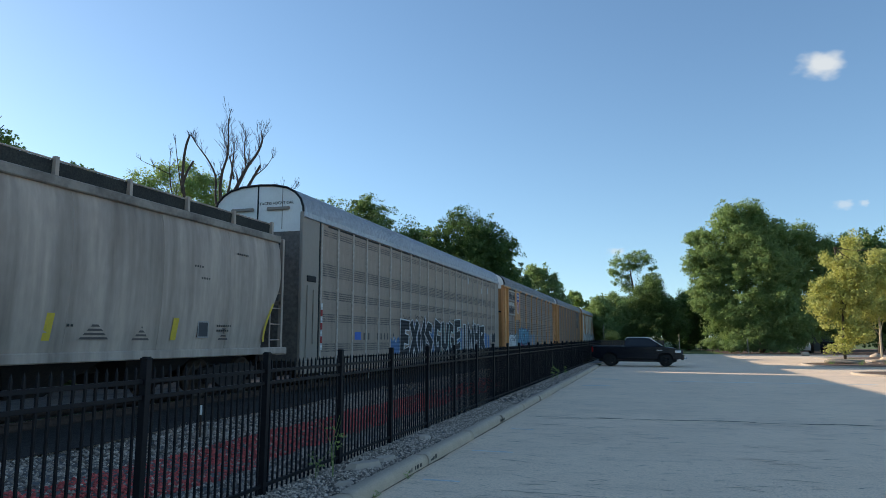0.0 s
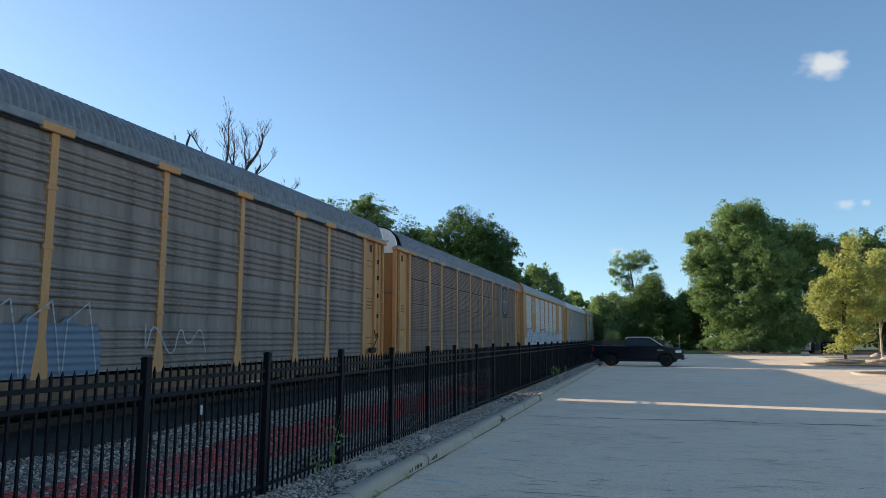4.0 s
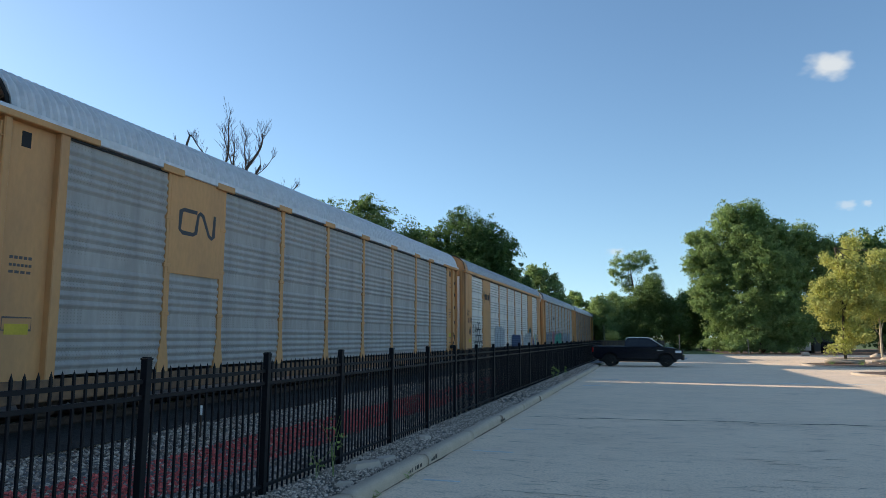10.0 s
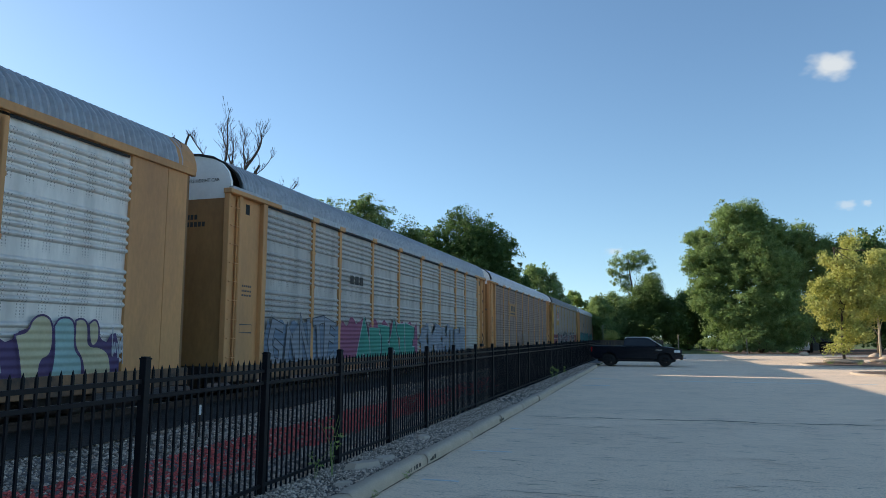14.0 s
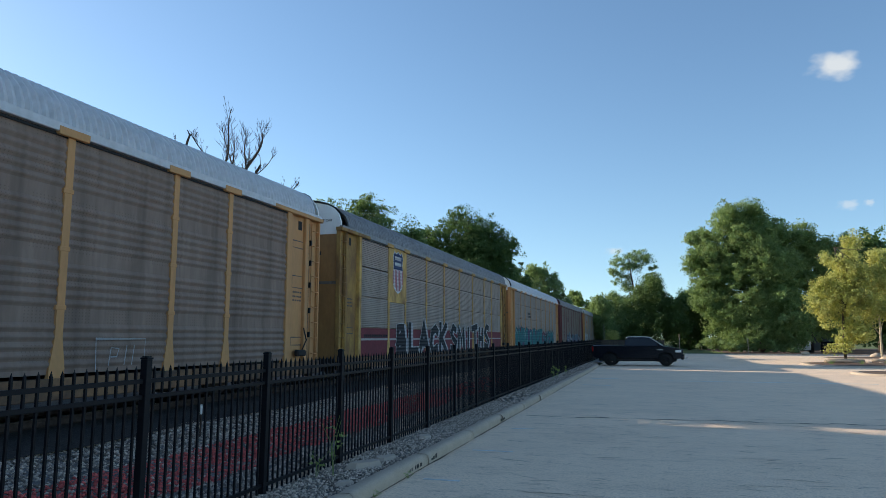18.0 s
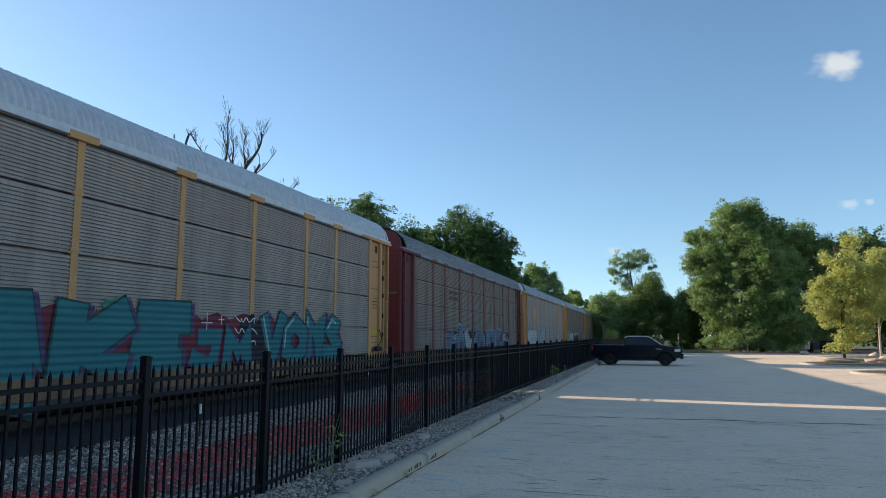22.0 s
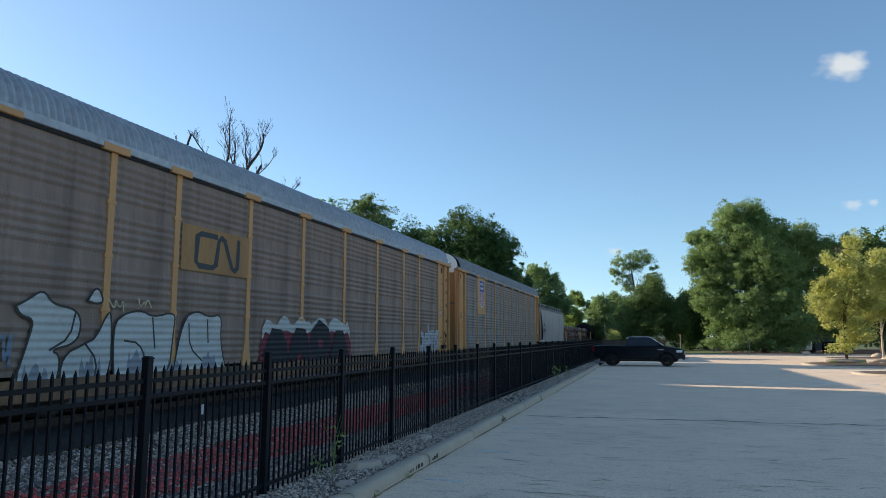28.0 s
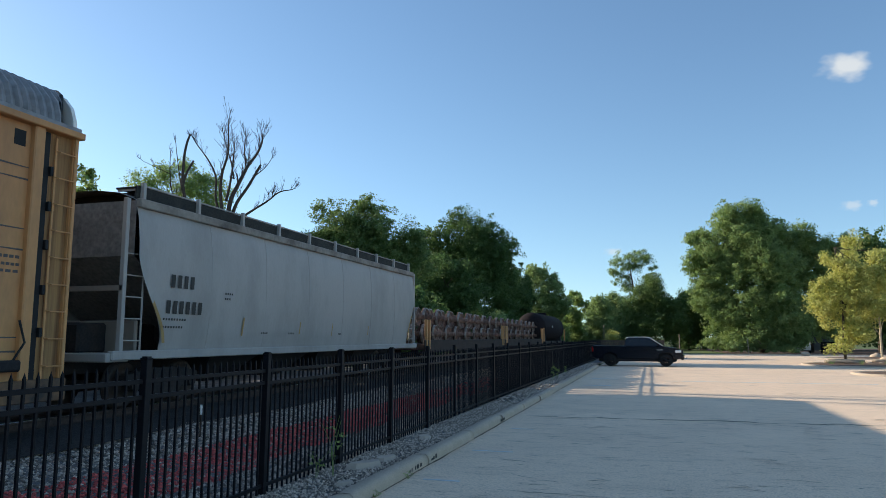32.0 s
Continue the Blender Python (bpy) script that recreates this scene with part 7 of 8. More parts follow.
letters(c, "MLEMEL", 17.9, 25.2, 0.7, 2.05, P_WHITE, P_PURPLE, 0.46, 0.035, seed=45, wob=0.06, soft=1, shade=P_PINKSOFT, slide=(-0.06, 0.10), label="white sprayed letters on a pink haze", x=SPRAY)
splash(c, 46, 0.8, 1.7, 0.8, 1.5, P_WHITE, "pale sprayed patch", x=WALL + 0.010, bumps=2)

c = rack(5, "yellow rack wagon with blue-grey sheets and a white roof", YELLOW_PALE, ROOFWHITE, GALV_GREY, "shallow", post_mat=YELLOW_PALE)
plate(c, 4.4, 6.3, 2.75, 4.98, YELLOW_PALE)
noodle(c, 4.72, 3.65, 1.2, 0.5, P_SLATE, WALL + 0.016)

P_NAVYFLAT = paint("spray_navy_flat", (0.02, 0.045, 0.11))
c = rack(6, "orange-framed rack wagon with bright ribbed sheets and mixed graffiti", YELLOW, ROOFGREY, GALV_BRIGHT, "ribbed", flare=False, bracket=False, panels_yellow=(5.3, 21.45), top_white=False, eave=YELLOW)
part("white_door_strip", Geo().box(0.35, 1.3, -HALF + 0.03, -HALF + 0.047, SILL, EAVE - 0.35), WHITEPAINT, c)
bars(c, "dark_sign", P_INK, 0, WALL + 0.016, 4.75 - HALF, 6.0 - HALF, 3.7, 0.34, 3)
part("sign_bracket", strokes([[(4.72 - HALF, 4.15), (4.6 - HALF, 4.15), (4.6 - HALF, 3.5), (4.72 - HALF, 3.5)], [(6.0 - HALF, 4.15), (6.12 - HALF, 4.15), (6.12 - HALF, 3.5), (6.0 - HALF, 3.5)]], 0.06, WALL + 0.016), P_INK, c)
circle = [(math.cos(k * math.pi / 5), math.sin(k * math.pi / 5)) for k in range(11)]
g = [[(2.25 - HALF + (col + 0.5 * row) * 0.42 + 0.20 * a, 1.0 + row * 0.36 + 0.20 * b) for a, b in circle] for row in range(4) for col in range(5 - row)]
part("graffiti", strokes(g, 0.055, SPRAY), P_BLACK, c, "pyramid of black sprayed rings")
letters(c, "GAY", 1.72, 2.75, 1.68, 2.14, P_BLACK, fat=0.05, seed=61, label="black sprayed word")
letters(c, "ur", 0.50, 0.95, 2.58, 2.92, P_BLACK, fat=0.035, seed=62, x=WALL + 0.010, label="black sprayed word")
letters(c, "mom", 0.66, 1.46, 2.22, 2.54, P_BLACK, fat=0.035, seed=63, x=WALL + 0.010, label="black sprayed word")
part("graffiti_ring", strokes([[(1.16 - HALF + 0.22 * a, 1.78 + 0.22 * b) for a, b in circle]], 0.04, WALL + 0.010), P_BLACK, c)
part("graffiti_spot", Geo().prism([(1.16 - HALF + 0.15 * a, 1.78 + 0.15 * b) for a, b in circle[:-1]], "x", WALL + 0.006, WALL + 0.010), P_BLACK, c)
part("notice", Geo().box(WALL + 0.006, WALL + 0.010, 0.86 - HALF, 1.30 - HALF, 1.16, 1.34), P_SIGNYELLOW, c)
splash(c, 68, 7.6, 10.5, 0.76, 2.2, P_PALE, "pale sprayed block", bumps=3, rough=0.12)
letters(c, "GNIN", 7.6, 10.5, 0.7, 2.15, P_PALE, P_SLATE, 0.34, 0.025, seed=64, soft=1, label="pale sprayed letters filling a block")
splash(c, 65, 13.2, 16.8, 0.76, 1.66, P_NAVYFLAT, "dark blue sprayed block", "graffiti", SPRAY, 4, 0.06)
letters(c, "ARRHIE", 18.3, 21.5, 0.7, 1.85, P_PALE, P_SLATE, 0.34, 0.03, seed=66, soft=1, label="pale sprayed bubble letters with thin dark edges")
splash(c, 67, 20.6, 22.0, 1.5, 2.3, P_DEEPGREEN, "dark green sprayed smudge", bumps=2)
splash(c, 69, 22.4, 25.2, 0.76, 1.55, P_PURPLE, "dull purple sprayed field", bumps=4, x=SPRAY - 0.004)
for m, outline in ((P_CREAM, [(22.9, 1.45), (23.15, 1.5), (23.2, 1.7), (23.4, 1.8), (23.6, 1.7), (23.65, 1.35), (23.6, 1.1), (23.4, 1.05), (23.4, 0.6), (23.1, 0.6), (23.0, 1.15)]),
                   (P_AQUA, [(23.65, 1.6), (23.75, 1.75), (24.0, 1.75), (24.1, 1.6), (24.1, 1.2), (24.3, 1.05), (24.3, 0.6), (23.6, 0.6), (23.7, 1.1)]),
                   (P_CREAM, [(24.1, 1.7), (24.2, 1.75), (24.35, 1.7), (24.4, 1.5), (24.4, 1.25), (24.7, 1.25), (24.95, 1.1), (25.0, 0.6), (24.4, 0.6), (24.3, 1.05), (24.1, 1.25)]),
                   (P_CREAM, [(24.4, 1.65), (24.55, 1.75), (24.65, 1.6), (24.65, 1.35), (24.55, 1.25), (24.45, 1.3)])):
    piece(c, outline, m, P_PURPLE, "rounded sprayed letter in cream or aqua", 0.035, SPRAY + 0.004, soft=2)
scrawl(c, 76, 25.0, 25.3, 0.9, 1.6, P_PALE, 5, 0.03)
scrawl(c, 77, 22.3, 22.8, 0.8, 1.2, P_PALE, 4, 0.03)

P_FAINT = paint("spray_faint_grey", (0.24, 0.26, 0.29))
c = rack(7, "tan rack wagon with bright ribbed sheets and green graffiti", YELLOW_PALE, ROOFGREY, GALV_STEEL, "ribbed", flare=False, bracket=True)
bars(c, "dark_sign", P_INK, 0, WALL + 0.004, 7.1 - HALF, 8.3 - HALF, 3.2, 0.28, 3)
splash(c, 75, 1.75, 6.4, 0.76, 1.9, P_GREYBLUE, "grey-blue buffed patch", x=SPRAY - 0.012, bumps=6, rough=0.2)
letters(c, "GMNTE", 1.9, 6.0, 0.72, 1.9, P_FAINT, P_SLATE, 0.2, 0.03, seed=71, wob=0.07, label="faint grey sprayed letters with dark outlines")
splash(c, 72, 6.3, 14.2, 0.76, 2.1, P_PINK, "pink sprayed cloud", x=SPRAY - 0.010, bumps=8)
letters(c, "ABEATE", 7.9, 13.6, 0.6, 1.85, P_GREEN, P_PALE, 0.50, 0.03, seed=73, shade=P_DEEPGREEN, label="green sprayed letters over a pink cloud", wob=0.06)
letters(c, "KMEHIRE", 14.6, 22.2, 0.7, 1.85, P_FAINT, P_GREYBLUE, 0.36, 0.05, seed=74, wob=0.06, label="pale sprayed letters edged purple")

c = rack(8, "yellow-ended rack wagon with dark sooty sheets", YELLOW_PALE, ROOFWHITE, GALV_BROWN, "shallow", post_mat=YELLOW_PALE)
p = plate(c, 6.45, 9.0, 2.95, 3.85, YELLOW_BROWN, "peeling cream sign plate")
bars(p, "worn_letters", P_SLATE, 0, WALL + 0.016, 7.0 - HALF, 8.5 - HALF, 3.3, 0.38, 3)
part("worn_bar", Geo().box(WALL + 0.014, WALL + 0.017, 6.7 - HALF, 8.5 - HALF, 3.08, 3.18), P_SLATE, p)
letters(c, "OHNZ", 9.6, 12.6, 0.75, 1.7, GALV_BROWN, P_PALE, 0.18, 0.025, seed=81, label="thin white outlined tag")
part("graffiti", strokes([[(a - HALF, b) for a, b in f] for f in ([(18.45, 0.8), (18.42, 1.38), (19.7, 1.38), (19.68, 0.8)], [(18.75, 0.9), (18.8, 1.22), (19.0, 1.2), (18.95, 1.05), (18.8, 1.05)], [(19.15, 0.9), (19.2, 1.25)], [(19.35, 0.9), (19.4, 1.25)])], 0.022, SPRAY), P_PALE, c, "thin white sprayed frame with marks inside")

c = rack(9, "rusty yellow rack wagon with maroon stripe, shield and black lettering", YELLOW_RUST, ROOFDARK, GALV_SLATE, "banded", post_mat=YELLOW_RUST, stripe=True, streaks=True, end=YELLOW_SMEAR)
plate(c, 4.4, 6.3, 2.75, 4.98, YELLOW_RUST)
shield(c, 5.35, 3.95, faded=True)
letters(c, "BLACK", 5.05, 12.35, 0.66, 2.08, P_BLACK, P_WHITE, 0.36, 0.03, shade=P_PALE, seed=91, slide=(0.24, -0.04), wob=0.02, rise=0.03, label="black sprayed letters with white shading")
letters(c, "SMITHS", 12.75, 21.6, 0.66, 2.08, P_BLACK, P_WHITE, 0.33, 0.03, shade=P_PALE, seed=92, slide=(0.24, -0.04), wob=0.02, rise=0.03, label="black sprayed letters with white shading")
bars(c, "dark_marks", P_BLACK, 0, WALL + 0.006, 2.0 - HALF, 4.3 - HALF, 1.40, 0.11, 13)

P_CRIMSON = paint("spray_crimson", (0.19, 0.03, 0.042))
c = rack(10, "pale yellow rack wagon with slate sheets and long teal graffiti", YELLOW_PALE, ROOFWHITE, GALV_SLATE, "banded", post_mat=YELLOW_PALE, streaks=True)
splash(c, 100, 1.75, 9.6, 0.76, 2.1, P_PURPLE, "dark purple sprayed field", x=SPRAY - 0.010, bumps=8, rough=0.15)
splash(c, 101, 9.4, 22.9, 0.76, 1.98, P_CRIMSON, "red sprayed field", x=SPRAY - 0.010, bumps=12, rough=0.2)
splash(c, 103, 3.6, 4.9, 1.7, 2.25, P_CRIMSON, "red sprayed patch", x=SPRAY - 0.006, bumps=2)
letters(c, "SMPKLO", 1.75, 9.3, 0.62, 2.12, P_TEAL, P_BLACK, 0.56, 0.035, seed=102, shade=P_PURPLE, spark=P_AQUA, wob=0.05, label="long teal sprayed letters on purple and red")
letters(c, "BKE", 9.7, 15.1, 0.52, 2.0, P_TEAL, P_DEEPGREEN, 0.66, 0.05, seed=104, shade=P_PURPLE, wob=0.05, label="long teal sprayed letters on purple and red")
for k, (a, b, z0, z1, m) in enumerate(((12.05, 12.5, 1.2, 1.95, P_CRIMSON), (13.05, 13.45, 1.3, 1.75, P_CRIMSON), (12.9, 13.4, 0.55, 0.95, P_CRIMSON), (12.4, 12.75, 1.3, 1.8, P_PURPLE), (10.7, 11.1, 0.9, 1.3, P_PURPLE), (12.6, 13.2, 1.8, 2.15, P_GREEN))):
    splash(c, 120 + k, a, b, z0, z1, m, "patch of sprayed colour between the letters", x=SPRAY + 0.008, bumps=2)
letters(c, "JM", 15.2, 17.6, 0.62, 1.5, P_TEAL, P_PURPLE, 0.34, 0.03, seed=106, label="teal sprayed letters on red")
splash(c, 107, 17.0, 18.2, 0.8, 2.0, P_BLACK, "black sprayed ground", x=SPRAY + 0.002, bumps=2)
for k in range(3):
    scrawl(c, 108 + k, 16.9, 17.9, 1.72 - 0.27 * k, 1.93 - 0.27 * k, P_WHITE, 4, 0.03, x=SPRAY + 0.006)
part("sparkle", strokes([[(15.75 - HALF, 1.5), (15.75 - HALF, 1.95)], [(15.55 - HALF, 1.72), (15.95 - HALF, 1.72)], [(16.3 - HALF, 1.7), (16.3 - HALF, 1.9)], [(16.2 - HALF, 1.8), (16.4 - HALF, 1.8)]], 0.025, SPRAY + 0.006), P_WHITE, c)
letters(c, "VOMS", 18.0, 22.8, 0.62, 2.0, P_TEAL, P_BLACK, 0.44, 0.035, seed=105, shade=P_PURPLE, wob=0.05, label="long teal sprayed letters on purple and red", spark=P_AQUA)
bars(c, "faded_sign", P_SLATE, 0, WALL + 0.004, 7.4 - HALF, 8.8 - HALF, 3.25, 0.16, 8)
bars(c, "faded_sign", P_SLATE, 0, WALL + 0.004, 7.4 - HALF, 9.0 - HALF, 3.0, 0.16, 8)

P_SILVER = paint("spray_silver", (0.36, 0.38, 0.40))
P_ICE, P_PLUM = paint("spray_ice_blue", (0.115, 0.175, 0.235)), paint("spray_plum", (0.13, 0.045, 0.08))
c = rack(11, "oxide-red rack wagon with slate sheets and pale blue graffiti", REDPAINT, ROOFDARK, GALV_DUSK, "banded", post_mat=REDDULL, top_white=False)
splash(c, 110, 6.4, 22.75, 0.76, 1.72, P_BLACK, "black sprayed ground under the graffiti", x=SPRAY - 0.012, bumps=10, rough=0.12)
letters(c, "E", 6.3, 7.9, 0.6, 1.75, P_ICE, P_PALE, 0.40, 0.03, seed=111, shade=P_PLUM, wob=0.07, soft=1, spark=P_PLUM, label="pale blue and plum sprayed letters")
for m, e, outline, folds in (
        (P_ICE, P_WHITE, [(7.75, 1.35), (8.0, 1.5), (8.65, 1.5), (8.45, 1.8), (8.65, 2.05), (9.0, 2.1), (9.4, 2.0), (9.6, 1.8), (9.4, 1.6), (9.65, 1.6), (9.9, 1.25), (9.9, 0.6), (7.8, 0.6), (7.8, 1.1), (8.0, 1.3), (8.35, 1.3)], ([(9.55, 1.75), (9.4, 1.6), (9.45, 1.45)],)),
        (P_SILVER, P_BLACK, [(9.9, 1.6), (10.25, 1.8), (10.65, 1.95), (10.65, 1.55), (10.85, 1.6), (11.15, 1.3), (11.3, 1.25), (11.55, 1.4), (11.6, 1.2), (11.4, 0.95), (11.5, 0.6), (10.3, 0.6), (10.1, 1.25), (9.95, 1.3)], ([(10.65, 1.6), (10.7, 1.0)],)),
        (P_ICE, P_PALE, [(12.1, 1.25), (12.35, 1.45), (12.65, 1.6), (12.7, 1.95), (12.9, 1.95), (13.0, 1.85), (13.55, 1.8), (14.2, 1.65), (14.3, 1.55), (14.8, 1.35), (14.8, 1.25), (14.3, 0.6), (12.2, 0.6), (12.1, 1.0)], ([(12.3, 0.7), (12.5, 1.1)],)),
        (P_ICE, P_PALE, [(15.05, 1.05), (15.2, 1.35), (15.25, 1.75), (16.05, 1.8), (16.55, 1.75), (17.4, 1.85), (17.75, 1.8), (17.75, 0.6), (15.1, 0.6)], ([(15.3, 0.9), (16.0, 1.1), (16.2, 1.6)], [(16.6, 0.7), (16.9, 1.2), (17.1, 1.75)])),
        (P_ICE, P_PALE, [(17.8, 0.6), (17.8, 1.75), (18.05, 2.1), (18.3, 1.9), (20.05, 1.85), (20.15, 0.6)], ([(18.4, 0.8), (18.6, 1.5), (19.2, 1.6)],))):
    piece(c, outline, m, e, "sprayed shape in pale blue and plum with a thin light edge", 0.035, SPRAY + 0.002, folds)
for k, (a, b, z0, z1, m) in enumerate(((8.5, 8.8, 1.45, 1.9, P_PLUM), (8.0, 8.6, 0.8, 1.15, P_PLUM), (8.95, 9.5, 0.85, 1.3, P_PLUM), (9.5, 9.85, 0.8, 1.25, P_TEAL), (8.55, 9.35, 1.75, 1.95, P_TEAL), (8.9, 9.3, 1.2, 1.7, P_GREYBLUE), (12.9, 13.2, 1.0, 1.75, P_PLUM), (12.3, 13.0, 0.7, 1.0, P_PLUM), (13.4, 14.4, 0.7, 1.3, P_PURPLE), (13.3, 13.7, 1.3, 1.7, P_TEAL),
                                      (15.4, 16.3, 0.7, 1.05, P_PLUM), (16.2, 17.2, 1.1, 1.5, P_PURPLE), (15.4, 16.0, 1.4, 1.7, P_GREYBLUE), (18.2, 19.0, 0.8, 1.4, P_PURPLE), (19.2, 19.9, 1.1, 1.7, P_PLUM))):
    splash(c, 150 + k, a, b, z0, z1, m, "patch of sprayed colour in the letters", x=SPRAY + 0.0056, bumps=2, rough=0.5)
letters(c, "OUS", 20.2, 21.05, 1.12, 1.62, P_WHITE, None, 0.075, seed=115, wob=0.03, x=SPRAY + 0.012, label="small white sprayed letters")
piece(c, [(21.15, 0.7), (21.3, 1.25), (21.55, 1.5), (21.9, 1.35), (22.1, 1.1), (22.4, 1.35), (22.75, 1.65), (22.7, 1.3), (22.5, 0.95), (22.2, 0.6), (21.4, 0.55)], P_GREYBLUE, P_PINK, "blue sprayed swoosh with pink edges", 0.035, SPRAY + 0.002,
      ([(21.3, 0.8), (21.7, 1.2), (22.1, 0.9)], [(21.5, 1.45), (21.8, 1.0), (22.3, 0.75)], [(22.2, 1.0), (22.5, 1.2), (22.7, 1.5)]), soft=2)
splash(c, 170, 21.3, 21.6, 0.7, 1.2, P_PINK, "patch of sprayed colour in the letters", x=SPRAY + 0.0056, bumps=2, rough=0.5)
splash(c, 171, 21.75, 22.2, 0.65, 1.0, P_ICE, "patch of sprayed colour in the letters", x=SPRAY + 0.0056, bumps=2, rough=0.5)
splash(c, 116, 25.6, 26.4, 0.85, 1.7, P_BLACK, "black sprayed smudge", x=PLATE + 0.006, bumps=2)
bars(c, "faded_sign", P_SLATE, 0, WALL + 0.004, 7.0 - HALF, 8.8 - HALF, 3.55, 0.14, 6)
bars(c, "faded_sign", REDPAINT, 0, WALL + 0.004, 7.0 - HALF, 8.8 - HALF, 3.25, 0.16, 8)
for z in (3.7, 3.2):
    part("notice_frame", strokes([[(25.62 - HALF, z - 0.1), (25.62 - HALF, z + 0.38), (26.3 - HALF, z + 0.38), (26.3 - HALF, z - 0.1), (25.62 - HALF, z - 0.1)]], 0.02, PLATE + 0.003), P_WHITE, c) if z > 3.5 else None
bars(c, "pale_notice", P_WHITE, 0, PLATE + 0.003, 25.66 - HALF, 26.28 - HALF, 3.9, 0.05, 5)
bars(c, "pale_notice", P_WHITE, 0, PLATE + 0.003, 25.66 - HALF, 26.28 - HALF, 3.75, 0.05, 6)
bars(c, "pale_notice", P_CREAM, 0, PLATE + 0.003, 25.55 - HALF, 26.35 - HALF, 2.4, 0.08, 1)

# its door takes the paler copy, coloured as if lit
c = rack(12, "yellow rack wagon with blue-grey sheets, shield and white graffiti", YELLOW_PALE, ROOFGREY, GALV_SLATE, "shallow", post_mat=YELLOW_PALE, streaks=True, door=YELLOW_PALE)
plate(c, 4.4, 6.3, 2.95, 4.98, YELLOW_PALE)
shield(c, 5.35, 4.05)
letters(c, "QQQQIQ", 1.8, 5.8, 0.7, 1.98, P_WHITE, P_BLACK, 0.42, 0.035, seed=121, soft=1, wob=0.02, rise=0.03, label="round-topped white sprayed letters edged black")
letters(c, "IXQ", 2.6, 4.6, 1.0, 1.6, P_BLACK, None, 0.035, seed=124, label="thin black strokes inside the letters", x=SPRAY + 0.026)
letters(c, "I", 5.9, 6.3, 1.2, 1.9, P_WHITE, P_BLACK, 0.2, 0.03, seed=125)
letters(c, "AQQMO", 8.1, 11.4, 0.7, 1.9, P_PALE, P_SLATE, 0.34, 0.03, seed=122, soft=1, label="white sprayed bubble letters with thin dark edges")
letters(c, "RIKE", 19.0, 22.2, 0.75, 1.65, P_PALE, P_GREYBLUE, 0.28, 0.03, seed=123, soft=1)
for k, (z0, z1) in enumerate(((3.6, 4.5), (2.7, 3.5), (1.9, 2.6))):
    scrawl(c, 126 + k, 0.70, 1.40, z0, z1, P_INK, 3, 0.02, x=PLATE + 0.006)

P_FOG = paint("spray_fog", (0.50, 0.50, 0.47))
c = rack(13, "tan rack wagon with dark sooty sheets and white graffiti", YELLOW_PALE, ROOFGREY, GALV_BROWN, "shallow", post_mat=YELLOW_PALE)
plate(c, 6.45, 9.05, 2.85, 3.85, YELLOW_BROWN)
noodle(c, 6.95, 2.98, 1.6, 0.72, P_SLATE, WALL + 0.016)
for outline, folds in (
        ([(2.5, 1.9), (2.7, 2.0), (3.0, 2.2), (3.2, 1.95), (3.7, 1.9), (3.85, 1.65), (3.75, 1.3), (3.2, 1.2), (3.45, 1.1), (3.35, 0.5), (2.5, 0.5), (2.8, 1.45), (2.85, 1.7), (2.6, 1.75)], ([(3.7, 1.85), (3.6, 1.4), (3.2, 1.2)],)),
        ([(3.45, 0.5), (3.45, 1.1), (3.95, 1.3), (4.2, 1.4), (4.4, 1.8), (4.55, 1.9), (4.6, 0.5)], ([(3.95, 1.3), (4.25, 1.0), (4.2, 0.6)],)),
        ([(4.7, 0.5), (4.6, 1.45), (4.7, 1.8), (5.3, 1.95), (5.65, 1.8), (6.35, 1.95), (6.3, 1.55), (6.2, 0.5)], ([(4.9, 1.35), (5.3, 1.3), (5.5, 1.0), (5.4, 0.7)], [(5.65, 1.8), (5.75, 1.2)])),
        ([(6.3, 0.5), (6.6, 1.8), (7.05, 2.0), (7.5, 1.85), (8.0, 1.95), (7.95, 1.3), (8.3, 0.5)], ([(6.8, 1.7), (6.85, 1.2), (7.3, 0.9)], [(7.45, 1.8), (7.5, 1.3)])),
        ([(3.95, 2.05), (4.15, 2.35), (4.35, 2.05), (4.15, 2.0)], ())):
    piece(c, outline, P_FOG, P_INK, "grey-white sprayed letter with dark edges", 0.04, SPRAY + 0.004, folds)
for k in range(5):
    splash(c, 160 + k, 2.7 + 1.15 * k, 3.2 + 1.15 * k, 0.6, 1.0 + 0.1 * (k % 3), P_FAINT, "grey sprayed shade in the letters", x=SPRAY + 0.0078, bumps=2, rough=0.6)
scrawl(c, 136, 1.75, 2.6, 0.8, 1.7, P_GREYBLUE, 5, 0.05)
scrawl(c, 135, 5.2, 5.7, 1.95, 2.2, P_CREAM, 3, 0.03)
scrawl(c, 137, 4.5, 4.9, 1.9, 2.15, P_CREAM, 3, 0.03)
splash(c, 132, 9.8, 15.2, 1.3, 2.0, P_FOG, "white sprayed cloud", bumps=5, rough=0.4, x=SPRAY - 0.008)
splash(c, 139, 9.7, 15.3, 0.76, 1.6, P_CRIMSON, "dull red sprayed field", bumps=4, rough=0.2, x=SPRAY - 0.004)
letters(c, "AAOA", 9.9, 15.0, 0.7, 1.85, P_BLACK, None, 0.5, seed=138, soft=1, wob=0.06, label="black sprayed shapes")
letters(c, "JEEQS", 22.5, 25.2, 0.72, 1.7, P_PALE, None, 0.26, seed=133, soft=1, label="pale sprayed tag")
letters(c, "I", 23.4, 23.9, 1.3, 2.05, P_PALE, None, 0.18, seed=139)
for k in range(3):
    scrawl(c, 140 + k, 0.70, 1.42, 2.5 - 0.3 * k, 2.72 - 0.3 * k, P_INK, 4, 0.022, x=PLATE + 0.006)
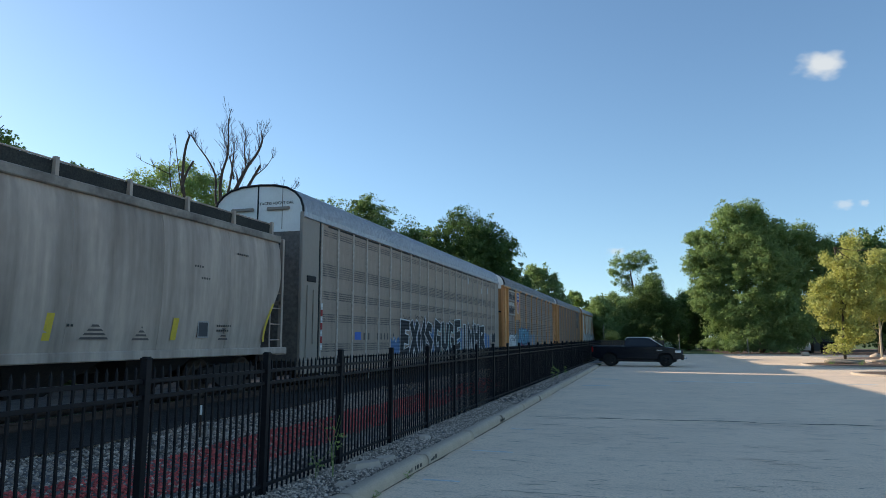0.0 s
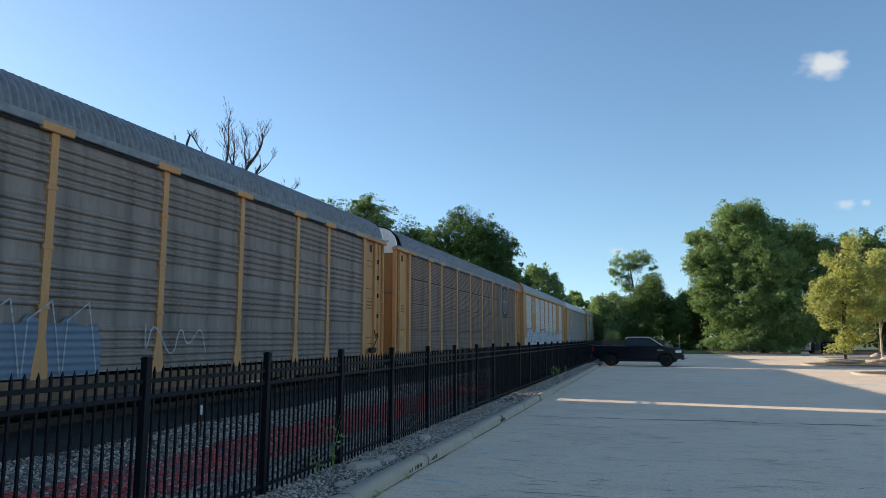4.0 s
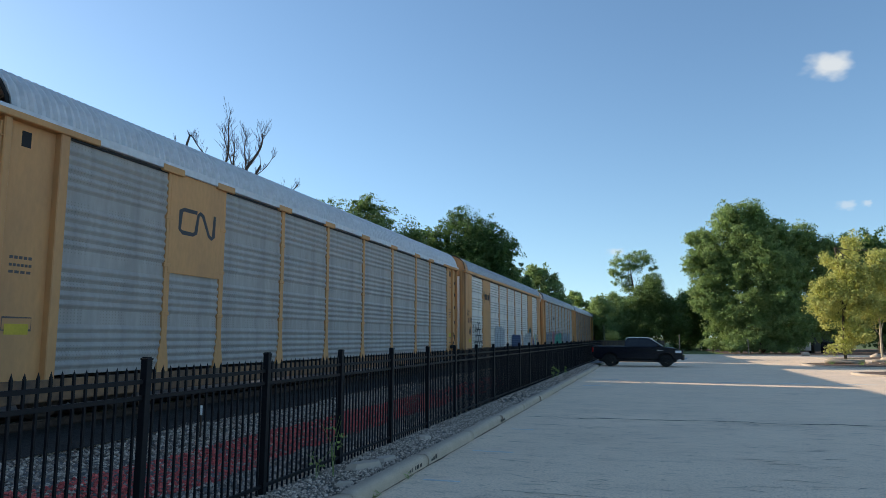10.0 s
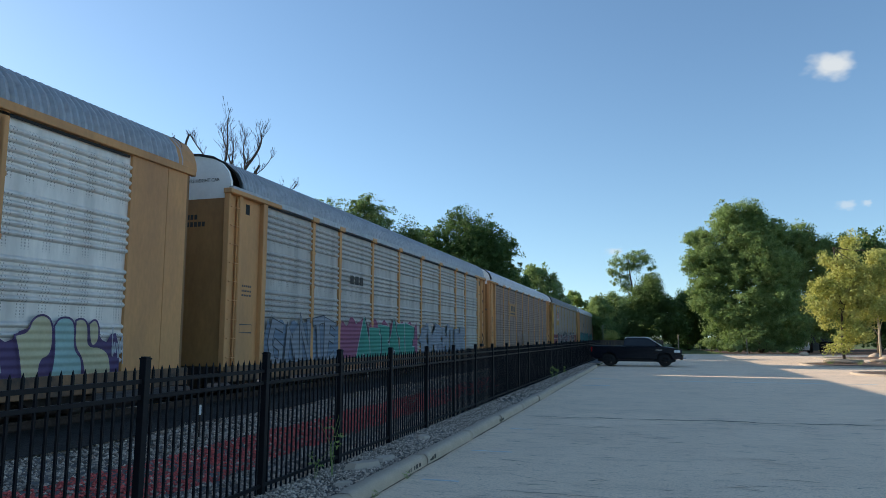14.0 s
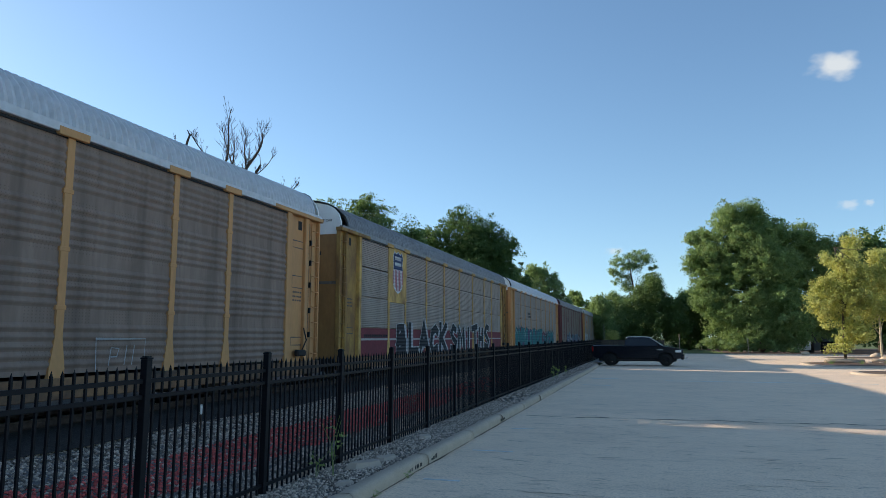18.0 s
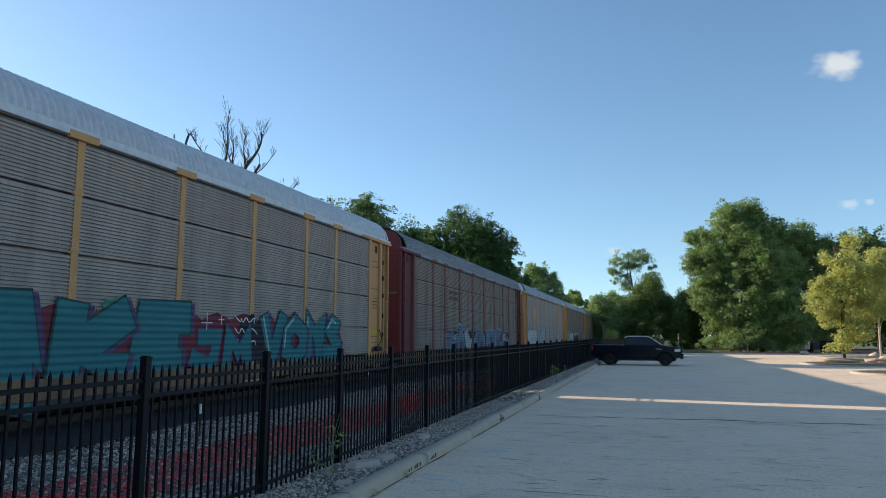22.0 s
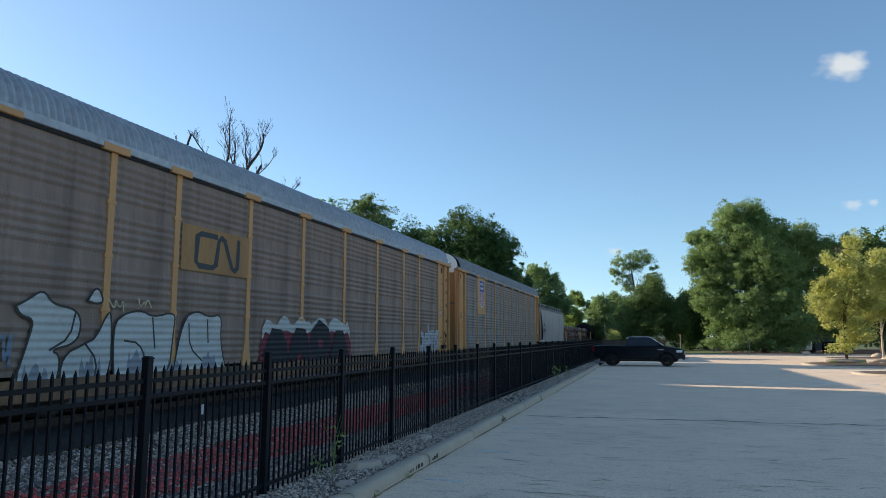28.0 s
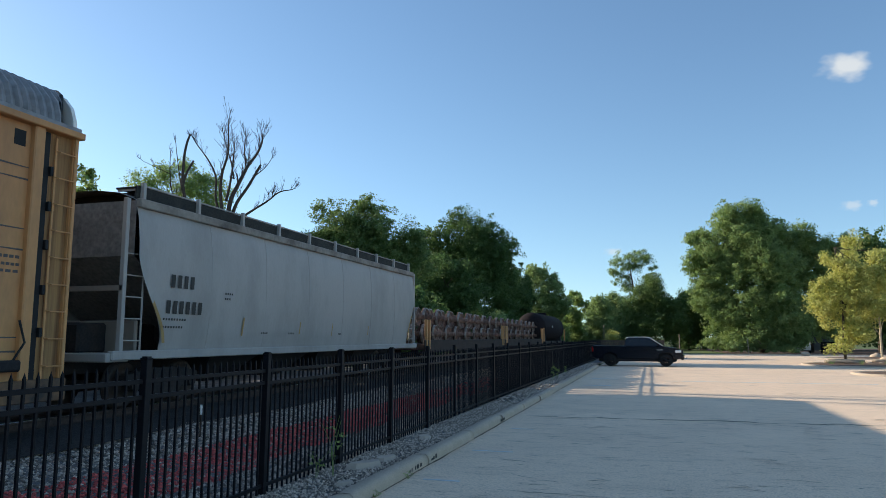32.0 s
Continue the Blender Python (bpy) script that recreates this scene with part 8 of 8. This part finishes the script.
scrawl(c, 134, 25.7, 26.3, 2.3, 2.9, P_WHITE, 2, 0.035, x=PLATE + 0.006)

c = rack(14, "yellow rack wagon with dusky ribbed sheets and a shield", YELLOW, ROOFDARK, GALV_DUSK, "shallow", post_mat=YELLOW_PALE, streaks=True)
train[-1] = (c, train[-1][1] + 0.2)
plate(c, 4.4, 6.3, 2.75, 4.98, YELLOW_PALE)
shield(c, 5.35, 3.95)
scrawl(c, 141, 1.9, 3.6, 1.2, 1.55, P_PALE, 5, 0.025)
scrawl(c, 142, 2.0, 3.4, 1.1, 1.3, P_PALE, 3, 0.02)
scrawl(c, 143, 0.75, 1.35, 1.95, 2.15, P_INK, 3, 0.025, x=PLATE + 0.006)

# ---------------------------------------------------------------- covered hopper wagons
HL = 16.6


def hopper(label, mat, dash, dashes, small, plate_at=None, marks_at=None, chord=None):
    car = thing("hopper_wagon", label, "railway wagon", "wagons of the train")
    h = HL / 2
    # curved side sheets, cut back below at both ends
    prof = [(1.44, 1.12), (1.50, 1.5), (1.545, 2.1), (1.56, 2.7), (1.545, 3.3), (1.50, 3.75), (1.44, 3.98)]
    def end_y(z):
        t = max(0.0, min(1.0, (3.05 - z) / 1.75))
        return h - 0.78 * (3 * t * t - 2 * t * t * t)
    for s in (1, -1):
        g, rows = Geo(), []
        dense = []
        for (xa, za), (xb, zb) in zip(prof, prof[1:]):
            for k in range(4):
                dense.append((xa + (xb - xa) * k / 4, za + (zb - za) * k / 4))
        dense.append(prof[-1])
        for x, z in dense:
            e = end_y(z)
            rows.append([(s * (x + 0.012 * math.sin(j * 1.9 + z)), -e + 2 * e * j / 24, z) for j in range(25)])
        g.sheet(rows)
        part("side_sheet", g, mat, car, smooth=True)
        part("top_chord", Geo().box(s * 1.40, s * 1.53, -h, h, 3.96, 4.14, 0.02), chord or mat, car, "grimy beam along the top of the side")
        part("grating", Geo().prism([(s * 1.27, 4.13), (s * 1.31, 4.13), (s * 1.33, 4.43), (s * 1.29, 4.43)], "y", -h + 0.1, h - 0.1), GRATING, car, "dark open grating beside the hatches")
        part("side_sill", Geo().box(s * 1.36, s * 1.50, -h - 0.5, h + 0.5, 0.98, 1.16, 0.02), mat, car)
        part("running_board", Geo().box(s * 0.72, s * 1.30, -h + 0.2, h - 0.2, 4.40, 4.44, 0.008), DARKSTEEL, car)
        bm = Geo().box(s * 1.32, s * 1.40, -0.04, 0.04, 4.10, 4.50).box(s * 0.74, s * 1.32, -0.02, 0.02, 4.36, 4.40).mesh("board_bracket", mat)
        for k in range(10):
            part("board_bracket", bm, None, car, at=(0, -h + 0.25 + (HL - 0.5) * k / 9, 0))
        part("guard_wire", Geo().tube([(s * 1.33, -h + 0.25, 4.45), (s * 1.33, h - 0.25, 4.45)], 0.018, 5), mat, car)
        for e in (-1, 1):
            edge = [(s * 1.548, e * (end_y(z) - 0.05), z) for z in (1.30, 1.5, 1.7, 1.9, 2.1, 2.3)]
            part("edge_stripe", Geo().sheet([[(x + s * 0.006, y - 0.055, z) for x, y, z in edge], [(x + s * 0.006, y + 0.035, z) for x, y, z in edge]]), dash, car)
    roof = [(1.44, 4.10), (1.0, 4.28), (0.4, 4.36), (-0.4, 4.36), (-1.0, 4.28), (-1.44, 4.10)]
    part("roof", Geo().sheet([[(x, y, z) for x, z in roof] for y in (-h, -h / 2, 0, h / 2, h)]), mat, car)
    # dark box along the hatches, with their shade put into its colour
    part("hatch_trough", Geo().box(-1.16, 1.16, -h + 0.5, h - 0.5, 4.16, 4.40, 0.03), DARKSTEEL, car, "hatch trough along the top, its shade put into the dark colour")
    # slope sheets, end frames and ladders
    for s in (-1, 1):
        g = Geo()
        g.add([(-1.43, s * h, 4.1), (1.43, s * h, 4.1), (1.43, s * h, 3.0), (-1.43, s * h, 3.0), (-1.4, s * (h - 2.6), 1.15), (1.4, s * (h - 2.6), 1.15)], [(0, 1, 2, 3), (3, 2, 5, 4)])
        part("end_sheet", g, ENDGREY, car)
        g = Geo().box(-1.45, 1.45, min(s * h, s * (h + 0.6)), max(s * h, s * (h + 0.6)), 0.95, 1.12, 0.02)
        part("end_platform", g, mat, car)
        for x in (-1.42, 1.42):
            part("end_post", Geo().box(x - 0.05, x + 0.05, s * (h + 0.25) - 0.05, s * (h + 0.25) + 0.05, 1.1, 4.1, 0.01), mat, car)
            g = Geo()
            for k in range(5):
                z = 1.35 + 0.42 * k
                g.tube([(x, s * (h + 0.25), z), (x, s * (h - 0.3), z)], 0.016, 5)
            g.tube([(x, s * (h - 0.3), 1.1), (x, s * (h - 0.3), 3.1)], 0.02, 5)
            part("ladder", g, mat, car)
        part("end_beam", Geo().box(-1.45, 1.45, s * (h + 0.25) - 0.05, s * (h + 0.25) + 0.05, 2.3, 2.4), GREYPAINT, car)
        part("slope_brace", Geo().box(-0.06, 0.06, min(s * (h + 0.2), s * (h + 0.3)), max(s * (h + 0.2), s * (h + 0.3)), 1.1, 2.9, 0.01), GREYPAINT, car)
        part("slope_shroud", Geo().box(-1.2, 1.2, min(s * (h - 0.5), s * (h - 0.4)), max(s * (h - 0.5), s * (h - 0.4)), 1.1, 1.75, 0.02), GREYPAINT, car)
        # dark box standing for the shadow under the slope sheet
        part("slope_shade_box", Geo().box(-0.5, 0.5, min(s * (h - 1.9), s * (h + 0.3)), max(s * (h - 1.9), s * (h + 0.3)), 1.1, 1.7, 0.05), DARKSTEEL, car)
    for y in (-4.2, -1.4, 1.4, 4.2):
        g = Geo()
        g.add([(-1.3, y - 1.25, 1.15), (1.3, y - 1.25, 1.15), (1.3, y + 1.25, 1.15), (-1.3, y + 1.25, 1.15), (-0.5, y - 0.4, 0.35), (0.5, y - 0.4, 0.35), (0.5, y + 0.4, 0.35), (-0.5, y + 0.4, 0.35)],
              [(0, 1, 5, 4), (1, 2, 6, 5), (2, 3, 7, 6), (3, 0, 4, 7), (4, 5, 6, 7)])
        part("discharge_chute", g, DARKSTEEL, car)
    part("centre_sill", Geo().box(-0.25, 0.25, -h - 0.5, h + 0.5, 0.7, 1.0), DARKSTEEL, car)
    bogies(car, (-h + 1.5, h - 1.5))
    couplers(car, -h - 0.6, h + 0.6)
    def skin(z):
        return next(xa + (xb - xa) * (z - za) / (zb - za) for (xa, za), (xb, zb) in zip(prof, prof[1:]) if za <= z <= zb) + 0.016
    for k in range(1, 7):
        y = -h + HL * k / 7
        zs = [1.14, 1.5, 2.1, 2.7, 3.3, 3.75, 3.94]
        part("weld_seam", Geo().sheet([[(skin(z) - 0.024, y - 0.03, z) for z in zs], [(skin(z) - 0.008, y, z) for z in zs], [(skin(z) - 0.024, y + 0.03, z) for z in zs]]), mat, car)
    for y, z, w, hh in dashes:                           # y from the front end
        y -= h
        part("reflector_dash", Geo().add([(skin(z), y, z), (skin(z), y + w, z), (skin(z + hh), y + w + 0.1 * hh, z + hh), (skin(z + hh), y + 0.1 * hh, z + hh)], [(0, 1, 2, 3)]), dash, car, "small reflector dash")
    def writing(name, y, z, n, w, hh, thin):
        """A line of unreadable writing as plain bars."""
        g = Geo()
        for k in range(n):
            a = y - h + k * w
            g.add([(skin(z), a, z), (skin(z), a + thin * w, z), (skin(z + hh), a + thin * w, z + hh), (skin(z + hh), a, z + hh)], [(0, 1, 2, 3)])
        tagged(part(name, g, P_INK, car, "dark stencilled marks"), kind="stuff" if n > 1 else "")
    if marks_at:
        for y, z in [(marks_at + 0.10 + 0.21 * k, 2.44) for k in range(4)] + [(marks_at + 0.21 * k, 1.90) for k in range(6)]:
            writing("wagon_mark", y, z, 1, 0.21, 0.27, 0.62)
    for y, z, n in small:
        writing("small_stencils", y, z, n, 0.085, 0.045, 0.6)
    if plate_at:
        y = plate_at - h
        pl = part("data_plate", Geo().box(1.49, 1.535, y, y + 0.36, 1.42, 1.76, 0.006), P_SLATE, car, "dark data plate in a pale frame")
        part("plate_frame", strokes([[(y, 1.42), (y, 1.76), (y + 0.36, 1.76), (y + 0.36, 1.42), (y, 1.42)]], 0.03, 1.537), P_GREYFRAME, pl)
        for y0, z0, w in ((9.9, 1.38, 0.7), (11.2, 1.36, 0.5), (14.0, 1.36, 0.4)):
            g = Geo()
            for k in range(4):
                yy, zz = y0 - 0.1 - h + 0.08 * k, z0 + 0.075 * k
                g.add([(skin(zz), yy, zz), (skin(zz), yy + w - 0.16 * k, zz), (skin(zz + 0.04), yy + w - 0.16 * k - 0.05, zz + 0.04), (skin(zz + 0.04), yy + 0.03, zz + 0.04)], [(0, 1, 2, 3)])
            tagged(part("worn_stencil", g, P_FADED, car), kind="stuff")
    return car


GRATING = material("weathered_grating", (0.028, 0.029, 0.027), 0.8, 0.2, 0.35, 30, 2.0, 0.2, other=(0.05, 0.048, 0.042))
# darker than the sides: the shade on the hopper ends is put in
ENDGREY = material("hopper_end_grey", (0.22, 0.20, 0.18), 0.7, 0.0, 0.25, 12, 0.9, 0.04, other=(0.14, 0.125, 0.115))
CHORD = material("grimy_chord", (0.30, 0.255, 0.215), 0.7, 0.0, 0.45, 9, 1.2, 0.06, fine_vary=0.12, other=(0.12, 0.095, 0.08))
P_GREYFRAME, P_ORANGE = paint("plate_edge_grey", (0.33, 0.32, 0.31)), paint("faded_orange", (0.46, 0.27, 0.10))
F1 = HL - 16.7
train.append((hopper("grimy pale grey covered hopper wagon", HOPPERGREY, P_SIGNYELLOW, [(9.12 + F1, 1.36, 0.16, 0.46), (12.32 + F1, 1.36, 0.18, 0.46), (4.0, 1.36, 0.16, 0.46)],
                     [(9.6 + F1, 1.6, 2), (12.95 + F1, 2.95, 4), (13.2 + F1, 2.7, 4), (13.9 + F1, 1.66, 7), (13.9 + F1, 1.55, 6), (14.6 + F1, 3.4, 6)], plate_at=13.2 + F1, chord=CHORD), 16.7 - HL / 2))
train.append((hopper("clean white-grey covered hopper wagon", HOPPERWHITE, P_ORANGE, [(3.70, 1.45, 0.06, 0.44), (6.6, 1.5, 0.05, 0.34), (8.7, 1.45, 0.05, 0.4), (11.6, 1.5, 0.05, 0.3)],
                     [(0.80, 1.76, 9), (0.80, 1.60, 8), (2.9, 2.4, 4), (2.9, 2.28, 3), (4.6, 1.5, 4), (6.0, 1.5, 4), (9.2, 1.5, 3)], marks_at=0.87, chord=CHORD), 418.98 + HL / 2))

# ---------------------------------------------------------------- flat wagons loaded with rusty wheel sets
stack = Geo()
for s in (-1, 1):
    stack.lathe([(s * 0.66, 0.0), (s * 0.66, 0.2), (s * 0.69, 0.36), (s * 0.68, 0.46), (s * 0.72, 0.455), (s * 0.82, 0.45), (s * 0.83, 0.37), (s * 0.79, 0.33), (s * 0.81, 0.15), (s * 1.1, 0.09), (s * 1.1, 0.0)], "x", 18)
stack.lathe([(-0.66, 0.09), (0.66, 0.09)], "x", 8)
STACK = stack.mesh("load_wheelset", RUSTWHEEL, True)
TREAD = Geo().lathe([(0.735, 0.459), (0.815, 0.455), (0.834, 0.40)], "x", 18).mesh("tread", TREADSTEEL, True)
for y0 in (29.4, 47.2):
    car = thing("flat_wagon", "flat wagon loaded with stacked rusty wheel sets", "railway wagon", "wagons of the train")
    part("deck", Geo().box(-1.5, 1.5, -8.7, 8.7, 0.85, 1.12, 0.02), RUSTWHEEL, car)
    part("side_sill", Geo().box(1.42, 1.52, -8.7, 8.7, 0.72, 1.30, 0.02), RUSTRAIL, car)
    bogies(car, (-7.0, 7.0))
    couplers(car, -8.7, 8.7)
    for tier, (n, z, off) in enumerate(((17, 1.58, 0.0), (16, 2.36, 0.5))):
        for k in range(n):
            ws = part("load_wheelset", STACK, None, car, at=Matrix.Translation((0.14 * (k % 2) - 0.07 + rng.uniform(-0.05, 0.05), -8.0 + off + k * 1.0, z)) @ pose(0, 0, 0, 37 * k, 0, 0))
            part("tread", TREAD, None, ws)
    for y in (-8.5, -8.1, 8.1, 8.5):
        part("stake", Geo().box(1.44, 1.56, y - 0.06, y + 0.06, 0.9, 2.2, 0.01), YELLOW_PALE, car, "pale yellow load stake")
    train.append((car, y0 + 407.8 + 8.7))
# a dark tank wagon closes the view
car = thing("tank_wagon", "dark brown-black tank wagon with rounded ends", "railway wagon", "wagons of the train")
part("tank", Geo().lathe([(-8.0, 0.0), (-7.97, 0.5), (-7.8, 1.0), (-7.45, 1.32), (-7.0, 1.42), (7.0, 1.42), (7.45, 1.32), (7.8, 1.0), (7.97, 0.5), (8.0, 0.0)], "y", 28, at=(0, 0, 2.4)), TANKBROWN, car, smooth=True)
part("dome", Geo().lathe([(3.6, 0.45), (3.98, 0.45), (4.02, 0.35), (4.02, 0.0)], "z", 18), TANKBROWN, car)
for s in (-1, 1):
    part("saddle", Geo().box(-1.2, 1.2, s * 6.0 - 0.3, s * 6.0 + 0.3, 0.9, 1.6, 0.04), DARKSTEEL, car)
    part("end_post", Geo().box(1.30, 1.40, s * 8.2 - 0.05, s * 8.2 + 0.05, 0.9, 2.3, 0.01), YELLOW_PALE, car, "pale yellow end post")
part("frame", Geo().box(-1.4, 1.4, -8.3, 8.3, 0.8, 1.05, 0.02), DARKSTEEL, car)
part("data_plate", Geo().box(1.47, 1.50, -3.3, -2.7, 2.4, 2.6), P_GREYFRAME, car)
bogies(car, (-6.0, 6.0))
couplers(car, -8.3, 8.3)
train.append((car, 66.5 + 407.8 + 8.2))

# ---------------------------------------------------------------- clouds


def cloud_material(name, thick):
    m = bpy.data.materials.new(name)
    m.use_nodes = True
    nt = m.node_tree
    N, L = nt.nodes, nt.links
    N.clear()
    co, no, ln, mr = N.new("ShaderNodeTexCoord"), N.new("ShaderNodeTexNoise"), N.new("ShaderNodeVectorMath"), N.new("ShaderNodeMapRange")
    no.inputs["Scale"].default_value, no.inputs["Detail"].default_value, no.inputs["Roughness"].default_value = 1.0, 3, 0.45
    at = N.new("ShaderNodeMapping")
    at.inputs["Location"].default_value = (4.3, 0, 2.1)
    L.new(co.outputs["Object"], at.inputs[0])
    L.new(at.outputs[0], no.inputs["Vector"])
    ln.operation = "LENGTH"
    L.new(co.outputs["Object"], ln.inputs[0])
    sub = N.new("ShaderNodeMath")
    sub.operation = "MULTIPLY_ADD"
    sub.inputs[1].default_value = -0.62
    L.new(ln.outputs["Value"], sub.inputs[0])
    L.new(no.outputs[0], sub.inputs[2])
    mr.inputs["From Min"].default_value, mr.inputs["From Max"].default_value, mr.inputs["To Max"].default_value = 0.0, 0.42, thick
    mr.interpolation_type = "SMOOTHSTEP"
    L.new(sub.outputs[0], mr.inputs[0])
    # the sheet glows: sunlit white is put in as emission
    em, tr, ms, out = N.new("ShaderNodeEmission"), N.new("ShaderNodeBsdfTransparent"), N.new("ShaderNodeMixShader"), N.new("ShaderNodeOutputMaterial")
    em.inputs[0].default_value, em.inputs[1].default_value = (0.74, 0.84, 1.0, 1), 0.62
    L.new(mr.outputs[0], ms.inputs[0])
    L.new(tr.outputs[0], ms.inputs[1])
    L.new(em.outputs[0], ms.inputs[2])
    L.new(ms.outputs[0], out.inputs[0])
    return m


VAPOUR, WISP = cloud_material("cloud_vapour", 0.78), cloud_material("cloud_wisp", 0.4)
clouds = []


def cloud(az, el, az2, el2, w, h, tilt=0):
    """A small cloud far off, a flat glowing sheet; bearings in degrees, clockwise from the track."""
    g = Geo().sheet([[(x, 0, z) for x in (-1, -0.5, 0, 0.5, 1)] for z in (-1, 0, 1)])
    ob = part("cloud", g, VAPOUR if w > 60 else WISP)
    tagged(ob, "small white fair-weather cloud in the blue sky", "cloud", group="clouds")
    ob.scale = (w, 1, h)
    rows = []
    for t, a, e in ((0.0, az, el), (32.0, az2, el2)):
        d = Vector((math.sin(radians(a)) * math.cos(radians(e)), math.cos(radians(a)) * math.cos(radians(e)), math.sin(radians(e))))
        rows.append((t, Matrix.Translation(EYE + d * 2600) @ d.to_track_quat("Y", "Z").to_matrix().to_4x4() @ pose(0, 0, 0, 0, tilt, 0)))
    clouds.append((ob, rows))


cloud(13.16, 19.42, 14.7, 19.02, 96, 62, 6)
cloud(13.91, 9.43, 14.4, 9.31, 42, 24)
cloud(15.17, 9.43, 15.68, 9.38, 22, 16)
cloud(-2.37, 6.83, -2.59, 6.79, 46, 20)


# ---------------------------------------------------------------- everything that moves


def rolled(t):
    """How far the train has rolled by t seconds, in metres: it gathers speed slowly."""
    return 12.372 * t + 0.0115778 * t * t


def motions():
    for wagon, y0 in train:
        walk(wagon, [(t, pose(TRACK_X, y0 - rolled(t), RAIL_Z)) for t in range(0, 33, 2)])
    for ob, rows in clouds:
        walk(ob, rows)
    # wheel sets: the two axles of a bogie are keyed once, the rest share those keys
    first = {}
    for w, k in spin_parts:
        if k not in first:
            first[k] = w
            walk(w, [(f / FPS, Matrix.Translation((0, -0.9 + 1.8 * k, 0.46)) @ Matrix.Rotation(rolled(f / FPS) / 0.46, 4, "X")) for f in range(0, 32 * FPS + 1)])
        else:
            w.rotation_mode = "QUATERNION"
            keys = w.animation_data_create()
            keys.action = first[k].animation_data.action
            keys.action_slot = first[k].animation_data.action_slot


motions()
